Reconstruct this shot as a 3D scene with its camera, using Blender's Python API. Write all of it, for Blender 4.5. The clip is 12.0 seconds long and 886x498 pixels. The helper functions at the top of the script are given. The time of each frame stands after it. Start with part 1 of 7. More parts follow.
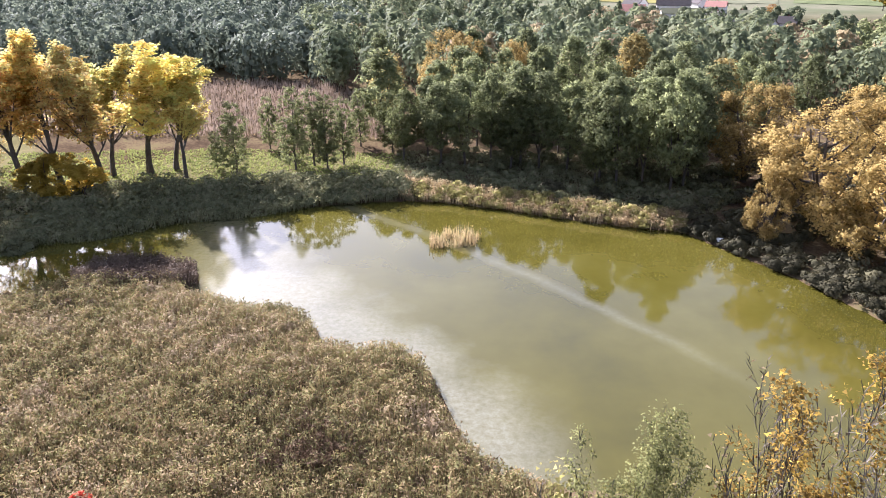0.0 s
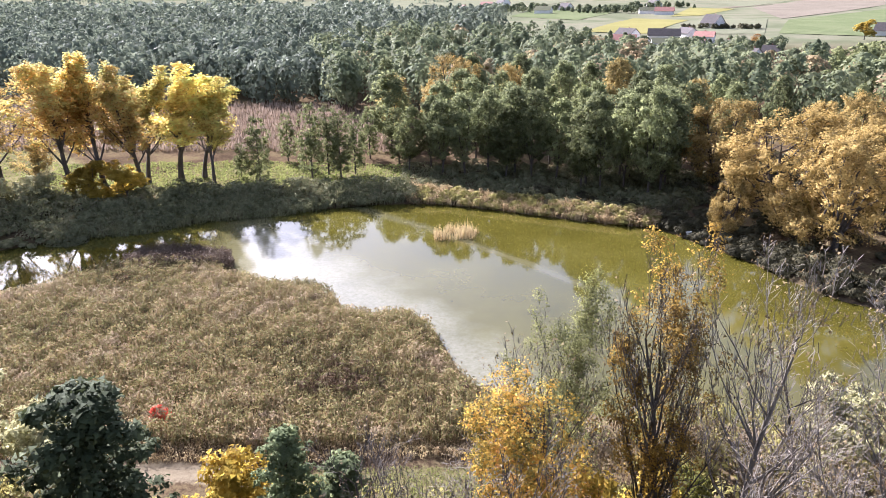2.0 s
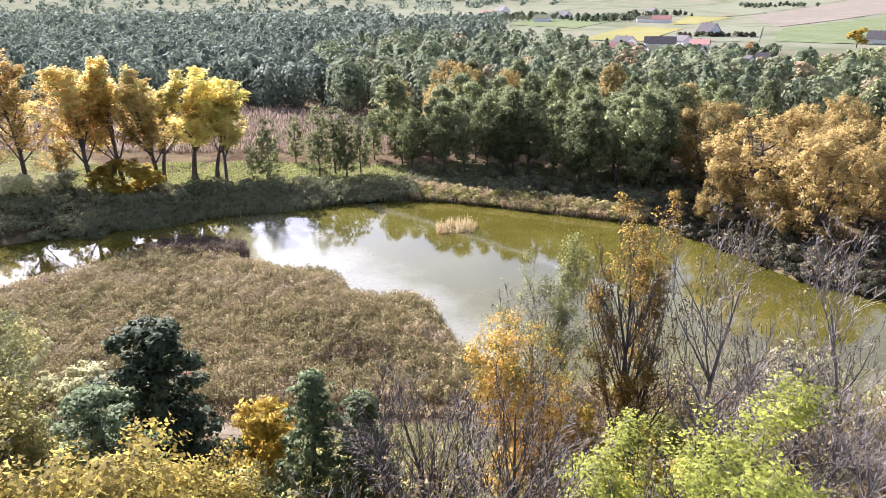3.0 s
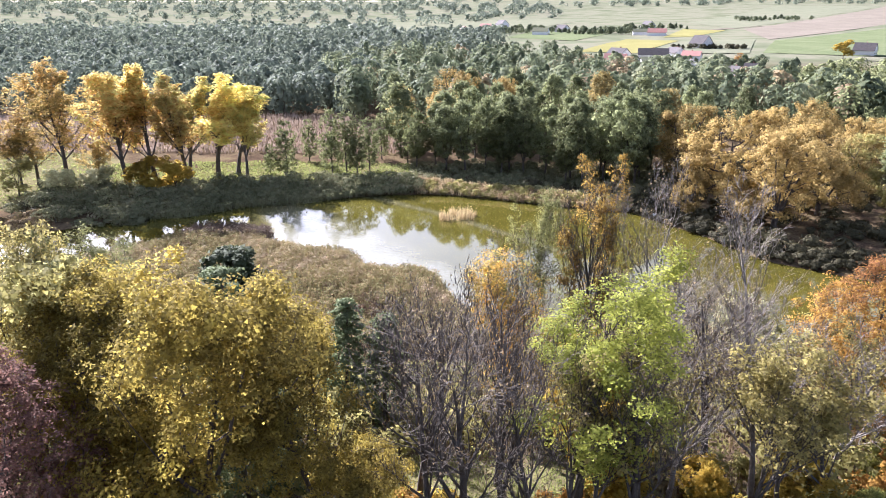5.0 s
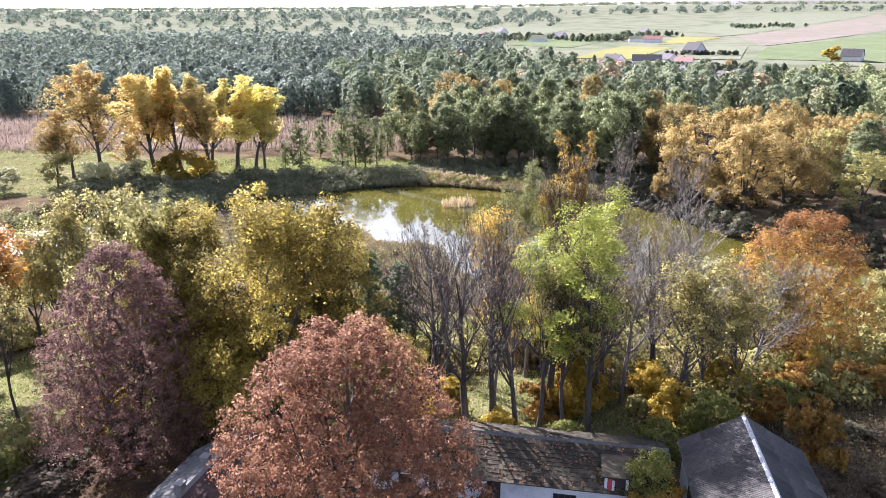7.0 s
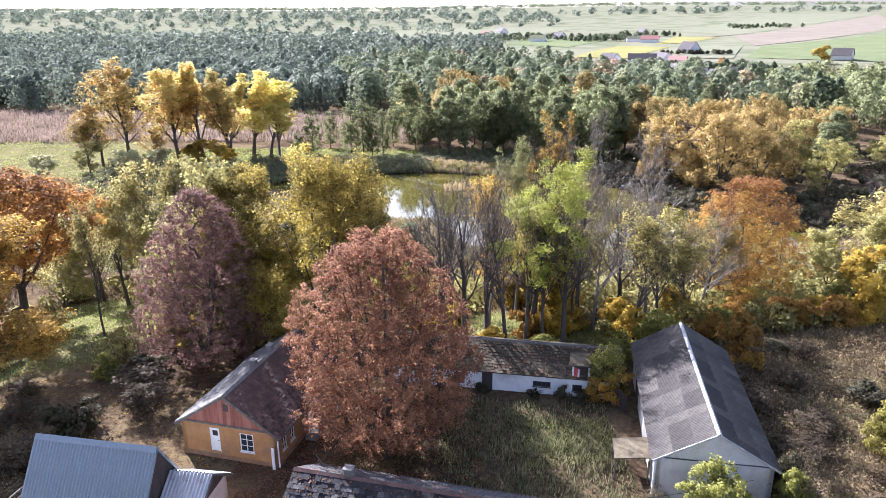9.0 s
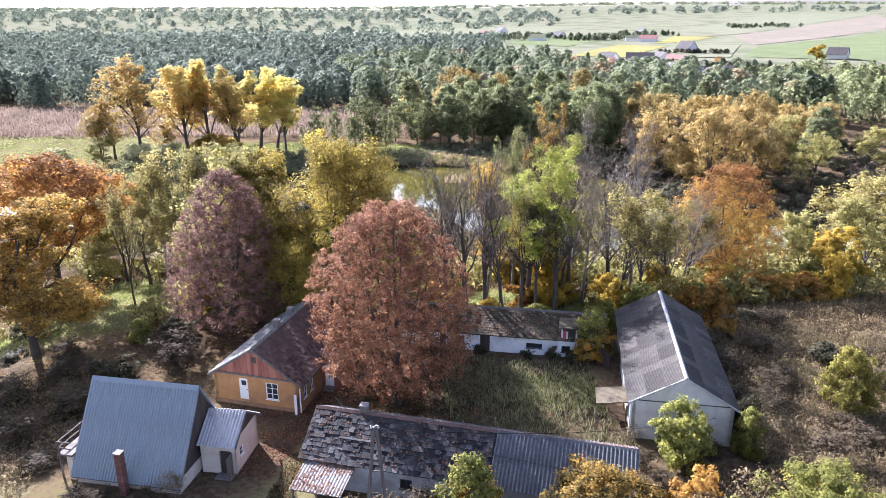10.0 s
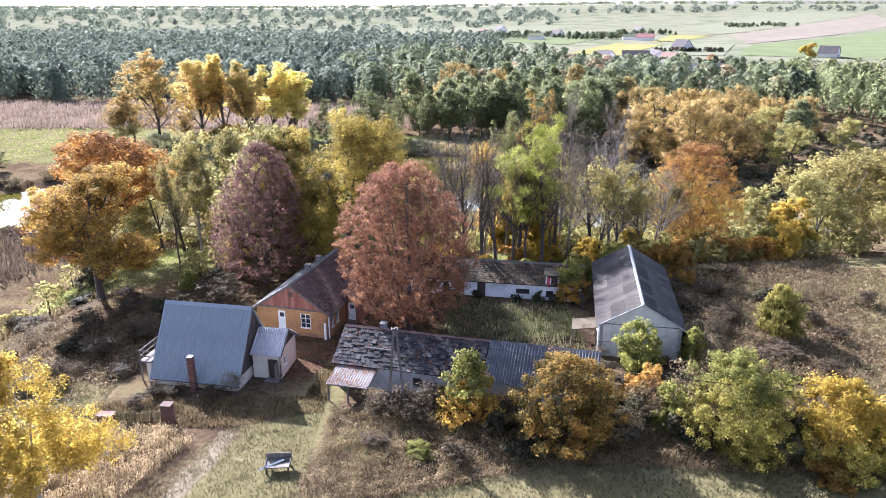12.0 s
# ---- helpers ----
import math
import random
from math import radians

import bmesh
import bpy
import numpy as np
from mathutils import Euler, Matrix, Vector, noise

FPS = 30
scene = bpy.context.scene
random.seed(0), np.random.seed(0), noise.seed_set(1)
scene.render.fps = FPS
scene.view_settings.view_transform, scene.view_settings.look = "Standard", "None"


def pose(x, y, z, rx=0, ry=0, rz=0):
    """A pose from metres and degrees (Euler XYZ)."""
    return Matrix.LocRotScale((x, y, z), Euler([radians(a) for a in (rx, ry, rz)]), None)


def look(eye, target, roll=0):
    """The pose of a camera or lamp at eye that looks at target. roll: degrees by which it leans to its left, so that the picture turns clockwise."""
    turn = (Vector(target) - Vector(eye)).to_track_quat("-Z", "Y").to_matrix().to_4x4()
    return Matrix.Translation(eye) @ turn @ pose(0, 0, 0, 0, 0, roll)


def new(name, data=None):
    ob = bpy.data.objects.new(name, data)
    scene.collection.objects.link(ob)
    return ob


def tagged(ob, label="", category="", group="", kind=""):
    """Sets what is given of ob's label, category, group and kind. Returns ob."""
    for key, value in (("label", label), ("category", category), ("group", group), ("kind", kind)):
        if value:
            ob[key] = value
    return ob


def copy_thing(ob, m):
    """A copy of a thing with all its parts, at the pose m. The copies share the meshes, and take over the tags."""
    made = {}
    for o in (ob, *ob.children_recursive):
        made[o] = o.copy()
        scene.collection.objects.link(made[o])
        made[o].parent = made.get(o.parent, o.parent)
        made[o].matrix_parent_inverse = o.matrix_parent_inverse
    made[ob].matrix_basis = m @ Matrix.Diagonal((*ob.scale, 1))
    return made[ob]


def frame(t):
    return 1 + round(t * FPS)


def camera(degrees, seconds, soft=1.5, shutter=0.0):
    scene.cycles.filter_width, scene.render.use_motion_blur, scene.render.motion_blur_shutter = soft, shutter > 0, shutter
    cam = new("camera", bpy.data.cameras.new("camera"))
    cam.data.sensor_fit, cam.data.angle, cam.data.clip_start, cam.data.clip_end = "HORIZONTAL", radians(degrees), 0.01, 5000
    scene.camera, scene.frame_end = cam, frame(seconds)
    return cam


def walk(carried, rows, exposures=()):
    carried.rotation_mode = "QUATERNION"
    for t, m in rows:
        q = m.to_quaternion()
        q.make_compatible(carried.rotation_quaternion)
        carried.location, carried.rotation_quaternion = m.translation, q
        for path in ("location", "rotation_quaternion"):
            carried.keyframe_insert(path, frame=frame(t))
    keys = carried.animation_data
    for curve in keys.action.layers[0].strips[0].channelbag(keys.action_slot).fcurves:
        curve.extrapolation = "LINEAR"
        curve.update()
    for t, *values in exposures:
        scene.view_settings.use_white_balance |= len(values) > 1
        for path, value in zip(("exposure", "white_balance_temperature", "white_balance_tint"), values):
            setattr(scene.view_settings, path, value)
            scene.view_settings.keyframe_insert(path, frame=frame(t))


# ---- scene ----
cam = camera(64.2, 12.0, soft=0.8)
METRES, EYE, TILT, LEAN, TURN = 93.75, 42.5, -23.0, 0.0, 0.0
ROWS = [
    (0.0, 0.0, 0.0, 0.0, 0.0, 0.0, -0.0),
    (0.5, -0.0005, -0.0395, -0.0174, 0.02, 0.78, 0.06),
    (1.0, -0.0014, -0.0797, -0.035, 0.02, 1.42, 0.07),
    (1.5, -0.0022, -0.1195, -0.0525, 0.04, 1.95, 0.08),
    (2.0, -0.0034, -0.159, -0.0699, 0.06, 2.39, 0.07),
    (2.5, -0.0049, -0.1987, -0.0871, 0.06, 2.76, 0.07),
    (3.0, -0.0065, -0.2389, -0.1039, 0.05, 3.02, 0.04),
    (5.0, -0.0116, -0.3955, -0.1706, 0.08, 4.02, 0.07),
    (5.5, -0.0131, -0.4355, -0.1877, 0.07, 4.29, 0.05),
    (6.0, -0.0144, -0.475, -0.2045, 0.08, 4.49, 0.06),
    (6.5, -0.0153, -0.5141, -0.2217, 0.09, 4.6, 0.13),
    (7.0, -0.0162, -0.5532, -0.2387, 0.1, 4.62, 0.16),
    (9.0, -0.0207, -0.7067, -0.3062, 0.14, 4.65, 0.14),
    (9.5, -0.0219, -0.7437, -0.3227, 0.14, 4.63, 0.13),
    (10.0, -0.0231, -0.7802, -0.3387, 0.13, 4.61, 0.09),
    (10.5, -0.0246, -0.8163, -0.3546, 0.11, 4.6, 0.07),
    (11.0, -0.0255, -0.8514, -0.3706, 0.11, 4.59, 0.05),
    (11.5, -0.0266, -0.8848, -0.3854, 0.09, 4.57, 0.03),
    (12.0, -0.0274, -0.9163, -0.3995, 0.08, 4.53, 0.0),
]
walk(cam, [(t, pose(0, 0, EYE, TILT, LEAN, TURN) @ pose(METRES * x, METRES * y, METRES * z, 90 + pitch, roll, yaw)) for t, x, y, z, yaw, pitch, roll in ROWS],
     [(0.0, 2.12, 5550, 23), (4.0, 2.24, 5450, 23), (12.0, 2.44, 5250, 23)])

# ---------------------------------------------------------------- light
SUN_AZ, SUN_EL = -35.0, 31.0
world = bpy.data.worlds.new("sky")
scene.world = world
world.use_nodes = True
wn = world.node_tree.nodes
sky = wn.new("ShaderNodeTexSky")
sky.sky_type, sky.sun_disc = "NISHITA", False
sky.sun_elevation, sky.sun_rotation = radians(SUN_EL), radians(SUN_AZ)
sky.air_density, sky.dust_density, sky.ozone_density = 1.0, 2.6, 1.0
wn["Background"].inputs["Strength"].default_value = 0.075
haze = wn.new("ShaderNodeHueSaturation")
haze.inputs["Saturation"].default_value = 0.62
world.node_tree.links.new(sky.outputs[0], haze.inputs["Color"])
world.node_tree.links.new(haze.outputs[0], wn["Background"].inputs["Color"])
sun = new("sun", bpy.data.lights.new("sun", "SUN"))
sun.data.energy, sun.data.angle, sun.data.color = 5.0, radians(0.6), (1.0, 0.93, 0.82)
sun_dir = Vector((math.sin(radians(SUN_AZ)) * math.cos(radians(SUN_EL)), math.cos(radians(SUN_AZ)) * math.cos(radians(SUN_EL)), math.sin(radians(SUN_EL))))
sun.matrix_world = look(sun_dir * 200, (0, 0, 0))


# ---------------------------------------------------------------- materials
def base_material(name):
    m = bpy.data.materials.new(name)
    m.use_nodes = True
    return m, m.node_tree.nodes, m.node_tree.links, m.node_tree.nodes["Principled BSDF"]


def ramp(nodes, colours, spots=None):
    r = nodes.new("ShaderNodeValToRGB")
    n = len(colours)
    while len(r.color_ramp.elements) < n:
        r.color_ramp.elements.new(0.5)
    for i, c in enumerate(colours):
        r.color_ramp.elements[i].position = spots[i] if spots else i / max(1, n - 1)
        r.color_ramp.elements[i].color = (*c, 1)
    return r


def noise_node(nodes, links, scale, detail=4.0, rough=0.6, stretch=None, space="Object"):
    co = nodes.new("ShaderNodeTexCoord")
    n = nodes.new("ShaderNodeTexNoise")
    n.inputs["Scale"].default_value, n.inputs["Detail"].default_value, n.inputs["Roughness"].default_value = scale, detail, rough
    if stretch:
        mp = nodes.new("ShaderNodeMapping")
        mp.inputs["Scale"].default_value = stretch
        links.new(co.outputs[space], mp.inputs[0])
        links.new(mp.outputs[0], n.inputs["Vector"])
    else:
        links.new(co.outputs[space], n.inputs["Vector"])
    return n


def mix_colour(nodes, links, fac, a, b, mode="MIX"):
    x = nodes.new("ShaderNodeMix")
    x.data_type, x.blend_type = "RGBA", mode
    for socket, value in ((x.inputs[0], fac), (x.inputs[6], a), (x.inputs[7], b)):
        if isinstance(value, bpy.types.NodeSocket):
            links.new(value, socket)
        elif isinstance(value, (int, float)):
            socket.default_value = value
        else:
            socket.default_value = (*value, 1)
    return x.outputs[2]


def maths(nodes, links, op, a, b=0.0, clamp=False):
    x = nodes.new("ShaderNodeMath")
    x.operation, x.use_clamp = op, clamp
    for socket, value in ((x.inputs[0], a), (x.inputs[1], b)):
        if isinstance(value, bpy.types.NodeSocket):
            links.new(value, socket)
        else:
            socket.default_value = value
    return x.outputs[0]


def surface(name, colours, rough=0.85, scale=2.0, fine=25.0, bump=0.25, metal=0.0, stretch=None, dirt=None, spread=0.0, spots=None, gloss=0.5):
    """Two scales of noise over a ramp of colours, with bump; dirt: a second colour in large patches."""
    m, nodes, links, b = base_material(name)
    n1 = noise_node(nodes, links, scale, 5.0, 0.65, stretch)
    n2 = noise_node(nodes, links, fine, 3.0, 0.6, stretch)
    mixed = maths(nodes, links, "ADD", maths(nodes, links, "MULTIPLY", n1.outputs[0], 0.6), maths(nodes, links, "MULTIPLY", n2.outputs[0], 0.4))
    if spread:
        info = nodes.new("ShaderNodeObjectInfo")
        mixed = maths(nodes, links, "ADD", mixed, maths(nodes, links, "MULTIPLY", maths(nodes, links, "SUBTRACT", info.outputs["Random"], 0.5), spread))
    r = ramp(nodes, colours, spots or [0.3 + 0.4 * i / max(1, len(colours) - 1) for i in range(len(colours))])
    links.new(mixed, r.inputs[0])
    col = r.outputs[0]
    if dirt:
        n3 = noise_node(nodes, links, scale * 0.37, 6.0, 0.7)
        k = ramp(nodes, [(0, 0, 0), (1, 1, 1)], [0.52, 0.66])
        links.new(n3.outputs[0], k.inputs[0])
        col = mix_colour(nodes, links, k.outputs[0], col, dirt)
    links.new(col, b.inputs["Base Color"])
    b.inputs["Roughness"].default_value, b.inputs["Metallic"].default_value = rough, metal
    b.inputs["Specular IOR Level"].default_value = gloss
    if bump:
        bp = nodes.new("ShaderNodeBump")
        bp.inputs["Strength"].default_value, bp.inputs["Distance"].default_value = bump, 0.04
        links.new(mixed, bp.inputs["Height"])
        links.new(bp.outputs[0], b.inputs["Normal"])
    return m


def leaf_material(name, colours, through_share=0.4, rough=0.8, tint=0.3, gain=1.95, shares=(0.45, 1.0, 1.0)):
    """Foliage: each leaf cluster takes its own colour, each plant its own lightness; light shines through."""
    m, nodes, links, b = base_material(name)
    geo = nodes.new("ShaderNodeNewGeometry")
    info = nodes.new("ShaderNodeObjectInfo")
    n = noise_node(nodes, links, 0.8, 2.0, 0.5)
    v = maths(nodes, links, "ADD", maths(nodes, links, "MULTIPLY", geo.outputs["Random Per Island"], shares[0]), maths(nodes, links, "MULTIPLY", n.outputs[0], shares[1]))
    n2 = noise_node(nodes, links, 0.09, 3.0, 0.6)
    v = maths(nodes, links, "ADD", v, maths(nodes, links, "MULTIPLY", n2.outputs[0], shares[2]))
    v = maths(nodes, links, "SUBTRACT", v, (shares[0] + shares[1] + shares[2]) / 2 - 0.5)
    r = ramp(nodes, [tuple(min(0.75, gain * (0.91 * k + 0.03 * sum(c))) for k in c) for c in colours])
    links.new(v, r.inputs[0])
    low, high = tuple([1 - tint] * 3), tuple([1 + tint * 0.5] * 3)
    spread = mix_colour(nodes, links, info.outputs["Random"], low, high)
    col = mix_colour(nodes, links, 1.0, r.outputs[0], spread, "MULTIPLY")
    links.new(col, b.inputs["Base Color"])
    b.inputs["Roughness"].default_value = rough
    b.inputs["Specular IOR Level"].default_value = 0.12
    tr = nodes.new("ShaderNodeBsdfTranslucent")
    links.new(col, tr.inputs[0])
    mx = nodes.new("ShaderNodeMixShader")
    mx.inputs[0].default_value = through_share
    links.new(b.outputs[0], mx.inputs[1])
    links.new(tr.outputs[0], mx.inputs[2])
    links.new(mx.outputs[0], nodes["Material Output"].inputs[0])
    return m


BARK = surface("bark", [(0.034, 0.028, 0.022), (0.075, 0.062, 0.05), (0.14, 0.12, 0.1)], 0.9, 1.5, 12, 0.5, stretch=(1, 1, 0.2), gloss=0.15)
BARK_GREY = surface("grey_bark", [(0.09, 0.076, 0.062), (0.175, 0.15, 0.125), (0.27, 0.24, 0.205)], 0.9, 1.5, 12, 0.4, stretch=(1, 1, 0.2), gloss=0.1)
BARK_BIRCH = surface("birch_bark", [(0.08, 0.07, 0.06), (0.3, 0.28, 0.24), (0.5, 0.47, 0.42)], 0.85, 2.5, 14, 0.3)
LEAF = {
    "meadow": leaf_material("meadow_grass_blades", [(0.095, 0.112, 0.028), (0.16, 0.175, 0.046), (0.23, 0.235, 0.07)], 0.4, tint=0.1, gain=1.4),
    "poplar_yellow": leaf_material("yellow_poplar_leaves", [(0.26, 0.165, 0.035), (0.49, 0.315, 0.07), (0.60, 0.41, 0.11), (0.64, 0.46, 0.15)], 0.66, gain=1.85),
    "ochre": leaf_material("ochre_leaves", [(0.10, 0.08, 0.025), (0.20, 0.15, 0.045), (0.31, 0.225, 0.07)], 0.55, gain=2.15),
    "poplar": leaf_material("poplar_leaves", [(0.22, 0.13, 0.03), (0.42, 0.255, 0.06), (0.56, 0.36, 0.095), (0.62, 0.44, 0.13)], 0.66, gain=1.85),
    "poplar_dull": leaf_material("fading_poplar_leaves", [(0.07, 0.06, 0.02), (0.16, 0.12, 0.03), (0.28, 0.19, 0.05), (0.40, 0.22, 0.05)], 0.6, gain=2.15),
    "alder": leaf_material("alder_leaves", [(0.034, 0.038, 0.016), (0.066, 0.072, 0.03), (0.10, 0.108, 0.043), (0.145, 0.148, 0.06)], 0.6, tint=0.35, gain=2.7),
    "alder_light": leaf_material("young_alder_leaves", [(0.05, 0.054, 0.02), (0.092, 0.10, 0.036), (0.142, 0.146, 0.055)], 0.6, gain=1.9),
    "willow": leaf_material("willow_leaves", [(0.11, 0.075, 0.02), (0.215, 0.148, 0.04), (0.315, 0.22, 0.062), (0.39, 0.28, 0.088)], 0.45, tint=0.3, gain=1.6),
    "birch": leaf_material("yellow_birch_leaves", [(0.09, 0.068, 0.016), (0.185, 0.142, 0.024), (0.31, 0.235, 0.032), (0.48, 0.36, 0.045)], 0.62, gain=1.7, shares=(0.4, 1.2, 1.5)),
    "birch_light": leaf_material("pale_birch_leaves", [(0.13, 0.112, 0.037), (0.26, 0.216, 0.061), (0.38, 0.31, 0.085)], 0.62, gain=1.3),
    "olive": leaf_material("olive_leaves", [(0.08, 0.073, 0.022), (0.155, 0.138, 0.04), (0.245, 0.215, 0.068)], 0.64, gain=2.42),
    "lime": leaf_material("lime_green_leaves", [(0.10, 0.108, 0.02), (0.235, 0.252, 0.032), (0.36, 0.372, 0.046), (0.45, 0.43, 0.07)], 0.6, tint=0.2, gain=1.35),
    "beech": leaf_material("copper_leaves", [(0.07, 0.032, 0.017), (0.15, 0.068, 0.033), (0.23, 0.114, 0.056), (0.32, 0.175, 0.088)], 0.58, tint=0.1, gain=1.65),
    "plum": leaf_material("plum_leaves", [(0.06, 0.032, 0.024), (0.115, 0.062, 0.046), (0.18, 0.108, 0.082)], 0.58, tint=0.1, gain=1.75),
    "maple": leaf_material("orange_maple_leaves", [(0.13, 0.066, 0.016), (0.29, 0.152, 0.026), (0.42, 0.245, 0.038), (0.52, 0.35, 0.05)], 0.62, tint=0.25, gain=1.2),
    "gold_orange": leaf_material("golden_orange_leaves", [(0.09, 0.09, 0.022), (0.24, 0.17, 0.024), (0.42, 0.27, 0.03), (0.44, 0.21, 0.035), (0.52, 0.37, 0.05)], 0.6, tint=0.1, gain=1.35, shares=(0.6, 1.3, 1.3)),
    "maple_top": leaf_material("rust_red_maple_leaves", [(0.12, 0.055, 0.02), (0.25, 0.115, 0.03), (0.37, 0.19, 0.042)], 0.6, tint=0.2, gain=1.25),
    "bush_top": leaf_material("fresh_green_bush_leaves", [(0.05, 0.052, 0.013), (0.142, 0.142, 0.028), (0.27, 0.25, 0.046)], 0.58, tint=0.2, gain=1.75),
    "maple_red": leaf_material("red_maple_leaves", [(0.15, 0.066, 0.018), (0.32, 0.15, 0.03), (0.45, 0.245, 0.04), (0.48, 0.34, 0.05)], 0.6, tint=0.2, gain=1.35),
    "golden": leaf_material("golden_leaves", [(0.20, 0.14, 0.014), (0.42, 0.295, 0.03), (0.54, 0.40, 0.05)], 0.7, tint=0.2, gain=1.25),
    "oak": leaf_material("brown_gold_oak_leaves", [(0.05, 0.032, 0.012), (0.14, 0.088, 0.018), (0.28, 0.175, 0.025), (0.42, 0.28, 0.03)], 0.6, tint=0.2, gain=1.72),
    "spruce": leaf_material("spruce_needles", [(0.016, 0.021, 0.009), (0.036, 0.044, 0.018), (0.062, 0.072, 0.028)], 0.2, gain=1.7),
    "pine": leaf_material("pine_needles", [(0.032, 0.042, 0.016), (0.062, 0.076, 0.03), (0.105, 0.118, 0.045)], 0.25, gain=2.1),
    "bush": leaf_material("green_bush_leaves", [(0.06, 0.055, 0.013), (0.175, 0.154, 0.026), (0.35, 0.29, 0.046)], 0.58, gain=1.81),
    "bush_mixed": leaf_material("green_and_gold_bush_leaves", [(0.035, 0.038, 0.014), (0.085, 0.07, 0.02), (0.20, 0.135, 0.026), (0.33, 0.195, 0.026), (0.32, 0.135, 0.022)], 0.55, tint=0.2, gain=1.5, shares=(0.6, 1.2, 1.2)),
    "ash_pale": leaf_material("pale_ash_leaves", [(0.10, 0.105, 0.036), (0.19, 0.19, 0.064), (0.28, 0.27, 0.105)], 0.6, gain=1.1),
    # yard grass: the shade over the yard is worked into these dark greens
    "yard": leaf_material("shade_dark_yard_grass", [(0.032, 0.036, 0.013), (0.055, 0.06, 0.02), (0.092, 0.09, 0.034)], 0.35, tint=0.1, gain=1.0, shares=(0.5, 0.9, 1.8)),
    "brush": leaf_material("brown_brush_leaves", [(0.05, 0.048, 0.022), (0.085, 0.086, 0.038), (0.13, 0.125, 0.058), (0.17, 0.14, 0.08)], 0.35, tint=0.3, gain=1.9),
    # the far_ leaves are paler and greyer: distance haze mixed into their colour
    "far_ochre": leaf_material("haze_pale_ochre_leaves", [(0.13, 0.10, 0.055), (0.20, 0.155, 0.08), (0.17, 0.12, 0.07)], 0.55, tint=0.2, shares=(0.25, 0.2, 2.6)),
    "dead_scrub": leaf_material("dead_brown_scrub", [(0.045, 0.033, 0.018), (0.08, 0.058, 0.032), (0.12, 0.09, 0.05)], 0.35, tint=0.3, gain=1.05),
    # shrub leaves kept dark so that their colour carries the shade of the bank
    "shrub_dark": leaf_material("shade_dark_shrub_leaves", [(0.03, 0.028, 0.014), (0.062, 0.056, 0.028), (0.105, 0.092, 0.046)], 0.35, tint=0.4, gain=1.35),
    "shrub_pale": leaf_material("silver_shrub_leaves", [(0.12, 0.115, 0.05), (0.23, 0.215, 0.10), (0.35, 0.32, 0.17)], 0.35),
    # needles and leaves of the far woods, with haze painted into the tones
    "far_pine": leaf_material("haze_pale_pine_needles", [(0.05, 0.06, 0.042), (0.078, 0.09, 0.06), (0.108, 0.12, 0.08)], 0.4, tint=0.2, gain=2.05, shares=(0.1, 0.2, 2.6)),
    "far_mixed": leaf_material("haze_pale_mixed_leaves", [(0.045, 0.056, 0.03), (0.074, 0.087, 0.044), (0.098, 0.108, 0.054), (0.12, 0.124, 0.062)], 0.45, tint=0.2, gain=1.75, shares=(0.1, 0.2, 2.6)),
    "reed": leaf_material("reed_blades", [(0.07, 0.044, 0.024), (0.115, 0.113, 0.037), (0.175, 0.116, 0.054), (0.142, 0.142, 0.044), (0.22, 0.14, 0.075), (0.15, 0.135, 0.05), (0.24, 0.175, 0.105)], 0.35, tint=0.1, gain=1.4, shares=(0.35, 1.6, 3.0)),
    # shaded copy of the reeds: tree shadow put into darker browns
    "reed_dark": leaf_material("shaded_reed_blades", [(0.035, 0.024, 0.016), (0.075, 0.052, 0.036), (0.12, 0.088, 0.06)], 0.25, tint=0.1, gain=1.5, shares=(0.5, 0.9, 1.8)),
    "reed_pink": leaf_material("pinkish_reed_plumes", [(0.135, 0.098, 0.068), (0.235, 0.172, 0.122), (0.32, 0.245, 0.18)], 0.3, tint=0.1, gain=1.25, shares=(0.5, 0.9, 1.8)),
    "straw": leaf_material("straw_grass", [(0.13, 0.085, 0.04), (0.24, 0.165, 0.08), (0.34, 0.26, 0.13), (0.20, 0.17, 0.06)], 0.35, tint=0.1, gain=1.5, shares=(0.5, 0.9, 1.8)),
    "weed": leaf_material("withered_weeds", [(0.06, 0.043, 0.02), (0.118, 0.084, 0.04), (0.18, 0.13, 0.062), (0.125, 0.114, 0.04)], 0.3, tint=0.1, gain=1.3, shares=(0.7, 1.2, 1.2)),
    "grass": leaf_material("grass_blades", [(0.085, 0.074, 0.034), (0.15, 0.13, 0.058), (0.225, 0.19, 0.098)], 0.4, tint=0.1, gain=0.95, shares=(0.5, 0.9, 1.8)),
    "flower_red": leaf_material("crimson_sumac_leaves", [(0.25, 0.03, 0.015), (0.45, 0.07, 0.03)], 0.4),
}
PLASTER_WHITE = surface("white_limewash", [(0.58, 0.58, 0.57), (0.76, 0.76, 0.75), (0.83, 0.83, 0.82)], 0.9, 0.8, 9, 0.15, dirt=(0.58, 0.57, 0.55))
PLASTER_CREAM = surface("cream_plaster", [(0.42, 0.36, 0.29), (0.58, 0.5, 0.41), (0.66, 0.58, 0.48)], 0.9, 1.0, 10, 0.15, dirt=(0.5, 0.42, 0.33))
PLASTER_ORANGE = surface("orange_ochre_plaster", [(0.25, 0.125, 0.045), (0.36, 0.19, 0.07), (0.44, 0.25, 0.10)], 0.9, 1.2, 11, 0.2, dirt=(0.27, 0.15, 0.075))
PLASTER_BARN = surface("pale_barn_plaster", [(0.42, 0.40, 0.36), (0.58, 0.56, 0.51), (0.68, 0.66, 0.60)], 0.9, 0.7, 9, 0.2, dirt=(0.46, 0.43, 0.37))
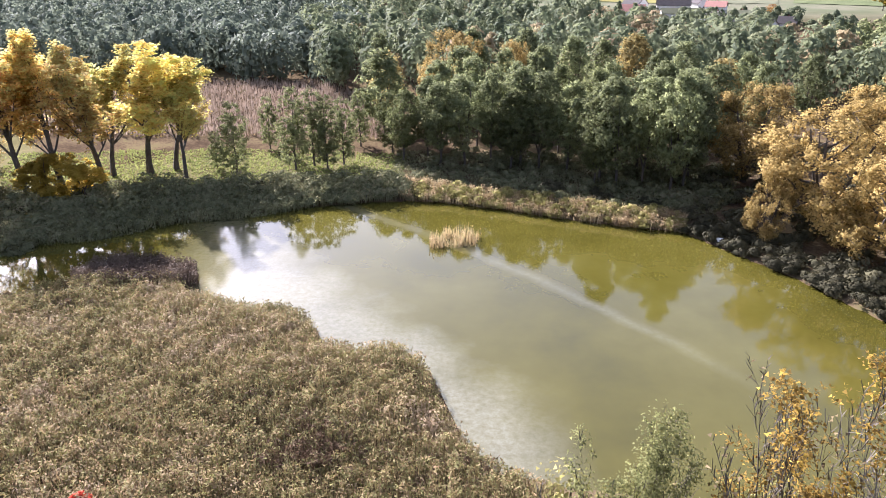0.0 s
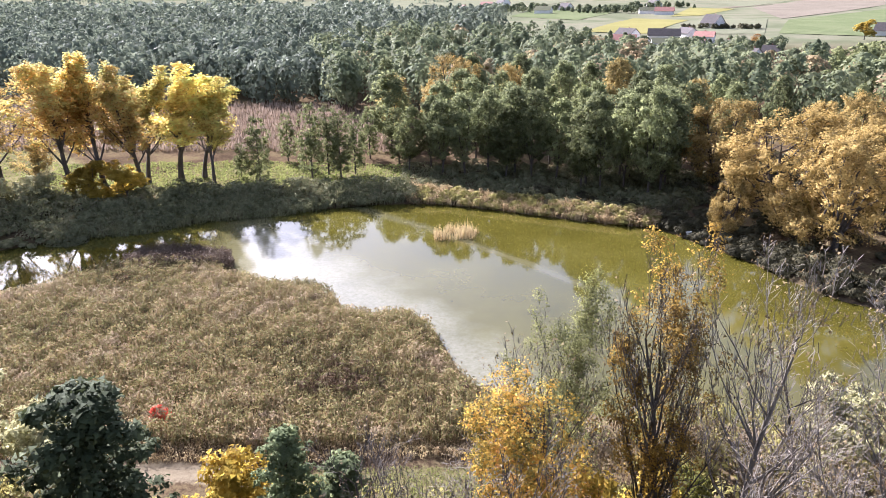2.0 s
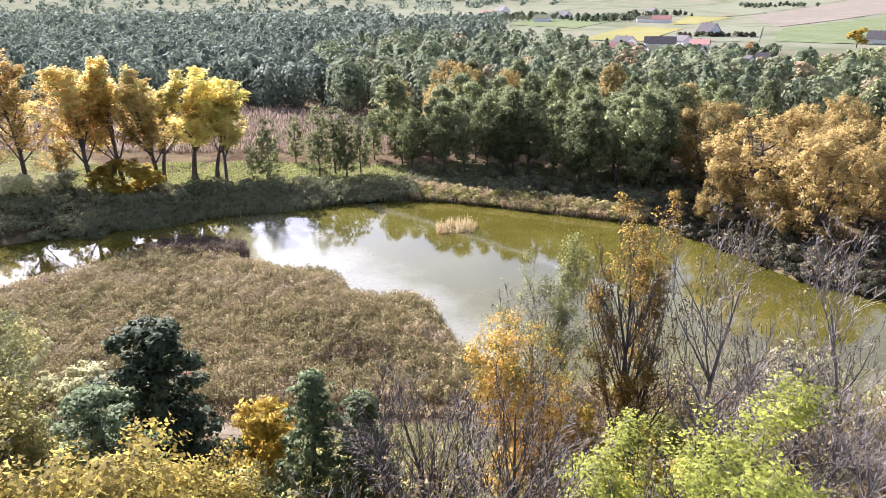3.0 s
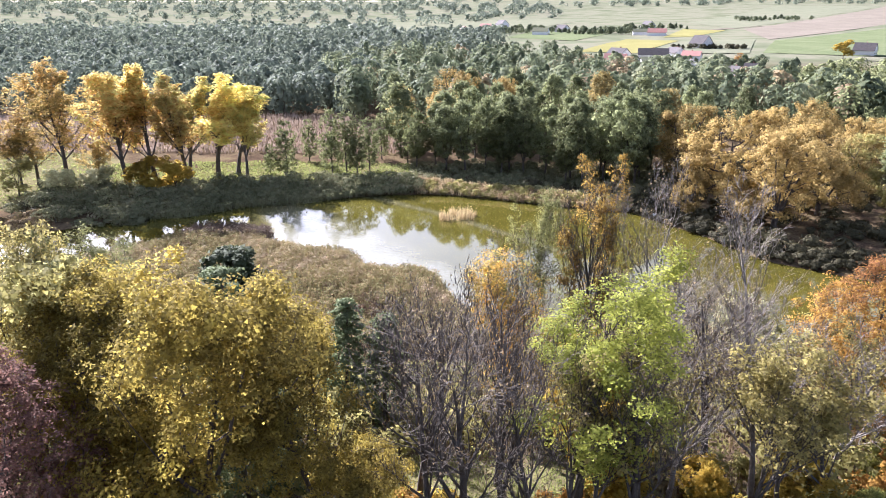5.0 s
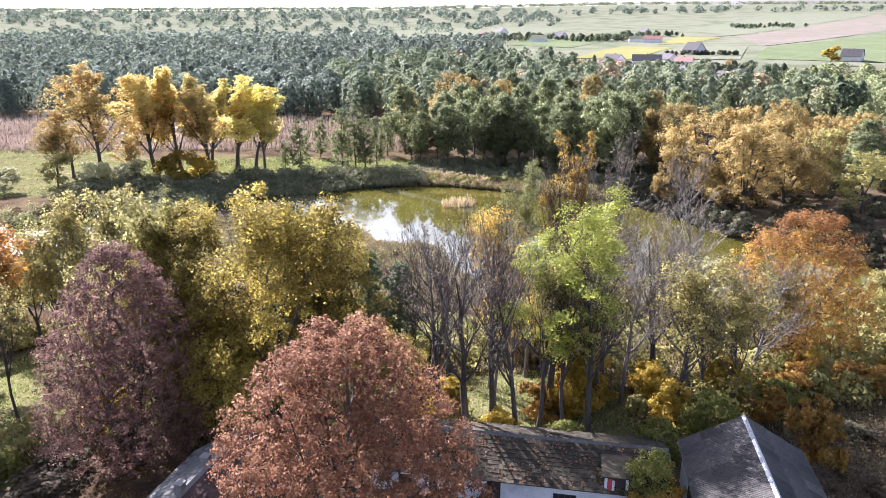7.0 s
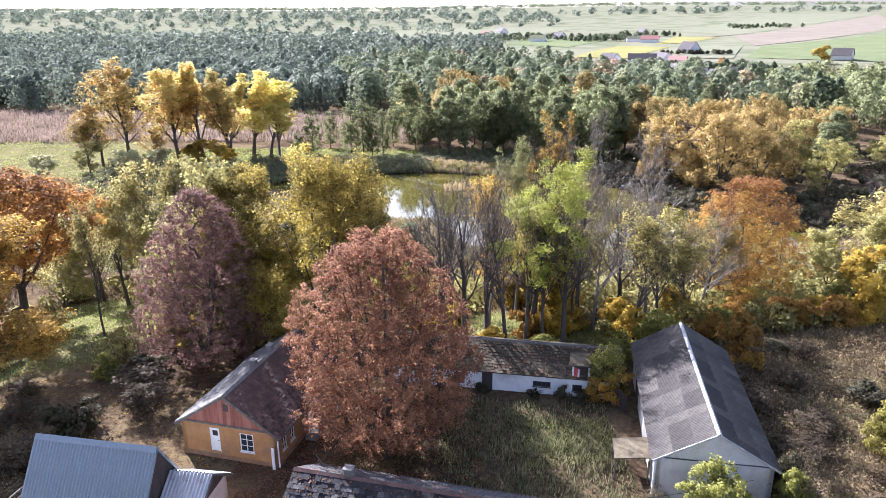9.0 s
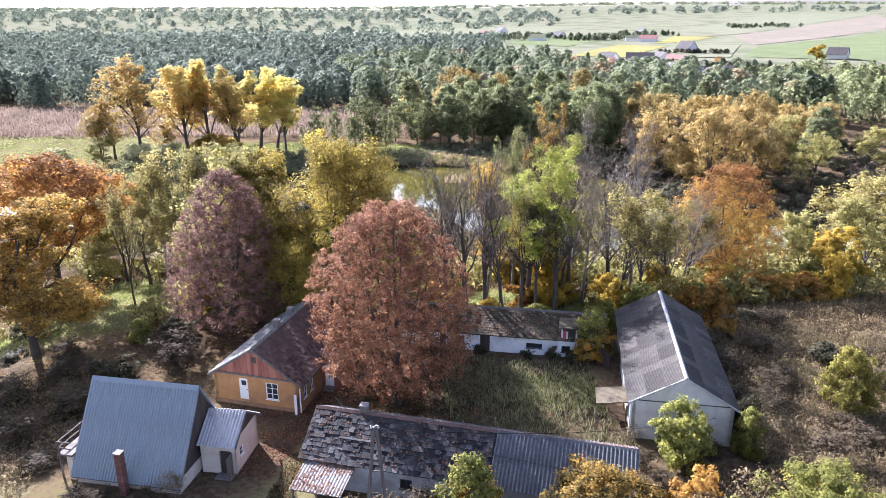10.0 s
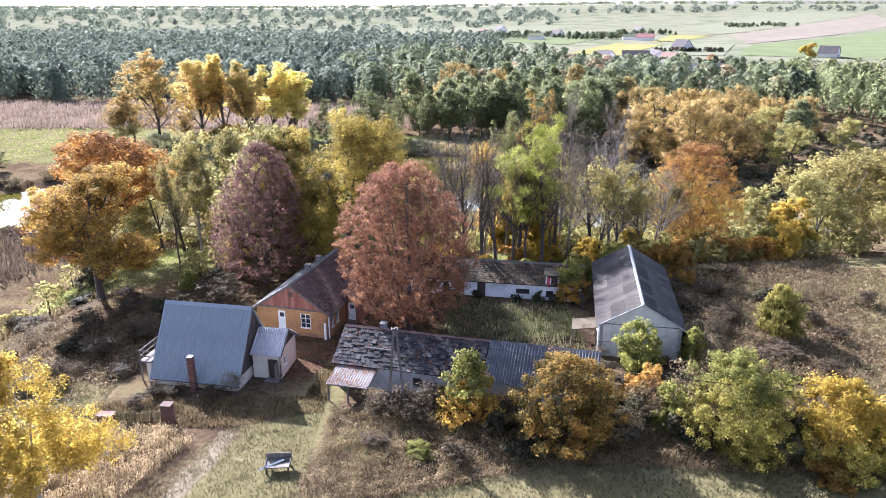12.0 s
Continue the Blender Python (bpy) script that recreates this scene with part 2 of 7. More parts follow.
PLASTER_GREY = surface("grey_weathered_plaster", [(0.30, 0.29, 0.28), (0.44, 0.43, 0.42), (0.55, 0.54, 0.53)], 0.9, 0.7, 9, 0.25, dirt=(0.30, 0.28, 0.26))
PLINTH = surface("ochre_stained_plinth", [(0.15, 0.085, 0.05), (0.25, 0.14, 0.075), (0.32, 0.20, 0.12)], 0.92, 1.6, 12, 0.3, dirt=(0.17, 0.13, 0.10))
STONE_BASE = surface("concrete_plinth", [(0.12, 0.105, 0.095), (0.21, 0.19, 0.17)], 0.92, 2, 14, 0.3)
GABLE_BOARD = surface("red_brown_boards", [(0.17, 0.055, 0.035), (0.27, 0.10, 0.065), (0.34, 0.15, 0.10)], 0.85, 2.0, 9, 0.2, stretch=(1, 1, 0.15), spread=0.25)
STEEL_ROOF = surface("blue_grey_steel_sheet", [(0.175, 0.20, 0.212), (0.225, 0.252, 0.265), (0.275, 0.30, 0.31)], 0.45, 0.5, 6, 0.03, metal=0.25, dirt=(0.23, 0.235, 0.235))
CORRUGATED = surface("grey_corrugated_sheet", [(0.22, 0.21, 0.205), (0.34, 0.33, 0.325), (0.45, 0.44, 0.435)], 0.75, 0.8, 9, 0.1, dirt=(0.15, 0.10, 0.075))
CORRUGATED_RUSTY = surface("rusty_corrugated_sheet", [(0.11, 0.095, 0.085), (0.18, 0.16, 0.145), (0.27, 0.245, 0.225)], 0.8, 0.8, 9, 0.15, dirt=(0.12, 0.07, 0.045), gloss=0.25)
CORRUGATED_OLD = surface("dark_weathered_corrugated_sheet", [(0.035, 0.035, 0.038), (0.08, 0.08, 0.083), (0.17, 0.168, 0.168)], 0.75, 0.8, 9, 0.15, dirt=(0.06, 0.045, 0.036), gloss=0.25)
TILE_RED = surface("dark_red_roof_tile", [(0.042, 0.027, 0.023), (0.085, 0.051, 0.042), (0.145, 0.09, 0.072)], 0.85, 1.6, 12, 0.25, spread=0.35, gloss=0.2)
TILE_GREY = surface("sunlit_grey_roof_tile", [(0.10, 0.092, 0.082), (0.18, 0.168, 0.15), (0.27, 0.255, 0.23)], 0.9, 1.6, 12, 0.25, spread=0.35, gloss=0.2)
TILE_MOSS = surface("mossy_brown_roof_tile", [(0.035, 0.028, 0.018), (0.075, 0.06, 0.038), (0.13, 0.105, 0.066)], 0.92, 1.2, 10, 0.35, spread=0.35, dirt=(0.045, 0.034, 0.022), gloss=0.2)
SLATE_OLD = surface("old_tar_slate", [(0.014, 0.013, 0.014), (0.034, 0.031, 0.031), (0.07, 0.064, 0.06), (0.15, 0.14, 0.13)], 0.8, 1.2, 10, 0.25, spread=0.5, dirt=(0.055, 0.036, 0.027), gloss=0.2, spots=[0.25, 0.48, 0.66, 0.85])
FIBRE = surface("grey_fibre_cement", [(0.038, 0.034, 0.03), (0.068, 0.061, 0.054), (0.125, 0.108, 0.09)], 0.9, 0.45, 10, 0.2, spread=0.2, dirt=(0.075, 0.047, 0.028), gloss=0.1)
RIDGE_WHITE = surface("pale_ridge_cap", [(0.22, 0.215, 0.20), (0.42, 0.41, 0.39), (0.5, 0.49, 0.47)], 0.85, 2, 10, 0.1, gloss=0.15)
BRICK = surface("red_brick", [(0.095, 0.042, 0.034), (0.155, 0.068, 0.052), (0.22, 0.105, 0.078)], 0.9, 3, 20, 0.3, spread=0.3, dirt=(0.08, 0.05, 0.042))
WOOD_OLD = surface("weathered_grey_wood", [(0.07, 0.06, 0.05), (0.13, 0.115, 0.10), (0.20, 0.18, 0.155)], 0.88, 2, 14, 0.3, stretch=(1, 1, 0.15), gloss=0.2)
WOOD_DARK = surface("dark_wood", [(0.025, 0.018, 0.015), (0.055, 0.04, 0.032), (0.085, 0.062, 0.05)], 0.8, 2, 14, 0.2, stretch=(1, 1, 0.15))
WOOD_MOSS = surface("mossy_fence_board", [(0.07, 0.06, 0.03), (0.13, 0.115, 0.05), (0.19, 0.165, 0.08)], 0.9, 3, 14, 0.3, spread=0.3)
WHITE_PAINT = surface("white_paint", [(0.66, 0.66, 0.64), (0.8, 0.8, 0.78)], 0.6, 2, 12, 0.05)
GUTTER = surface("dark_gutter", [(0.04, 0.042, 0.045), (0.07, 0.072, 0.075)], 0.5, 2, 12, 0.05)
CABLE = surface("black_cable", [(0.012, 0.012, 0.012), (0.02, 0.02, 0.02)], 0.9, 2, 12, 0, gloss=0.05)
RED_CLOTH = surface("red_cloth", [(0.42, 0.05, 0.05), (0.55, 0.10, 0.09)], 0.9, 6, 20, 0.1)
PALE_CLOTH = surface("pale_cloth", [(0.6, 0.58, 0.56), (0.72, 0.7, 0.68)], 0.9, 6, 20, 0.1)
FAR_WALL = surface("far_house_wall", [(0.5, 0.47, 0.44), (0.68, 0.66, 0.63)], 0.9, 0.5, 5, 0.05, spread=0.3)
FAR_ROOF_RED = surface("far_red_roof", [(0.24, 0.10, 0.075), (0.34, 0.16, 0.12)], 0.85, 0.5, 5, 0.05, spread=0.3)
FAR_ROOF_DARK = surface("far_dark_roof", [(0.05, 0.042, 0.04), (0.095, 0.08, 0.074)], 0.85, 0.5, 5, 0.05, spread=0.3, gloss=0.2)
FAR_ROOF_PALE = surface("pale_grassland", [(0.13, 0.133, 0.082), (0.165, 0.163, 0.105), (0.20, 0.19, 0.13)], 0.95, 0.03, 0.4, 0.05, gloss=0.0)


def glass_dark():
    m, nodes, links, b = base_material("window_glass")
    b.inputs["Base Color"].default_value = (0.03, 0.035, 0.04, 1)
    b.inputs["Roughness"].default_value, b.inputs["IOR"].default_value = 0.04, 1.5
    return m


GLASS = glass_dark()


def water_material():
    m, nodes, links, b = base_material("pond_water")
    n1 = noise_node(nodes, links, 0.045, 5.0, 0.6)
    r = ramp(nodes, [(0.042, 0.037, 0.006), (0.064, 0.055, 0.009), (0.088, 0.077, 0.018)], [0.3, 0.5, 0.75])
    links.new(n1.outputs[0], r.inputs[0])
    # a pale film of dust: a bent streak across the pond, and a drift against the reed bed that also paints in sky glare
    co = nodes.new("ShaderNodeTexCoord")
    sep = nodes.new("ShaderNodeSeparateXYZ")
    links.new(co.outputs["Object"], sep.inputs[0])

    def calc(op, a, c, clamp=False):
        return maths(nodes, links, op, a, c, clamp)

    x, y = sep.outputs[0], sep.outputs[1]
    n2 = noise_node(nodes, links, 0.12, 4.0, 0.6)
    n3 = noise_node(nodes, links, 1.4, 4.0, 0.7)
    wander = calc("SUBTRACT", n2.outputs[0], 0.5)
    bend = calc("ADD", calc("MULTIPLY", x, 1.02), calc("MULTIPLY", calc("MULTIPLY", x, x), 0.006))
    off = calc("ABSOLUTE", calc("ADD", calc("ADD", calc("SUBTRACT", y, 103.8), bend), calc("MULTIPLY", wander, 4.0)), 0.0)
    streak = calc("SUBTRACT", 1.0, calc("DIVIDE", off, 2.6), True)
    streak = calc("MULTIPLY", streak, calc("DIVIDE", calc("SUBTRACT", 36.0, x), 14.0, True))
    side = calc("ADD", calc("DIVIDE", calc("ADD", calc("SUBTRACT", y, 62.8), calc("MULTIPLY", x, 1.25)), 1.6), calc("MULTIPLY", wander, 12.0))
    drift = calc("SUBTRACT", 1.0, calc("DIVIDE", side, 8.0), True)
    drift = calc("MULTIPLY", drift, calc("DIVIDE", calc("SUBTRACT", 14.0, x), 8.0, True))
    drift = calc("MULTIPLY", drift, calc("DIVIDE", calc("ADD", x, 44.0), 16.0, True))
    band = calc("MULTIPLY", calc("MAXIMUM", calc("MULTIPLY", streak, 0.17), calc("MULTIPLY", drift, 0.42)), n3.outputs[0])
    col = mix_colour(nodes, links, band, r.outputs[0], (0.42, 0.41, 0.36))
    links.new(col, b.inputs["Base Color"])
    b.inputs["IOR"].default_value = 1.42
    links.new(maths(nodes, links, "ADD", maths(nodes, links, "MULTIPLY", band, 0.25), 0.045), b.inputs["Roughness"])
    n4 = noise_node(nodes, links, 1.1, 3.0, 0.55, (1.0, 0.6, 1.0))
    bp = nodes.new("ShaderNodeBump")
    bp.inputs["Strength"].default_value, bp.inputs["Distance"].default_value = 0.05, 0.05
    links.new(n4.outputs[0], bp.inputs["Height"])
    links.new(bp.outputs[0], b.inputs["Normal"])
    return m


WATER = water_material()


def ground_material():
    """One ground; the attribute 'zone' says where it is lawn (R), bare track (G) and cultivated field (B)."""
    m, nodes, links, b = base_material("ground_cover")
    n1 = noise_node(nodes, links, 0.12, 6.0, 0.65)
    n2 = noise_node(nodes, links, 2.2, 5.0, 0.7)
    n3 = noise_node(nodes, links, 0.02, 4.0, 0.55)
    n4 = noise_node(nodes, links, 9.0, 3.0, 0.7)
    v = maths(nodes, links, "ADD", maths(nodes, links, "MULTIPLY", n1.outputs[0], 0.45), maths(nodes, links, "MULTIPLY", n2.outputs[0], 0.4))
    v = maths(nodes, links, "ADD", v, maths(nodes, links, "MULTIPLY", n4.outputs[0], 0.15))
    litter = ramp(nodes, [(0.03, 0.022, 0.015), (0.07, 0.048, 0.03), (0.12, 0.09, 0.05), (0.105, 0.1, 0.038)], [0.36, 0.47, 0.55, 0.64])
    lawn = ramp(nodes, [(0.068, 0.06, 0.028), (0.122, 0.106, 0.05), (0.18, 0.152, 0.082)], [0.34, 0.5, 0.66])
    track = ramp(nodes, [(0.105, 0.082, 0.054), (0.165, 0.133, 0.09), (0.225, 0.188, 0.13)], [0.34, 0.5, 0.66])
    field = ramp(nodes, [(0.088, 0.10, 0.056), (0.122, 0.126, 0.078), (0.155, 0.146, 0.10), (0.11, 0.12, 0.07)], [0.3, 0.45, 0.58, 0.72])
    for r in (litter, lawn, track):
        links.new(v, r.inputs[0])
    links.new(n3.outputs[0], field.inputs[0])
    at = nodes.new("ShaderNodeVertexColor")
    at.layer_name = "zone"
    sep = nodes.new("ShaderNodeSeparateColor")
    links.new(at.outputs[0], sep.inputs[0])
    edge = maths(nodes, links, "MULTIPLY", maths(nodes, links, "SUBTRACT", n2.outputs[0], 0.5), 0.9)

    def mask(socket):
        x = maths(nodes, links, "ADD", socket, maths(nodes, links, "MULTIPLY", edge, 1.0))
        k = nodes.new("ShaderNodeMapRange")
        k.inputs[1].default_value, k.inputs[2].default_value = 0.35, 0.65
        links.new(x, k.inputs[0])
        return k.outputs[0]

    col = mix_colour(nodes, links, mask(sep.outputs[0]), litter.outputs[0], lawn.outputs[0])
    col = mix_colour(nodes, links, mask(sep.outputs[1]), col, track.outputs[0])
    col = mix_colour(nodes, links, sep.outputs[2], col, field.outputs[0])
    links.new(col, b.inputs["Base Color"])
    b.inputs["Roughness"].default_value = 0.95
    b.inputs["Specular IOR Level"].default_value = 0.0
    bp = nodes.new("ShaderNodeBump")
    bp.inputs["Strength"].default_value, bp.inputs["Distance"].default_value = 0.6, 0.12
    links.new(v, bp.inputs["Height"])
    links.new(bp.outputs[0], b.inputs["Normal"])
    return m


GROUND = ground_material()


# ---------------------------------------------------------------- mesh helpers
def flat_mesh(name, verts, faces, normals=None):
    """A mesh from arrays: verts (n, 3), faces (m, k) with one k for all; normals: one for each vertex, for rounded shading."""
    verts, faces = np.asarray(verts, np.float32), np.asarray(faces, np.int32)
    me = bpy.data.meshes.new(name)
    k = faces.shape[1]
    me.vertices.add(len(verts))
    me.vertices.foreach_set("co", verts.ravel())
    me.loops.add(faces.size)
    me.loops.foreach_set("vertex_index", faces.ravel())
    me.polygons.add(len(faces))
    me.polygons.foreach_set("loop_start", np.arange(0, faces.size, k, dtype=np.int32))
    me.update(calc_edges=True)
    if normals is not None:
        me.attributes.new("custom_normal", "FLOAT_VECTOR", "POINT").data.foreach_set("vector", np.asarray(normals, np.float32).ravel())
        me.update()
    return me


def rounded(verts, way, own=0.55):
    """Turns the single triangles in verts so that each faces its way; gives verts and a normal for each vertex. own: the share of its own tilt."""
    t = verts.reshape(-1, 3, 3)
    n = np.cross(t[:, 1] - t[:, 0], t[:, 2] - t[:, 0])
    n /= np.linalg.norm(n, axis=1, keepdims=True) + 1e-9
    way = way / (np.linalg.norm(way, axis=1, keepdims=True) + 1e-9)
    back = (n * way).sum(1) < 0
    t = np.where(back[:, None, None], t[:, [0, 2, 1]], t)
    n = np.where(back[:, None], -n, n) * own + way
    n /= np.linalg.norm(n, axis=1, keepdims=True) + 1e-9
    return t.reshape(-1, 3), np.repeat(n, 3, 0)


def mesh_part(name, me, material, parent=None, label="", matrix=None):
    ob = new(name, me)
    if material and not me.materials:
        me.materials.append(material)
    if parent:
        ob.parent = parent
    if matrix:
        ob.matrix_basis = matrix
    if label:
        ob["label"] = label
    return ob


def part(name, bm, material, parent=None, label="", matrix=None):
    me = bpy.data.meshes.new(name)
    bm.normal_update()
    bm.to_mesh(me)
    bm.free()
    return mesh_part(name, me, material, parent, label, matrix)


def box(bm, x0, x1, y0, y1, z0, z1, bevel=0.0):
    """Adds a box between the two corners to bm."""
    made = bmesh.ops.create_cube(bm, size=1, matrix=Matrix.Translation(((x0 + x1) / 2, (y0 + y1) / 2, (z0 + z1) / 2)) @ Matrix.Diagonal((x1 - x0, y1 - y0, z1 - z0, 1)))
    if bevel:
        es = list({e for v in made["verts"] for e in v.link_edges})
        bmesh.ops.bevel(bm, geom=es, offset=bevel, segments=1, affect="EDGES")
    return bm


def box_part(name, x0, x1, y0, y1, z0, z1, material, parent=None, label="", bevel=0.01):
    return part(name, box(bmesh.new(), x0, x1, y0, y1, z0, z1, bevel), material, parent, label)


def prism(bm, outline, depth_axis, d0, d1):
    """Extrudes a 2D outline. depth_axis 'y': outline in x, z; 'x': outline in y, z."""
    def at(p, d):
        return (p[0], d, p[1]) if depth_axis == "y" else (d, p[0], p[1])
    a, b = [bm.verts.new(at(p, d0)) for p in outline], [bm.verts.new(at(p, d1)) for p in outline]
    n = len(outline)
    bm.faces.new(a), bm.faces.new(b[::-1])
    for i in range(n):
        bm.faces.new((a[i], b[i], b[(i + 1) % n], a[(i + 1) % n]))
    bmesh.ops.recalc_face_normals(bm, faces=bm.faces)
    return bm


def tube(bm, a, b, r0, r1=None, sides=8):
    a, b = Vector(a), Vector(b)
    m = Matrix.Translation((a + b) / 2) @ (b - a).to_track_quat("Z", "Y").to_matrix().to_4x4()
    bmesh.ops.create_cone(bm, cap_ends=True, segments=sides, radius1=r0, radius2=r1 if r1 else r0, depth=(b - a).length, matrix=m)
    return bm


def empty(name, m, label, category, group="", kind=""):
    ob = new(name)
    ob.empty_display_size = 0.3
    ob.matrix_basis = m
    return tagged(ob, label, category, group, kind)


# ---------------------------------------------------------------- terrain
POND = [(-66, 101), (-55, 107), (-45, 112), (-32, 116.5), (-22, 119.5), (-14, 121.5), (-6, 122.5), (2, 121), (12, 117), (21, 113), (30, 109.5), (39, 107), (44, 98),
        (49, 90), (52.5, 81.5), (55, 76), (67, 67), (74, 58), (67, 45), (57, 40), (47, 42), (35, 44), (20, 46), (11, 48), (4, 50), (1, 54.5), (-0.6, 60),
        (-2.6, 67), (-5.4, 69.6), (-9.2, 68.6), (-14.3, 70.4), (-16.6, 76.6), (-20, 79), (-24, 78.8), (-33, 83), (-36, 89), (-42, 90), (-50, 88), (-54, 84), (-60, 77), (-76, 65), (-82, 42),
        (-100, 36), (-114, 68), (-96, 86), (-78, 94)]


def inside_and_distance(px, py, poly):
    p = np.array(poly, float)
    q = np.roll(p, -1, 0)
    inside = np.zeros(px.shape, bool)
    dist = np.full(px.shape, 1e9)
    for (ax, ay), (bx, by) in zip(p, q):
        cross = ((ay > py) != (by > py)) & (px < (bx - ax) * (py - ay) / (by - ay + 1e-12) + ax)
        inside ^= cross
        u = np.clip(((px - ax) * (bx - ax) + (py - ay) * (by - ay)) / ((bx - ax) ** 2 + (by - ay) ** 2), 0, 1)
        dist = np.minimum(dist, np.hypot(px - ax - u * (bx - ax), py - ay - u * (by - ay)))
    return inside, dist


def smooth(a, b, v):
    u = np.clip((v - a) / (b - a), 0, 1)
    return u * u * (3 - 2 * u)


def relief(x, y):
    """The height of the ground, for arrays or numbers."""
    x, y = np.atleast_1d(np.asarray(x, float)), np.atleast_1d(np.asarray(y, float))
    side = smooth(-64, -42, x)
    plateau = 9.0 * (1 - smooth(-9, 33, y)) * side
    low = 1.2 + 0.9 * smooth(125, 200, y)
    rise = 8.0 * smooth(280, 620, y) * smooth(-200, 150, x) + 10.0 * smooth(600, 2500, y) + 50.0 * smooth(1300, 3300, y) + 9.0 * smooth(700, 1500, y) * smooth(150, 900, x)
    z = np.maximum(plateau, 0) + low * (1 - smooth(2, 8.5, plateau)) + rise
    z += 0.18 * np.sin(x * 0.31 + 1.3 * np.sin(y * 0.17)) * np.cos(y * 0.27) * smooth(-12, 10, y)
    inside, d = inside_and_distance(x, y, POND)
    bank = smooth(0, 5, d)
    z = np.where(inside, -1.0 * smooth(0, 4, d) - 0.05, -0.05 + (z + 0.05) * (0.15 + 0.85 * bank) * smooth(-0.1, 1.5, d))
    return z


def ground_z(x, y):
    return float(relief(x, y)[0])


def axis(dense_from, dense_to, step, far_from, far_to):
    mid = np.arange(dense_from, dense_to + 1e-6, step)
    up, down, s = [mid[-1]], [mid[0]], step
    while up[-1] < far_to:
        s *= 1.11
        up.append(up[-1] + s)
    s = step
    while down[-1] > far_from:
        s *= 1.11
        down.append(down[-1] - s)
    return np.concatenate([down[:0:-1], mid, up[1:]])


LANE = [(-24, -62), (-21, -50), (-18.5, -42), (-15.5, -36), (-13.5, -30), (-12.5, -26), (-9, -25), (-10.5, -33), (-12, -40), (-13, -48), (-15, -62)]
TRACK = [(-24.5, -62), (-22.3, -50), (-20.5, -43), (-19.3, -43), (-20.6, -50), (-22.5, -62)]


def build_ground():
    xs, ys = axis(-75, 75, 1.4, -4200, 4200), axis(-70, 130, 1.4, -700, 4600)
    gx, gy = np.meshgrid(xs, ys)
    z = relief(gx.ravel(), gy.ravel())
    verts = np.column_stack([gx.ravel(), gy.ravel(), z])
    nx, ny = len(xs), len(ys)
    i = np.arange(nx * (ny - 1)).reshape(ny - 1, nx)[:, :-1].ravel()
    me = flat_mesh("ground", verts, np.column_stack([i, i + 1, i + nx + 1, i + nx]))
    x, y = verts[:, 0], verts[:, 1]
    lawn = np.zeros(len(x))
    for poly, soft in ((LANE, 1.0), ([(-62, -8), (-44, -14), (-33, -6), (-22, 14), (-24, 24), (-40, 30), (-60, 24)], 3), ([(-140, 104), (-92, 108), (-88, 150), (-100, 165), (-230, 165), (-230, 104)], 3),
                       # the last patch on this line paints the yard's sunlit spot into the ground
                       ([(-66, 126), (-40, 127), (-8, 134), (-8, 146), (-46, 148), (-66, 143)], 2), ([(-12, 28), (8, 30), (8, 37), (-14, 36)], 1.5), ([(4, -24), (12, -26), (11, -20), (4, -19)], 2),
                       ([(42, -62), (90, -62), (90, 12), (56, 8), (44, -20)], 4), ([(-10, -66), (42, -66), (42, -49.5), (6, -48), (-4, -51), (-10, -54)], 1.5), ([(-62, -50), (-33, -50), (-33, -36), (-62, -30)], 3),
                       ([(-8, -6), (14, -8), (16, 8), (-6, 12)], 3)):
        ins, d = inside_and_distance(x, y, poly)
        lawn = np.maximum(lawn, np.clip(0.5 + np.where(ins, d, -d) / (2 * soft), 0, 1))
    bare = np.zeros(len(x))
    for poly, soft in ((TRACK, 0.6), ([(-46, 35), (-20, 34.5), (-19, 37), (-46, 38)], 0.8)):
        ins, d = inside_and_distance(x, y, poly)
        bare = np.maximum(bare, np.clip(0.5 + np.where(ins, d, -d) / (2 * soft), 0, 1))
    tilled = smooth(380, 480, y)
    col = me.color_attributes.new("zone", "FLOAT_COLOR", "POINT")
    col.data.foreach_set("color", np.column_stack([lawn, bare, tilled, np.ones(len(x))]).astype(np.float32).ravel())
    me.polygons.foreach_set("use_smooth", np.ones(len(me.polygons), bool))
    tagged(mesh_part("ground", me, GROUND), "grass, leaf litter and fields over gently sloping land", "ground", kind="structure")


build_ground()


def build_water():
    bm = bmesh.new()
    f = bm.faces.new([bm.verts.new((x + (1.2 if x > -20 else -1.2), y + (1.2 if y > 80 else -1.2), 0.0)) for x, y in POND])
    bmesh.ops.triangulate(bm, faces=[f])
    bmesh.ops.recalc_face_normals(bm, faces=bm.faces)
    if sum(f.normal.z for f in bm.faces) < 0:
        bmesh.ops.reverse_faces(bm, faces=bm.faces)
    tagged(part("water", bm, WATER), "still olive-green pond water mirroring trees and sky", "water", kind="structure")


build_water()


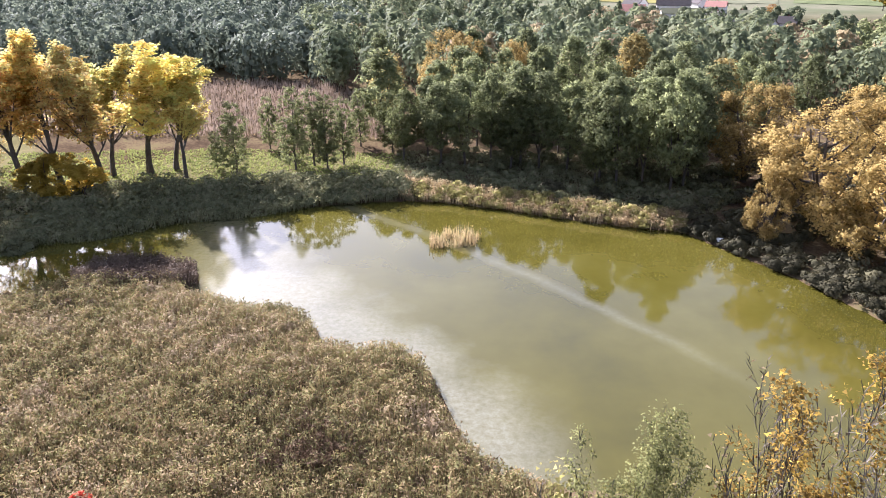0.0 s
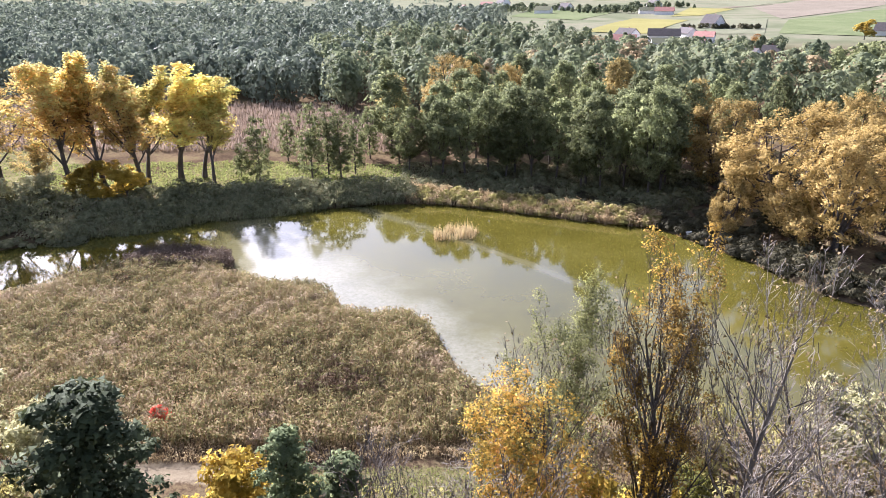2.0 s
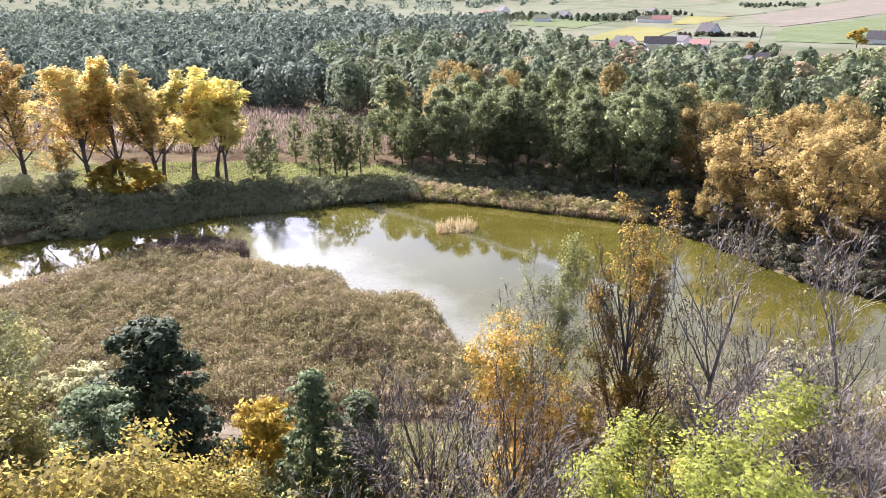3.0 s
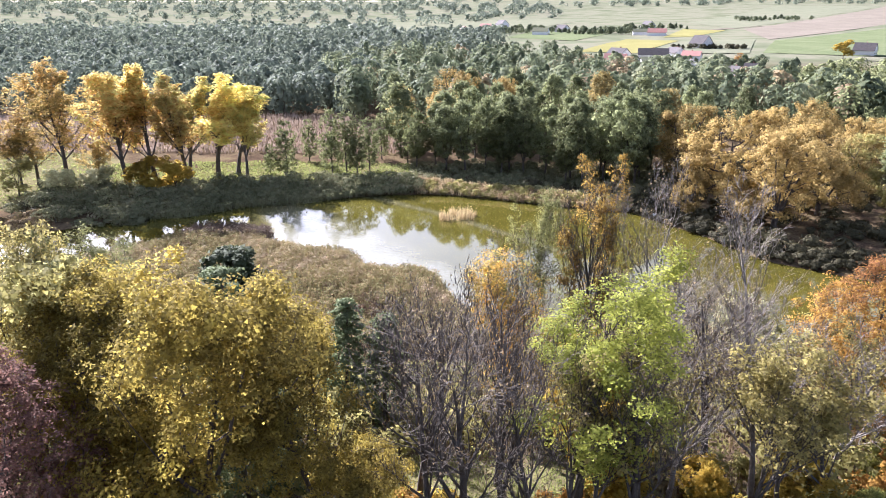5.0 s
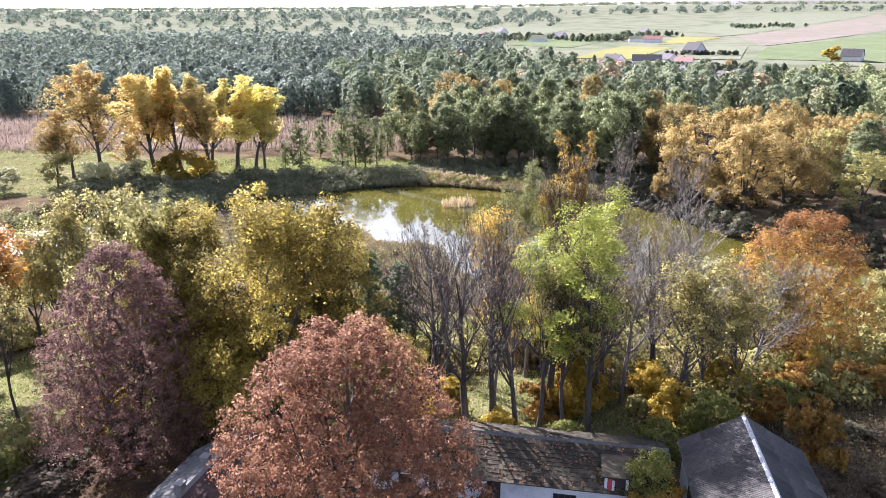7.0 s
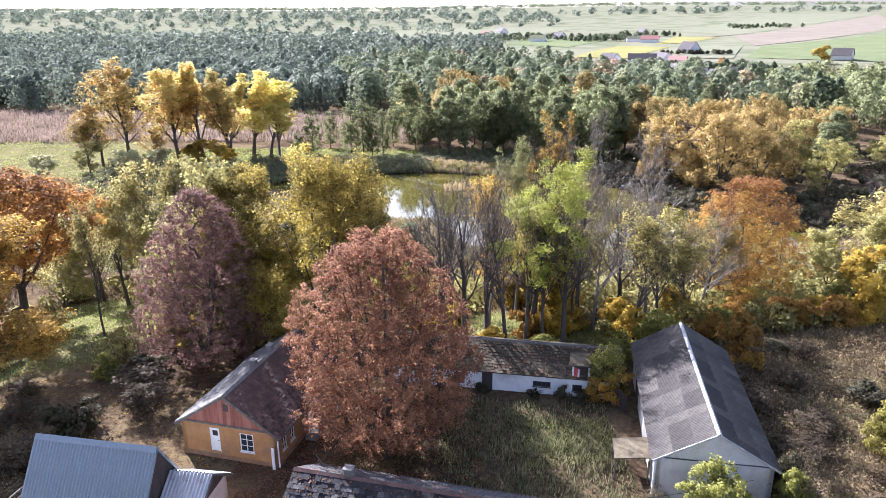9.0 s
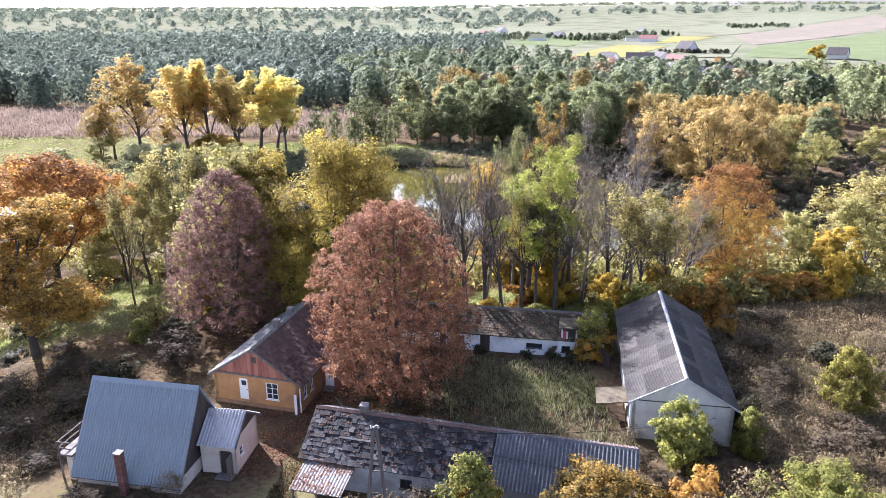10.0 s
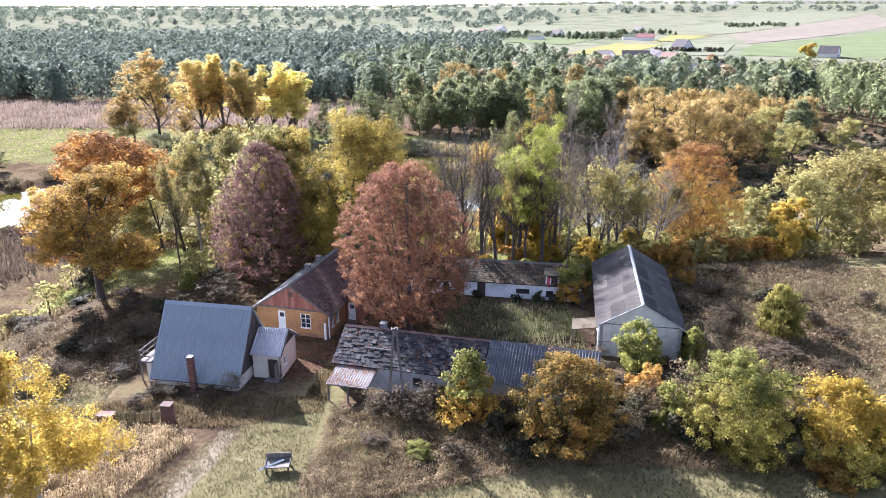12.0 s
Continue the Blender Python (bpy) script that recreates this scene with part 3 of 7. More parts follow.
# ---------------------------------------------------------------- plants
def leaf_cards(rng, centres, size, flat=0.3, hang=0.0, slim=0.62, facing=None, loose=0.55):
    """Small leaf sprays at the centres; flat: how level they lie, hang: how far they point down, facing: the way their faces turn."""
    n = len(centres)
    u = rng.normal(size=(n, 3))
    u[:, 2] *= 1 - flat
    u[:, 2] -= hang * 2.2
    if facing is None:
        w = rng.normal(size=(n, 3))
    else:
        w = facing / (np.linalg.norm(facing, axis=1, keepdims=True) + 1e-6) + rng.normal(size=(n, 3)) * loose
        w /= np.linalg.norm(w, axis=1, keepdims=True)
        u -= w * (u * w).sum(1, keepdims=True)
    u /= np.linalg.norm(u, axis=1, keepdims=True) + 1e-9
    v = np.cross(u, w)
    v /= np.linalg.norm(v, axis=1, keepdims=True) + 1e-9
    s = size * rng.uniform(0.6, 1.4, (n, 1))
    a, b = u * s, v * s * slim
    verts = np.stack([centres - a, centres + a * 0.6 + b, centres + a * 0.6 - b], 1).reshape(-1, 3)
    return verts, np.arange(3 * n).reshape(n, 3)


def limbs(rng, ends, height, trunk_r, bole, width, stems=1, fork=0.0, sway=0.02):
    """A trunk, with leaders from the fork up and branches that reach every end point: verts, faces of tapered limbs."""
    nodes, parent = [np.zeros(3)], [-1]
    drift = np.zeros(2)
    if stems == 1 or fork > 0:
        steps = 9 if stems == 1 else 3
        top = height * 0.93 if stems == 1 else height * fork
        for i in range(1, steps + 1):
            drift = drift + rng.normal(size=2) * sway * height / 9
            nodes.append(np.array([drift[0], drift[1], top * i / steps]))
            parent.append(i - 1)
    if stems > 1:
        foot, start = len(nodes) - 1, nodes[-1].copy()
        for k in range(stems):
            a = 2 * np.pi * (k + rng.uniform(-0.25, 0.25)) / stems
            out, last = width * rng.uniform(0.12, 0.34), foot
            top = height * rng.uniform(0.74, 0.93) - start[2]
            wob = np.zeros(2)
            for i in range(1, 8):
                u = i / 7
                wob = wob + rng.normal(size=2) * sway * height / 12
                nodes.append(start + np.array([np.cos(a) * out * u ** 0.8 + wob[0], np.sin(a) * out * u ** 0.8 + wob[1], top * u]))
                parent.append(last)
                last = len(nodes) - 1
    order = np.argsort(np.hypot(ends[:, 0], ends[:, 1]) + 0.25 * ends[:, 2])
    for e in ends[order]:
        p = np.array(nodes)
        d = e - p
        run = np.hypot(d[:, 0], d[:, 1])
        cost = np.linalg.norm(d, axis=1) + 2.2 * np.maximum(0, 0.35 * run - d[:, 2]) + 50 * (p[:, 2] < bole * 0.8)
        k = int(np.argmin(cost))
        mid = p[k] + d[k] * 0.5 + rng.normal(size=3) * 0.05 * np.linalg.norm(d[k]) - np.array([0, 0, 0.04 * run[k]])
        nodes.append(mid)
        parent.append(k)
        nodes.append(e)
        parent.append(len(nodes) - 2)
    p, par = np.array(nodes), np.array(parent)
    load = np.ones(len(p))
    for i in range(len(p) - 1, 0, -1):
        load[par[i]] += load[i]
    r = trunk_r * (load / load[0]) ** 0.5
    r = np.maximum(r, 0.014 * height / 15)
    c = np.arange(1, len(p))
    return sweep(p[par[c]], p[c], np.minimum(r[par[c]], r[c] * 1.5), r[c])


def ascending(rng, h, w, trunk_r):
    """The limbs of an upright bare tree: leaders that fork steeply, with finer branches bending up; also the twig ends."""
    segs, tips = [], []

    def grow(start, way, length, radius, level):
        steps = (9, 6, 4, 1)[level]
        q, d = start, way
        for i in range(steps):
            d = d + rng.normal(size=3) * (0.05, 0.07, 0.10, 0.12)[level] + np.array([0, 0, 0.03 + 0.05 * level])
            d = d / np.linalg.norm(d)
            r0, r1 = radius * (1 - 0.8 * i / steps), radius * (1 - 0.8 * (i + 1) / steps)
            e = q + d * length / steps
            segs.append((q, e, r0, r1))
            q, u = e, (i + 1) / steps
            if level == 3 or u < (0.26, 0.2, 0.2)[level]:
                continue
            for k in range((3, 2, 2)[level] if level or i < 7 else 2):
                a, open_ = rng.uniform(0, 2 * np.pi), rng.uniform(*((0.3, 0.75), (0.4, 0.8), (0.45, 0.9))[level])
                side = np.cross(d, np.array([np.cos(a), np.sin(a), 0.3]))
                side = side / np.linalg.norm(side)
                size = length * ((0.52, 0.46, 0.45)[level]) * (1.15 - 0.6 * u) * rng.uniform(0.6, 1.15)
                grow(q, d * math.cos(open_) + side * math.sin(open_), size, max(r1 * rng.uniform(0.4, 0.65), 0.016), level + 1)
        if level > 1:
            tips.append(q)

    lead = rng.normal(size=3) * 0.06 + np.array([0, 0, 1])
    grow(np.zeros(3), lead / np.linalg.norm(lead), h * 0.9, trunk_r, 0)
    a, b = (np.array([t[k] for t in segs]) for k in (0, 1))
    tips = np.array(tips)
    scale = np.array([*(2 * [(w / 2) / np.quantile(np.hypot(tips[:, 0], tips[:, 1]), 0.95)]), h / np.quantile(tips[:, 2], 0.985)])
    return sweep(a * scale, b * scale, np.array([t[2] for t in segs]), np.maximum(np.array([t[3] for t in segs]), 0.012)), tips * scale


def sweep(a, b, ra, rb):
    """Tapered limbs from the points a to the points b: the stout ones and the thin ones, as verts and faces."""
    ax = b - a
    ax /= np.linalg.norm(ax, axis=1, keepdims=True) + 1e-9
    s1 = np.cross(ax, np.where(np.abs(ax[:, 2:3]) > 0.9, np.array([[1.0, 0, 0]]), np.array([[0, 0, 1.0]])))
    s1 /= np.linalg.norm(s1, axis=1, keepdims=True) + 1e-9
    s2 = np.cross(ax, s1)
    out = []
    for sides, pick in ((6, rb > 0.05), (3, (rb <= 0.05) & (ra > 0.022)), (2, (rb <= 0.05) & (ra <= 0.022))):
        n = int(pick.sum())
        if not n:
            continue
        ang = np.arange(sides) * 2 * np.pi / sides
        ring = np.cos(ang)[None, :, None] * s1[pick][:, None] + np.sin(ang)[None, :, None] * s2[pick][:, None]
        lo = a[pick][:, None] + ring * ra[pick][:, None, None]
        hi = b[pick][:, None] + ring * rb[pick][:, None, None]
        verts = np.concatenate([lo, hi], 1).reshape(-1, 3)
        k = np.arange(sides if sides > 2 else 1)
        quad = np.column_stack([k, (k + 1) % sides, (k + 1) % sides + sides, k + sides])
        out.append((verts, (quad[None] + (np.arange(n) * 2 * sides)[:, None, None]).reshape(-1, 4)))
    if len(out) == 3:
        (v, f), (v2, f2) = out[1:]
        out = [out[0], (np.concatenate([v, v2]), np.concatenate([f, f2 + len(v)]))]
    return out


def lobes_for(rng, form, h, w):
    """The masses that a crown is made of: centre and half sizes."""
    r = w / 2
    out = []
    if form == "round":
        out.append(((0, 0, h * 0.6), (r * 0.6, r * 0.6, h * 0.32)))
        for i in range(12):
            a, z = i * 2.4 + rng.uniform(-0.4, 0.4), 0.26 + 0.62 * ((i * 0.618) % 1)
            q = r * rng.uniform(0.5, 0.72) * (1.15 - 0.8 * abs(z - 0.5))
            out.append(((math.cos(a) * q, math.sin(a) * q, h * z), (r * rng.uniform(0.3, 0.46),) * 2 + (h * rng.uniform(0.1, 0.16),)))
    elif form == "egg":
        for i in range(9):
            z = 0.12 + 0.76 * i / 8
            wide = math.sin(min(1.0, z) ** 0.72 * math.pi) ** 0.5
            for j in range(3):
                a = i * 1.9 + j * 2.09 + rng.uniform(-0.3, 0.3)
                q = r * 0.45 * wide
                out.append(((math.cos(a) * q, math.sin(a) * q, h * z), (r * 0.5 * wide * rng.uniform(0.85, 1.1),) * 2 + (h * 0.085,)))
    elif form == "dome":
        out.append(((0, 0, h * 0.5), (r * 0.78, r * 0.78, h * 0.44)))
        for i in range(14):
            a, z = i * 2.4 + rng.uniform(-0.4, 0.4), 0.16 + 0.7 * ((i * 0.618) % 1)
            q = r * 0.72 * math.sqrt(max(0.05, 1 - ((z - 0.42) / 0.55) ** 2))
            out.append(((math.cos(a) * q, math.sin(a) * q, h * z), (r * rng.uniform(0.24, 0.36),) * 2 + (h * rng.uniform(0.1, 0.16),)))
    elif form == "bush":
        for i in range(8):
            a, z = i * 2.4 + rng.uniform(-0.4, 0.4), rng.uniform(0.2, 0.82)
            q = r * rng.uniform(0.15, 0.65) * (1.2 - 0.6 * z)
            out.append(((math.cos(a) * q, math.sin(a) * q, h * z), (r * rng.uniform(0.34, 0.5),) * 2 + (h * rng.uniform(0.13, 0.2),)))
    elif form == "vase":
        for i in range(11):
            a, z = i * 2.4 + rng.uniform(-0.4, 0.4), rng.uniform(0.45, 0.92)
            q = r * rng.uniform(0.1, 0.7) * (0.35 + 0.75 * z)
            out.append(((math.cos(a) * q, math.sin(a) * q, h * z), (r * rng.uniform(0.22, 0.36),) * 2 + (h * rng.uniform(0.07, 0.13),)))
    return out


def crown_points(rng, lobes, n, shell=0.45):
    size = np.array([l[1][0] * l[1][0] * l[1][2] for l in lobes]) ** 0.75
    pick = rng.choice(len(lobes), n, p=size / size.sum())
    c, s = np.array([l[0] for l in lobes])[pick], np.array([l[1] for l in lobes])[pick]
    d = rng.normal(size=(n, 3))
    d /= np.linalg.norm(d, axis=1, keepdims=True)
    return c + d * s * (rng.uniform(0, 1, (n, 1)) ** shell)


# smooth crowns: where the crown begins and where it is widest, as shares of the height
PROFILES = {"spire": (0.04, 0.24), "flame": (0.2, 0.5), "ball": (0.04, 0.42), "broad": (0.12, 0.44), "mound": (0.0, 0.3)}


def profile_points(rng, form, h, w, n):
    """Twig ends under the skin of a smooth crown with ribs of slightly longer limbs."""
    low, widest = PROFILES[form]
    u = low + (1 - low) * rng.uniform(0, 1, n * 6)
    r = np.where(u < widest, np.sin(np.pi / 2 * np.clip((u - low) / (widest - low), 0, 1)) ** (0.25 if form == "mound" else 0.6), np.cos(np.pi / 2 * np.clip((u - widest) / (1 - widest), 0, 1)) ** {"spire": 0.72, "flame": 0.6}.get(form, 0.5))
    pick = rng.uniform(0, 1, len(u)) < 0.12 + 0.88 * r
    u, r = u[pick][:n], r[pick][:n]
    a = rng.uniform(0, 2 * np.pi, len(u))
    ribs = 1 + {"flame": 0.2, "broad": 0.22, "mound": 0.32}.get(form, 0.09) * np.sin(a * 5 + 9 * u + rng.uniform(0, 6)) * np.sin(u * 17 + 2 * a)
    q = r * w / 2 * ribs * rng.uniform(0, 1, len(u)) ** 0.36
    return np.column_stack([np.cos(a) * q, np.sin(a) * q, h * (u + rng.normal(0, 0.012, len(u)))])


def whorl_points(rng, h, w, n):
    """Twig ends of a conifer: tiers of drooping boughs, longer towards the ground."""
    tier = rng.integers(0, 15, n)
    u = (tier + 0.5) / 15 * 0.9 + 0.06
    bough = rng.integers(0, 8, n)
    a = bough * 0.785 + tier * 2.4 + rng.normal(0, 0.07, n)
    reach = (1.04 - u) ** 0.62 * (0.95 + 0.35 * np.sin(tier * 7.1 + bough * 3.3))
    q = rng.uniform(0.12, 1, n) ** 0.7
    r = reach * q * w / 2
    return np.column_stack([np.cos(a) * r, np.sin(a) * r, np.clip(h * u - 0.3 * r * q + 0.2, 0.4, h * 0.99)])


# form, height, width, twig ends, leaves a twig, spread of a leaf cluster, leaf size, leaf, bark, trunk radius, hang, shell
SPECIES = {
    "thin_gold": ("vase", 16, 9, 420, 5, 0.5, 0.15, "birch_light", BARK, 0.2, 0.2, 0.5),
    "sumac": ("bush", 2.2, 2.4, 50, 16, 0.3, 0.12, "flower_red", BARK, 0.04, 0.1, 0.4),
    "alder_pale": ("flame", 18, 9, 280, 10, 0.95, 0.32, "alder_light", BARK, 0.22, 0.1, 0.34),
    "alder_ochre": ("flame", 18, 9, 280, 10, 0.95, 0.32, "ochre", BARK, 0.22, 0.1, 0.34),
    "russet": ("vase", 22, 9, 480, 7, 0.5, 0.14, "oak", BARK, 0.24, 0.1, 0.55),
    "poplar_yellow": ("vase", 26, 9.5, 1700, 3, 0.6, 0.24, "poplar_yellow", BARK, 0.34, 0.1, 0.45),
    "big_bush_gold": ("mound", 6.5, 8.5, 340, 24, 0.52, 0.14, "bush", BARK, 0.1, 0.15, 0.33),
    "big_bush_mixed": ("mound", 7, 9.5, 420, 26, 0.5, 0.13, "bush_mixed", BARK, 0.1, 0.15, 0.33),
    "big_bush_green": ("mound", 8, 10, 420, 26, 0.55, 0.14, "bush", BARK, 0.1, 0.15, 0.33),
    "poplar": ("vase", 26, 9.5, 1700, 3, 0.6, 0.24, "poplar", BARK, 0.34, 0.1, 0.45),
    "poplar_dull": ("vase", 26, 12, 1700, 3, 0.6, 0.22, "poplar_dull", BARK, 0.36, 0.1, 0.5),
    "alder": ("flame", 18, 9, 180, 16, 1.0, 0.31, "alder", BARK, 0.22, 0.1, 0.34),
    "alder_young": ("egg", 14, 6, 240, 13, 0.5, 0.18, "alder_light", BARK, 0.16, 0.1, 0.45),
    "golden_tall": ("round", 18, 10, 620, 11, 0.6, 0.14, "gold_orange", BARK, 0.22, 0.15, 0.38),
    "pine_tall": ("whorls", 20, 10, 900, 9, 0.42, 0.15, "pine", BARK, 0.26, -0.3, 0.45),
    "willow": ("dome", 19, 17, 260, 20, 1.05, 0.31, "willow", BARK, 0.5, 0.45, 0.22),
    "birch": ("round", 20, 14, 430, 26, 0.85, 0.19, "birch", BARK, 0.3, 0.3, 0.38),
    "birch_pale": ("round", 16, 12, 290, 22, 0.8, 0.19, "birch_light", BARK_BIRCH, 0.22, 0.45, 0.45),
    "weeping_birch": ("round", 13, 13, 520, 26, 0.6, 0.14, "golden", BARK_BIRCH, 0.2, 0.6, 0.36),
    "olive_tree": ("round", 15, 10, 170, 22, 0.75, 0.2, "olive", BARK, 0.2, 0.3, 0.5),
    "lime_ash": ("vase", 21, 10, 460, 11, 0.65, 0.15, "lime", BARK, 0.3, 0.25, 0.45),
    "white_ash": ("vase", 18, 9, 520, 6, 0.5, 0.13, "ash_pale", BARK, 0.2, 0.1, 0.5),
    "beech": ("ball", 19, 14.5, 2300, 15, 0.4, 0.115, "beech", BARK, 0.4, 0.3, 0.3),
    "plum": ("spire", 18, 12, 1800, 13, 0.4, 0.11, "plum", BARK, 0.3, -0.1, 0.36),
    "maple": ("broad", 18, 14, 1100, 12, 0.6, 0.15, "maple", BARK, 0.3, 0.15, 0.34),
    "maple_red": ("round", 17, 13, 340, 26, 0.75, 0.22, "maple_red", BARK, 0.3, 0.15, 0.36),
    "oak": ("round", 16, 12, 360, 26, 0.75, 0.2, "oak", BARK, 0.34, 0.2, 0.36),
    "golden": ("round", 11, 7, 190, 26, 0.55, 0.2, "golden", BARK, 0.16, 0.15, 0.38),
    "spruce": ("whorls", 15, 8, 620, 12, 0.36, 0.17, "spruce", BARK, 0.22, 0.35, 0.35),
    "pine": ("whorls", 10, 5, 420, 10, 0.3, 0.14, "pine", BARK, 0.16, -0.3, 0.45),
    "bare": ("vase", 20, 9, 200, 1, 0.3, 0.12, "weed", BARK, 0.3, 0, 0.6),
    "bare_grey": ("vase", 18, 11, 300, 2, 0.4, 0.09, "weed", BARK_GREY, 0.27, 0, 0.55),
    "bush_olive": ("mound", 5, 5.5, 140, 44, 0.5, 0.12, "bush", BARK, 0.07, 0.1, 0.36),
    "bush_green": ("mound", 5, 5.5, 140, 28, 0.5, 0.15, "bush_top", BARK, 0.07, 0.1, 0.36),
    "bush_gold": ("mound", 4.5, 4.5, 110, 26, 0.48, 0.16, "golden", BARK, 0.06, 0.1, 0.36),
    "bush_mixed": ("mound", 5.5, 6, 160, 26, 0.5, 0.14, "gold_orange", BARK, 0.07, 0.1, 0.36),
    "bush_orange": ("bush", 3.2, 4, 80, 30, 0.4, 0.16, "maple", BARK, 0.05, 0.1, 0.4),
    "shrub_dark": ("bush", 3.2, 5, 60, 13, 0.55, 0.23, "shrub_dark", BARK, 0.05, 0.1, 0.45),
    "shrub_pale": ("bush", 6, 6, 120, 22, 0.5, 0.17, "shrub_pale", BARK_GREY, 0.07, 0.1, 0.45),
    "shrub_bare": ("bush", 5, 5.5, 260, 3, 0.4, 0.11, "weed", BARK_GREY, 0.06, 0, 0.5),
    "shrub_plum": ("bush", 4, 4, 200, 7, 0.36, 0.1, "dead_scrub", BARK, 0.06, 0, 0.5),
}
LABELS = {
    "thin_gold": ("half-bare tree with sparse yellow leaves", "tree"),
    "poplar_yellow": ("tall poplar with bright yellow leaves", "tree"),
    "golden_tall": ("golden and orange tree still in full leaf", "tree"),
    "pine_tall": ("tall green pine with broad soft boughs", "tree"),
    "russet": ("thin tree with russet and yellow leaves", "tree"),
    "alder_ochre": ("tree with ochre leaves among alders", "tree"),
    "alder_pale": ("alder with lighter yellow-green leaves", "tree"),
    "sumac": ("small crimson sumac beside the path", "bush"),
    "big_bush_green": ("large green bush turning yellow at the edge", "bush"),
    "big_bush_mixed": ("large bush in brown, green and gold", "bush"),
    "big_bush_gold": ("wide bush with yellow autumn leaves", "bush"),
    "poplar": ("tall poplar with orange and yellow autumn leaves", "tree"),
    "poplar_dull": ("tall poplar with thinning brown and orange leaves", "tree"),
    "alder": ("dark green alder with a dense pointed crown", "tree"),
    "alder_young": ("slender young green alder on the pond meadow", "tree"),
    "willow": ("broad old willow with billowing ochre-yellow leaves", "tree"),
    "birch": ("large yellow and olive autumn birch", "tree"),
    "birch_pale": ("pale yellow birch with hanging twigs", "tree"),
    "weeping_birch": ("weeping birch with bright yellow leaves", "tree"),
    "olive_tree": ("olive-green tree with thinning autumn leaves", "tree"),
    "lime_ash": ("tall ash with lime-green leaves at the top", "tree"),
    "white_ash": ("half-bare ash with pale silvery seeds and leaves", "tree"),
    "beech": ("dense copper-red tree with an egg-shaped crown", "tree"),
    "plum": ("plum-brown tree with a dense conical crown", "tree"),
    "maple": ("round maple with orange autumn leaves", "tree"),
    "maple_red": ("broad maple with red and orange leaves", "tree"),
    "oak": ("broad oak with brown and golden leaves", "tree"),
    "golden": ("small tree with golden-yellow leaves", "tree"),
    "spruce": ("dark green spruce with drooping branches", "tree"),
    "pine": ("young blue-green pine by the reeds", "tree"),
    "bare": ("tall bare tree with thin dark branches", "tree"),
    "bare_grey": ("bare tree with a haze of grey twigs", "tree"),
    "bush_olive": ("upright olive-yellow bush alone on the meadow", "bush"),
    "bush_green": ("leafy yellow-green bush in autumn", "bush"),
    "bush_gold": ("bush with golden-yellow leaves", "bush"),
    "bush_mixed": ("bush with brown, green and golden leaves", "bush"),
    "bush_orange": ("low bush with orange leaves", "bush"),
    "shrub_dark": ("low shrub with leaves coloured dark for shade", "shrub"),
    "shrub_pale": ("silvery pale shrub on the slope", "shrub"),
    "shrub_bare": ("bare shrub of grey twigs", "shrub"),
    "shrub_plum": ("dark bare shrub with few leaves", "shrub"),
}
PROTOTYPES = {}
VARIANTS = {"alder": 4, "willow": 3, "poplar": 3, "bare": 3, "bare_grey": 2, "alder_young": 2, "olive_tree": 2, "shrub_dark": 3, "bush_green": 2, "bush_mixed": 2, "white_ash": 2}


# how much finer than the table the leaves of a kind are, and kinds whose upper crown differs: its leaf and where it begins
FINE = {"birch": 2.8, "lime_ash": 3.2, "golden_tall": 2.0, "pine_tall": 1.6, "maple": 2.2, "maple_red": 2.6, "oak": 2.6, "olive_tree": 1.6, "birch_pale": 1.4, "golden": 1.5, "white_ash": 3.4, "russet": 2.6, "willow": 2.6, "poplar": 1.5, "poplar_yellow": 1.5, "poplar_dull": 1.5,
        "alder": 1.35, "alder_pale": 1.35, "alder_ochre": 1.35, "alder_young": 1.4, "weeping_birch": 2.2, "spruce": 1.6, "pine": 1.5, "big_bush_green": 2.0, "big_bush_mixed": 2.0, "big_bush_gold": 1.7, "beech": 1.5, "plum": 1.5, "shrub_plum": 0.7, "shrub_dark": 1.2}
FAR_KINDS = ("alder", "alder_pale", "alder_ochre", "alder_young", "willow", "poplar", "poplar_yellow", "poplar_dull")
UPPER = {"maple": ("maple_top", 0.78), "big_bush_green": ("bush_top", 0.62), "bush_mixed": ("bush_top", 0.62), "big_bush_gold": ("golden", 0.4), "maple_red": ("maple_top", 0.85)}


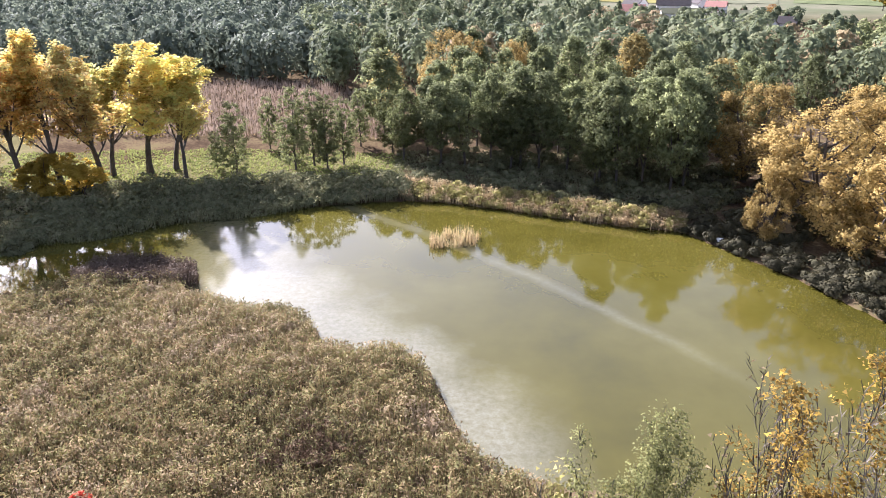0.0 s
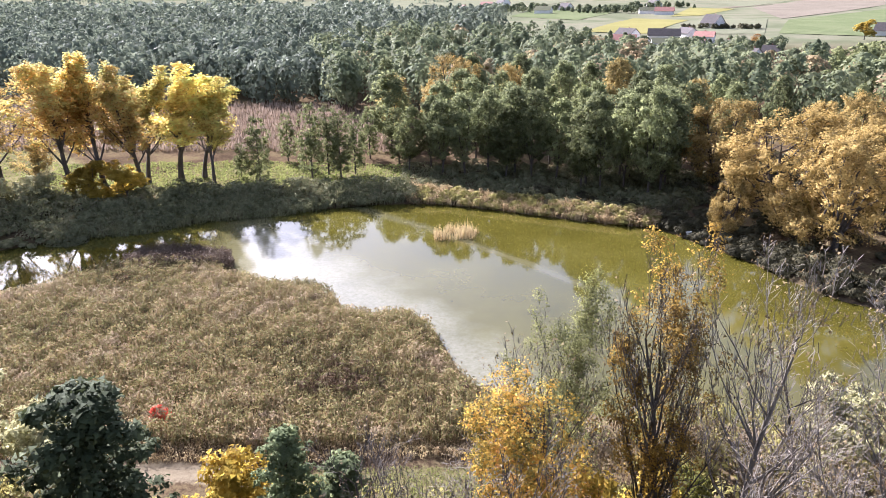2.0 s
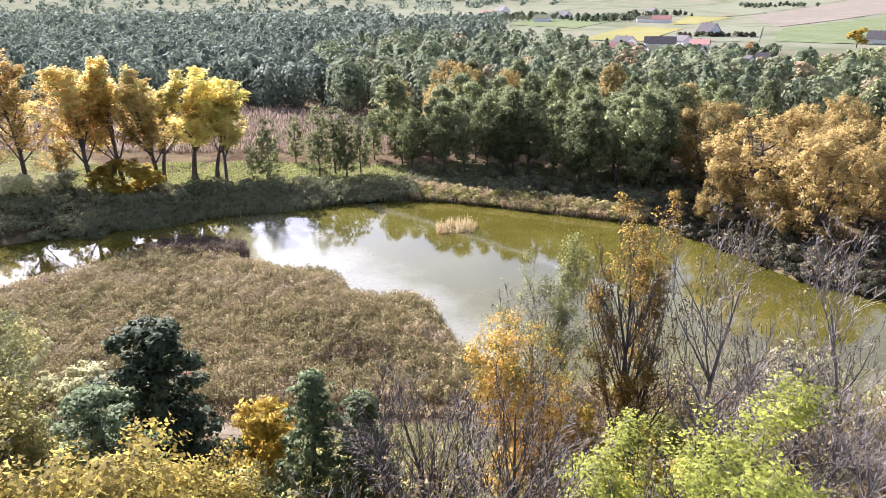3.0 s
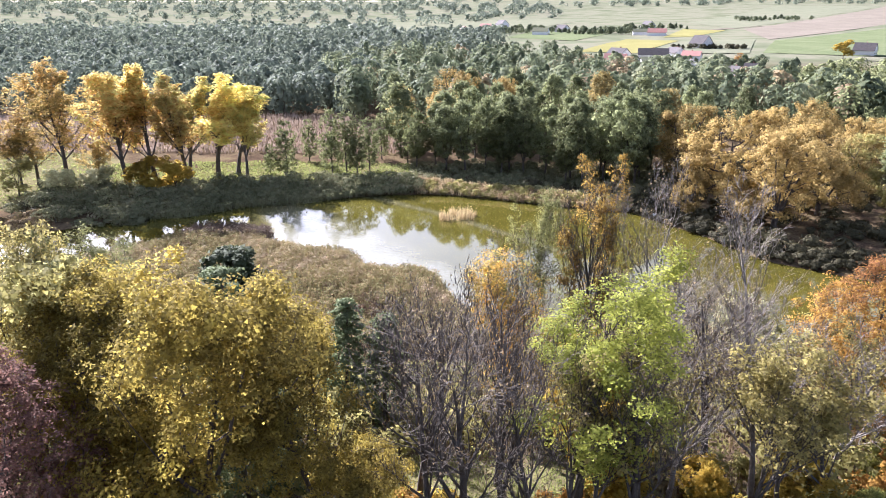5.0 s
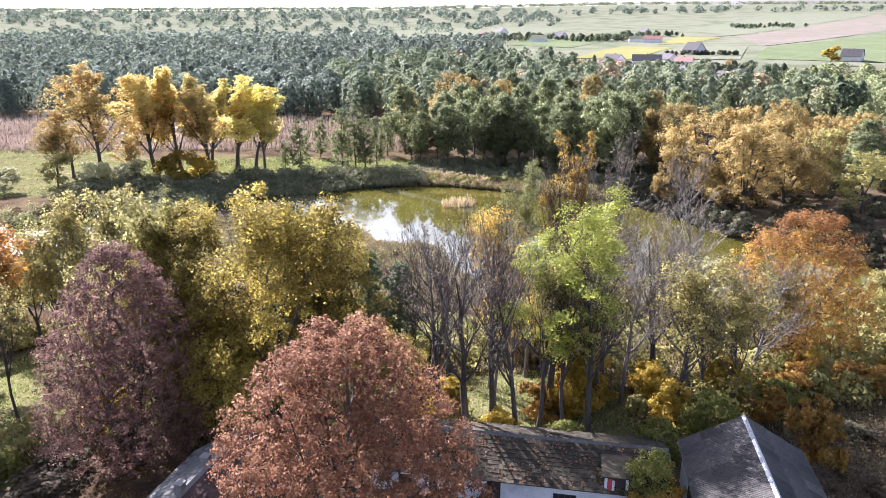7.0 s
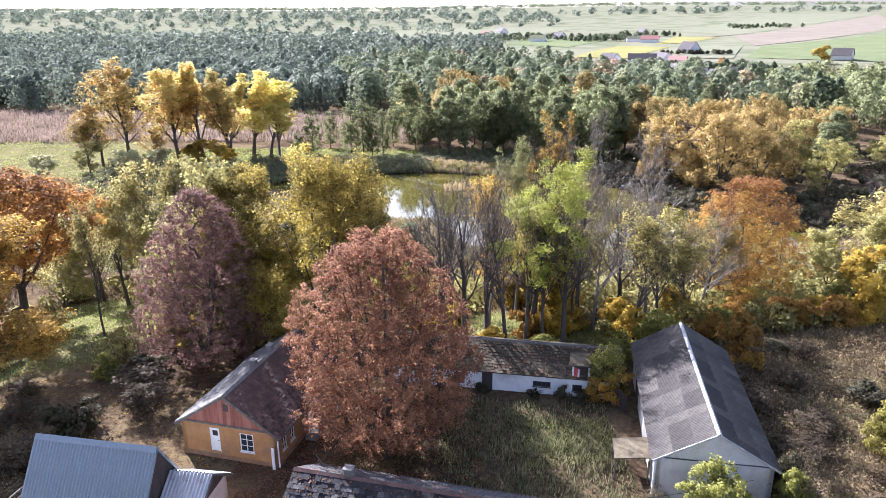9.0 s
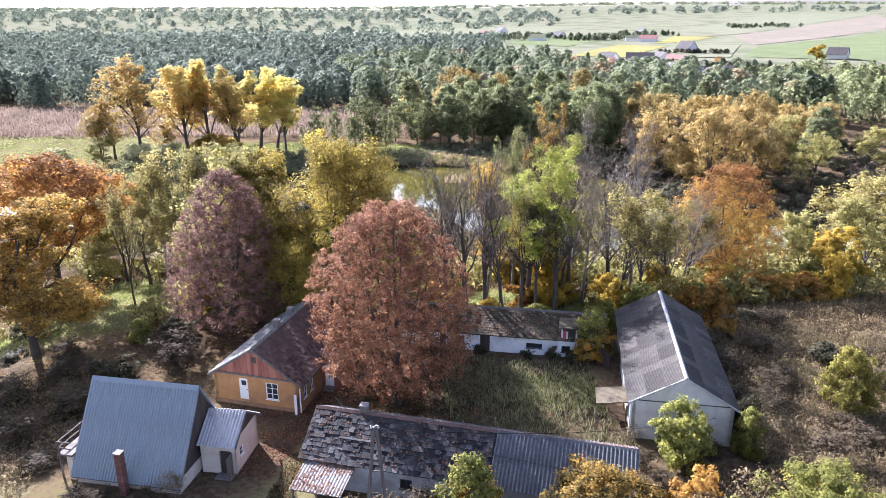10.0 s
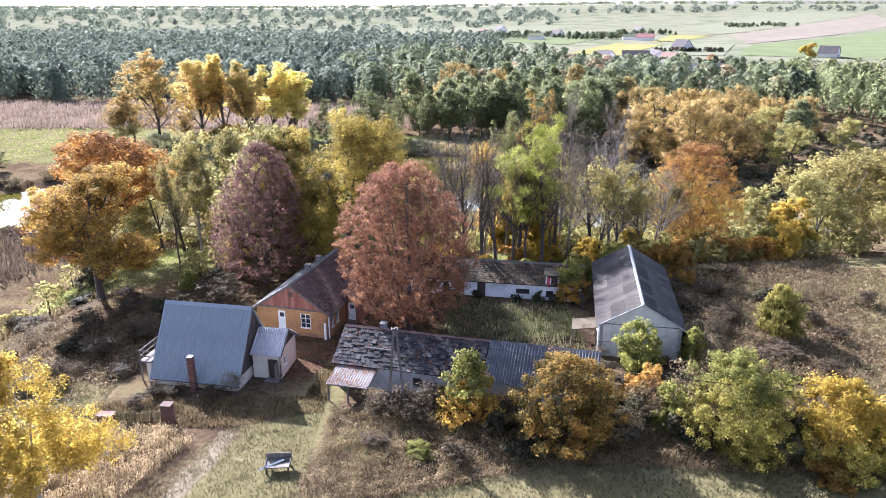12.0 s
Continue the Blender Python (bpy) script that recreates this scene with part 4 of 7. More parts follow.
def make_plant(kind, seed):
    form, h, w, ends_n, per, spread, size, leaf, bark, trunk_r, hang, shell = SPECIES[kind]
    rng = np.random.default_rng(seed)
    work = None
    if form == "vase":
        work, ends = ascending(rng, h, w, trunk_r)
        ends = ends[rng.permutation(len(ends))[:ends_n]]
    else:
        ends = profile_points(rng, form, h, w, ends_n) if form in PROFILES else whorl_points(rng, h, w, ends_n) if form == "whorls" else crown_points(rng, lobes_for(rng, form, h, w), ends_n, shell)
    if work is None and form != "whorls":
        ends = ends[ends[:, 2] > h * (0.03 if form in ("bush", "mound") else 0.1)]
        ends[:, :2] *= (w / 2 - spread * 0.6) / np.quantile(np.hypot(ends[:, 0], ends[:, 1]), 0.97)
        ends[:, 2] *= (h - spread * 0.6) / np.quantile(ends[:, 2], 0.985)
        ends[:, 2] = np.minimum(ends[:, 2], h * rng.uniform(0.93, 1.0, len(ends)))
    root = empty("bush" if form in ("bush", "mound") else "tree", Matrix(), *LABELS[kind])
    root.name = {"bush": "bush", "shrub": "shrub"}.get(LABELS[kind][1], "tree")
    bole = 0.0 if form in ("bush", "mound") else h * (0.12 if form in ("whorls", "egg", "spire", "ball") else 0.24)
    stems, fork = {"bush": (6, 0.0), "mound": (7, 0.0), "dome": (5, 0.12), "flame": (3, 0.16), "broad": (4, 0.22), "spire": (3, 0.05), "ball": (6, 0.06), "round": (4, 0.3)}.get(form, (1, 0.0))
    for name, (v, f) in zip(("trunk", "branchwork"), work or limbs(rng, ends, h, trunk_r, bole, w, stems, fork, 0.02)):
        if name == "trunk":
            v = np.where(v[:, 2:] < 0.02, v * np.array([1.35, 1.35, 1]) - np.array([0, 0, 0.5]), v)
        ob = mesh_part(name, flat_mesh(name, v, f), bark, root)
        if name == "branchwork":
            ob["kind"] = "stuff"
    if per:
        fine = FINE.get(kind, 1.25)
        per, size = int(per * 1.85 * fine), size * 0.93 / fine ** 0.5
        d = rng.normal(size=(len(ends) * per, 3))
        d *= rng.uniform(0, 1, (len(d), 1)) ** 0.45 / np.linalg.norm(d, axis=1, keepdims=True)
        c = np.repeat(ends, per, 0) + d * spread * np.repeat(rng.uniform(0.7, 1.35, (len(ends), 1)), per, 0) * np.array([1, 1, 0.7 + 0.7 * max(hang, 0)])
        mid = np.repeat(ends, per, 0)
        face = d * 0.7 + (mid - np.array([0, 0, h * 0.45])) / np.array([w / 2, w / 2, h / 2]) * 0.8 + np.array([0, 0, 0.35])
        keep = c[:, 2] > 0.25
        c, face, d = c[keep], face[keep], d[keep]
        tops = UPPER.get(kind)
        high = np.zeros(len(c), bool) if not tops else c[:, 2] / h + 0.16 * np.sin(c[:, 0] * 0.9 + 2) + 0.12 * np.sin(c[:, 1] * 1.1 + c[:, 2] * 0.6) + rng.normal(0, 0.07, len(c)) > tops[1]
        for pick, name, mat in ((~high, "crown", leaf), (high, "upper_crown", tops[0] if tops else leaf)):
            if pick.any():
                v, f = leaf_cards(rng, c[pick], size, 0.3, hang, facing=face[pick], slim=0.7)
                v, n = rounded(v, face[pick] * 0.7 + d[pick] * 0.9, 0.3 if kind in FAR_KINDS else 0.55)
                tagged(mesh_part(name, flat_mesh(name, v, f, n), LEAF[mat], root), kind="stuff")
    return root


COUNTS = {}


def plant(kind, x, y, height=None, width=None, label="", group="", turn=None, sink=0.1, z=None):
    """One plant of the kind, standing on the ground at x, y."""
    n = COUNTS[kind] = COUNTS.get(kind, -1) + 1
    v = n % VARIANTS.get(kind, 1)
    rng = random.Random(kind + str(n))
    h0, w0 = SPECIES[kind][1], SPECIES[kind][2]
    sz, sx = (height or h0) / h0, (width or w0 * (height or h0) / h0) / w0
    m = pose(x, y, (ground_z(x, y) if z is None else z) - sink, rng.uniform(-3, 3), rng.uniform(-3, 3), rng.uniform(0, 360) if turn is None else turn) @ Matrix.Diagonal((sx, sx * rng.uniform(0.92, 1.08), sz, 1))
    if (kind, v) not in PROTOTYPES:
        ob = PROTOTYPES[kind, v] = make_plant(kind, sum(map(ord, kind)) + 31 * v)
        ob.matrix_basis = m
    else:
        src = PROTOTYPES[kind, v]
        keep = src.matrix_basis.copy()
        src.matrix_basis = Matrix()
        ob = copy_thing(src, m)
        src.matrix_basis = keep
    return tagged(ob, label, group=group)


# --- tall trees between the pond and the farm, and round the farm
BELT = [
    ("plum", -25.4, -9.4, 18.2, 13.0), ("beech", -6.3, -24.6, 18.6, 14.5), ("birch", -14.8, -6.0, 21.8, 15.0), ("lime_ash", 7.8, -0.8, 20.5, 13.0),
    ("maple", 36.6, 14.0, 18.0, 15.0), ("maple_red", -53.0, 6.5, 22.5, 20.0), ("oak", -44.0, -14.5, 15.8, 15.0),
    ("bare_grey", 26.5, 15.5, 24.0, 12.5), ("bare_grey", 16.3, 17.0, 26.6, 11.5), ("russet", 11.4, 18.3, 26.0, 9.5), ("bare", 13.0, 17.0, 24.0, 9.0), ("bare", 6.0, 19.0, 20.0, 8.0), ("white_ash", 6.3, 21.5, 22.8, 9.0),
    ("golden_tall", 5.8, 15.8, 18.0, 10.0), ("bush_gold", 8.5, 17.0, 12.0, 7.0), ("golden", 8.8, 1.0, 15.0, 7.0), ("spruce", -18.4, 13.7, 20.0, 13.0), ("pine_tall", -14.8, 0.8, 20.0, 10.0), ("spruce", -16.0, 12.0, 14.0, 8.0), ("pine", -10.9, 21.2, 13.6, 7.0),
    ("bare", 4.4, -5.2, 18.0, 8.0), ("bare", 6.4, -4.4, 17.0, 7.0), ("bare", -1.8, -4.6, 18.5, 8.0), ("bare", 0.2, -4.8, 19.5, 10.5), ("bare", 2.3, -4.6, 18.0, 9.0), ("bare", 10.4, -5.0, 17.5, 10.0), ("bare", -3.0, 1.0, 20.0, 9.0), ("bare", 3.0, 6.0, 18.0, 8.0), ("bare", 13.5, 4.0, 20.0, 9.0),
    ("bare_grey", 21.0, 2.0, 17.0, 11.0), ("thin_gold", 18.0, -4.0, 15.0, 9.0), ("thin_gold", 25.0, 0.0, 13.0, 9.0), ("bare_grey", 15.0, 2.0, 16.0, 9.0),
    ("birch_pale", -26.0, 6.0, 16.0, 12.0), ("olive_tree", -31.0, 13.0, 17.0, 11.0), ("birch_pale", -39.0, 27.0, 16.0, 13.0), ("shrub_pale", -46.0, 40.0, 7.5, 8.0),
    ("shrub_pale", -34.0, 34.0, 8.0, 8.0), ("thin_gold", -38.5, -3.0, 15.5, 6.5), ("birch", -21.5, -2.0, 19.0, 13.0), ("birch", -9.0, -4.0, 16.0, 11.0), ("olive_tree", -28.0, 0.5, 20.5, 13.0), ("white_ash", -32.5, 16.5, 20.5, 12.0), ("white_ash", -40.5, 18.0, 20.0, 12.0), ("white_ash", -47.0, 21.0, 18.0, 12.0), ("olive_tree", -52.0, 24.0, 14.0, 11.0), ("olive_tree", -29.0, 9.0, 17.0, 10.0), ("birch_pale", -47.0, 32.0, 15.0, 14.0), ("birch_pale", -34.5, 15.0, 20.5, 11.0), ("birch_pale", -43.0, 18.0, 20.0, 12.0), ("birch_pale", -59.0, 28.0, 13.0, 13.0), ("shrub_pale", -54.0, 36.0, 7.0, 9.0), ("golden", -24.0, 14.0, 8.0, 8.0),
    ("birch_pale", 63.0, 22.0, 18.0, 19.0), ("olive_tree", 56.0, 12.0, 13.0, 11.0), ("birch_pale", 70.0, 14.0, 17.0, 15.0), ("golden", 50.0, 8.0, 9.0, 7.0),
    ("bare_grey", 14.0, 9.0, 18.0, 10.0), ("bare", 19.0, 6.0, 19.0, 10.0), ("bare_grey", 28.0, 5.0, 15.0, 10.0), ("bare", -1.0, 9.0, 17.0, 8.0), ("bare_grey", 7.0, 10.0, 16.0, 9.0), ("bare", -5.0, 16.0, 14.0, 8.0), ("bare_grey", 2.0, 20.0, 14.0, 9.0), ("bare_grey", 30.0, 18.0, 13.0, 10.0), ("bare_grey", 22.0, 26.0, 14.0, 10.0), ("bare", 28.0, 30.0, 16.0, 9.0),
    ("thin_gold", 8.5, -4.5, 15.0, 9.0), ("bare_grey", 3.0, 0.5, 15.0, 8.0), ("thin_gold", 12.5, 0.0, 17.0, 9.0), ("thin_gold", 30.0, 9.0, 13.0, 9.0), ("thin_gold", 21.5, -1.0, 14.0, 10.0), ("olive_tree", 48.0, 14.0, 11.0, 10.0), ("thin_gold", 40.0, 22.0, 12.0, 9.0), ("birch_pale", 74.0, 30.0, 18.0, 18.0),
    ("weeping_birch", -29.5, -54.5, 12.0, 12.5), ("golden", 7.0, 13.0, 10.0, 6.0), ("pine", -6.9, 19.9, 12.4, 7.5), ("bush_gold", -16.2, 27.0, 8.0, 7.5),
]
for kind, x, y, h, w in BELT:
    plant(kind, x, y, h, w, group="trees round the farm")

# --- behind the pond
for kind, x, y, h, w in [
    ("poplar", -75.5, 122.5, 27, 18), ("poplar", -68.0, 121, 28.0, 17), ("poplar", -62.0, 123.5, 26, 16), ("poplar_yellow", -58.5, 136, 25.5, 19), ("poplar_yellow", -54.0, 138, 22, 15), ("poplar_yellow", -65, 134, 24, 16), ("poplar_dull", -89.5, 122, 29, 22), ("poplar_dull", -100, 128, 18, 14), ("poplar_dull", -103, 126, 13, 11), ("poplar_dull", -82, 122, 12, 9),
    ("poplar_yellow", -50, 132, 21, 12), ("shrub_pale", -86, 112, 8, 9), ("shrub_pale", -80, 116, 7, 8), ("olive_tree", -98, 116, 9, 9), ("shrub_pale", -108, 112, 6, 8), ("alder_young", -124, 92, 9, 9),
    ("golden", -68.5, 116, 9.5, 9), ("golden", -62.5, 117.5, 9.0, 9),
    ("willow", 57.6, 130, 18.5, 18), ("willow", 58.9, 103.6, 20.5, 23), ("willow", 98, 150, 17, 17), ("willow", 104, 134, 15, 14), ("willow", 78, 118, 18, 18), ("willow", 49.5, 101, 10, 8), ("willow", 63, 91, 19, 19), ("willow", 76, 100, 18, 18), ("olive_tree", 88, 90, 14, 13), ("alder", 96, 104, 15, 10), ("alder", 104, 118, 16, 10), ("olive_tree", 112, 108, 12, 12), ("bare_grey", 92, 80, 9, 8),
    ("willow", 2, 184, 22, 18), ("willow", 17, 181, 20, 10), ("willow", 83, 135, 17, 15), ("willow", 118, 146, 14, 15), ("olive_tree", 90, 112, 15, 12), ("bare", 80, 108, 15, 9),
]:
    plant(kind, x, y, h, w, group={"willow": "willows on the shore"}.get(kind, "poplars behind the pond" if "poplar" in kind else "trees behind the pond"))
for x, y, h in [(-40.6, 134, 15), (-46, 139, 8), (-38.5, 154, 12), (-29.8, 138, 16.5), (-26.5, 141, 16), (-23.5, 139, 15.2), (-20.5, 142, 14), (-18.5, 156, 13), (-11, 150, 14)]:
    plant("alder_young", x, y, h, h * 0.46, group="young alders on the meadow")
rng = random.Random(5)
for i, (x, y, h) in enumerate([(-19, 212, 18), (-8.8, 144, 16), (-4, 146, 16.5), (-0.5, 142, 17.5), (5.4, 141, 19), (9.4, 143.5, 18), (13.4, 139, 17), (16.6, 142, 19), (20, 138, 20), (25.5, 136, 17.5), (27.7, 127.5, 17.5), (31, 132, 19.5),
                               (33, 125, 21.5), (37, 128, 21), (40.6, 122.5, 21.5), (44.5, 126, 22), (47.5, 131, 23), (53, 138, 22), (30, 141, 20), (39, 137, 21), (-14, 160, 22), (0, 156, 19), (8, 155, 20), (16, 154, 20), (25, 150, 20), (35, 149, 20), (46, 144, 21),
                               (-12, 170, 20), (4, 170, 20), (14, 172, 20), (24, 170, 21), (36, 166, 21), (48, 160, 21), (60, 156, 20), (70, 156, 19), (8, 192, 21), (22, 190, 21), (34, 186, 21), (48, 182, 21), (60, 176, 20), (74, 172, 19), (88, 170, 18)]):
    kind = "alder_pale" if i in (1, 6, 10, 18, 24, 31) else "alder_ochre" if i in (27, 33, 38) else "alder"
    plant(kind, x + rng.uniform(-1, 1), y + rng.uniform(-1, 1), h * rng.uniform(0.94, 1.06), h * rng.uniform(0.42, 0.54), group="alders behind the pond")


# --- woods: many trees in one mesh
def woods(name, spots, leaf, label, leaves=70, size=1.1, seed=3, tall=(14, 20), wide=0.45, conical=0.5, low=0.2):
    rng = np.random.default_rng(seed)
    leaves, size = int(leaves * 2.2), size * 0.72
    n = len(spots)
    h = rng.uniform(*tall, n)
    w = h * wide * rng.uniform(0.8, 1.25, n)
    base = relief(spots[:, 0], spots[:, 1])
    u = rng.uniform(0, 1, (n, leaves)) ** 0.75
    reach = np.where(rng.uniform(size=(n, 1)) < conical, (1 - u) ** 0.75 + 0.08, np.sqrt(np.clip(1 - (2 * u - 1) ** 2, 0, 1)) + 0.05)
    a = rng.uniform(0, 2 * np.pi, (n, leaves))
    q = reach * w[:, None] / 2 * rng.uniform(0.45, 1.08, (n, leaves)) * (1 + 0.25 * np.sin(3 * a + rng.uniform(0, 6, (n, 1)) + 7 * u))
    c = np.stack([spots[:, :1] + np.cos(a) * q, spots[:, 1:] + np.sin(a) * q, base[:, None] + h[:, None] * (low + (1 - low) * u)], 2).reshape(-1, 3)
    face = np.stack([np.cos(a), np.sin(a), 1.5 * u - 0.35], 2).reshape(-1, 3)
    v, f = leaf_cards(rng, c, size, 0.35, 0.1, 0.7, face, 0.35)
    v, normals = rounded(v, face, 0.15)
    t = 0.16
    k = np.array([[-t, 0, 0], [t, 0, 0], [t * 0.3, 0, 1], [-t * 0.3, 0, 1], [0, -t, 0], [0, t, 0], [0, t * 0.3, 1], [0, -t * 0.3, 1]])
    tv = k[None] * np.stack([np.ones(n), np.ones(n), h * 0.8], 1)[:, None] + np.column_stack([spots, base - 0.3])[:, None]
    tf = (np.array([[0, 1, 2, 3], [4, 5, 6, 7]])[None] + (np.arange(n) * 8)[:, None, None]).reshape(-1, 4)
    root = empty(name, Matrix(), label, "woods", kind="stuff")
    tagged(mesh_part("trees", flat_mesh("trees", v, f, normals), LEAF[leaf], root), kind="stuff")
    tagged(mesh_part("trunks", flat_mesh("trunks", tv.reshape(-1, 3), tf), BARK, root), kind="stuff")


def scatter(poly, n, seed, avoid=(), clump=0.0):
    rng = np.random.default_rng(seed)
    p = np.array(poly, float)
    lo, hi = p.min(0), p.max(0)
    c = rng.uniform(lo, hi, (int(n * (9 if clump else 4)) + 50, 2))
    if clump:
        w = np.sin(c[:, 0] * 0.7 + 3 * np.sin(c[:, 1] * 0.31)) * np.sin(c[:, 1] * 0.9 + 3 * np.sin(c[:, 0] * 0.23)) + 0.5 * np.sin(c[:, 0] * 2.1 + c[:, 1] * 1.3)
        c = c[w > rng.uniform(-1.5, 1.0, len(c)) * clump - 0.2]
    c = c[inside_and_distance(c[:, 0], c[:, 1], poly)[0]]
    for a in avoid:
        c = c[~inside_and_distance(c[:, 0], c[:, 1], a)[0]]
    return c[:n]


# the distant stands get their haze from the greyed far_ leaf colours
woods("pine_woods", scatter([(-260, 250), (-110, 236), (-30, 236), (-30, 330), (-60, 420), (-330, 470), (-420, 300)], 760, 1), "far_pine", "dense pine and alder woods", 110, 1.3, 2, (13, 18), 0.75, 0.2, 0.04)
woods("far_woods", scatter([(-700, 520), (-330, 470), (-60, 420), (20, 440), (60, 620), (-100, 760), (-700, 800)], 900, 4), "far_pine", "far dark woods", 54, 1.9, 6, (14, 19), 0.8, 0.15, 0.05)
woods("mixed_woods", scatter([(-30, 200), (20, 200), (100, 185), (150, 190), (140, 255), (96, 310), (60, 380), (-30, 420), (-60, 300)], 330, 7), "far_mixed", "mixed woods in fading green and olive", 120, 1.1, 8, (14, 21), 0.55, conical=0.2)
woods("ochre_woods", scatter([(-30, 205), (20, 205), (100, 190), (150, 195), (140, 255), (96, 310), (60, 370), (-30, 410), (-60, 300)], 46, 97), "far_ochre", "scattered ochre and tan trees in the mixed woods", 120, 1.1, 98, (13, 19), 0.6, conical=0.1)
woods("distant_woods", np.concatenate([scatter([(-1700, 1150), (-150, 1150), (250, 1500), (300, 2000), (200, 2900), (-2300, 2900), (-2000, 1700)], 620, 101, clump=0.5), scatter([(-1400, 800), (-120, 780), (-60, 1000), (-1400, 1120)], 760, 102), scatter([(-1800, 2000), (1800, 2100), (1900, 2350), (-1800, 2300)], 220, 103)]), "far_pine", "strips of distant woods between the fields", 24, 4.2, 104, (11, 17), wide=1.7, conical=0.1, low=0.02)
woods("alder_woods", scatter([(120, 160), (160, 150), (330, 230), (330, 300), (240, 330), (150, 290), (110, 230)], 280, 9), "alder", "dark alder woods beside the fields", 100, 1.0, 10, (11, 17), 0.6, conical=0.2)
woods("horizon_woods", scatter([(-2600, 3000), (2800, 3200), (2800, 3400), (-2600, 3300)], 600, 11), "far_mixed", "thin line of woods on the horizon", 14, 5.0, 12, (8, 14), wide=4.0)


GLADE = [(-58, -10), (-46, -13), (-37, -13.5), (-35, -4), (-33, 8), (-36, 24), (-58, 24)]
CLEARING = [(-6, -7), (13, -9), (17, 3), (10, 12), (-4, 12)]
STRIP = [(-52, 31.5), (-14, 31), (9, 29), (10, 39.5), (-52, 41)]
woods("undergrowth", scatter([(-60, -18), (-28, -10), (-8, -6), (16, -7), (28, -2), (50, 4), (66, 8), (70, 40), (40, 42), (8, 44), (-14, 30), (-60, 34)], 400, 61, [STRIP, CLEARING, GLADE]), "olive", "tangled undergrowth on the wooded slope", 90, 0.32, 62, (1.5, 4.5), 1.1, 0.0)
# the tree shadow on the willow bank is painted through dark leaves
woods("bank_thicket", scatter([(42, 107), (46, 98), (51, 89), (55, 79), (68, 69), (78, 60), (92, 54), (140, 100), (150, 160), (60, 150), (46, 122)], 420, 63), "shrub_dark", "thicket under the willows, coloured dark for their shade", 75, 0.42, 64, (0.8, 2.6), 1.5, 0.0)
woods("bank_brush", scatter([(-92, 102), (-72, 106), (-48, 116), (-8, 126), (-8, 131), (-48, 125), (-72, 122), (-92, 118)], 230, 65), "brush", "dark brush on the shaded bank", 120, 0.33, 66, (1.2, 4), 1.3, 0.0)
woods("alder_brush", scatter([(-10, 130), (10, 126), (26, 117), (44, 112), (54, 116), (60, 140), (0, 152)], 260, 67), "brush", "low brush in front of the alders", 90, 0.3, 68, (0.7, 2.0), 1.7, 0.0)


def along_shore(first, last, n, depth, seed):
    """Spots on the bank, from one corner of the pond's outline to another."""
    rng = np.random.default_rng(seed)
    p = np.array(POND[first:last + 1], float)
    seg = np.linalg.norm(np.diff(p, axis=0), axis=1)
    k = rng.choice(len(seg), n, p=seg / seg.sum())
    u = rng.uniform(0, 1, (n, 1))
    d = p[k + 1] - p[k]
    out = np.column_stack([-d[:, 1], d[:, 0]]) / np.linalg.norm(d, axis=1, keepdims=True)
    return p[k] * (1 - u) + p[k + 1] * u + out * rng.uniform(0.2, depth, (n, 1))


woods("shore_scrub", along_shore(11, 17, 260, 6.0, 71), "shrub_dark", "scrub overhanging the shore, with tree shade in its colour", 150, 0.24, 72, (0.5, 1.7), 1.7, 0.0)
woods("far_shore_scrub", along_shore(6, 11, 150, 5.0, 73), "olive", "olive scrub and sedge on the far shore", 80, 0.3, 74, (0.6, 1.8), 1.6, 0.0)
woods("shaded_shore_scrub", along_shore(0, 6, 240, 7.0, 75), "brush", "dark scrub on the shaded shore", 90, 0.32, 76, (0.8, 2.2), 1.7, 0.0)
woods("inlet_scrub", scatter([(-84, 95), (-64, 98), (-62, 106), (-84, 106)], 70, 69), "brush", "dark scrub above the inlet", 90, 0.32, 70, (0.8, 2.4), 1.7, 0.0)
woods("channel_scrub", np.concatenate([along_shore(42, 45, 120, 7.0, 77), along_shore(38, 42, 120, 6.0, 78)]), "weed", "brown scrub and sedge by the channel", 80, 0.32, 79, (0.6, 2.0), 1.6, 0.0)


# --- reeds and grasses
def mounds(x, y):
    """The uneven top of a stand of reeds or weeds, about -1 to 1."""
    return 0.45 * np.sin(x * 0.9 + 2 * np.sin(y * 0.6)) * np.sin(y * 0.8 + 2 * np.sin(x * 0.5)) + 0.55 * np.sin(x * 2.1 + 3 * np.sin(y * 1.3)) * np.sin(y * 1.9 + 2 * np.sin(x * 0.8)) + 0.3 * np.sin(x * 4.3 + 2 * np.sin(y * 3.1)) * np.sin(y * 4.7 + 2 * np.sin(x * 2.7))


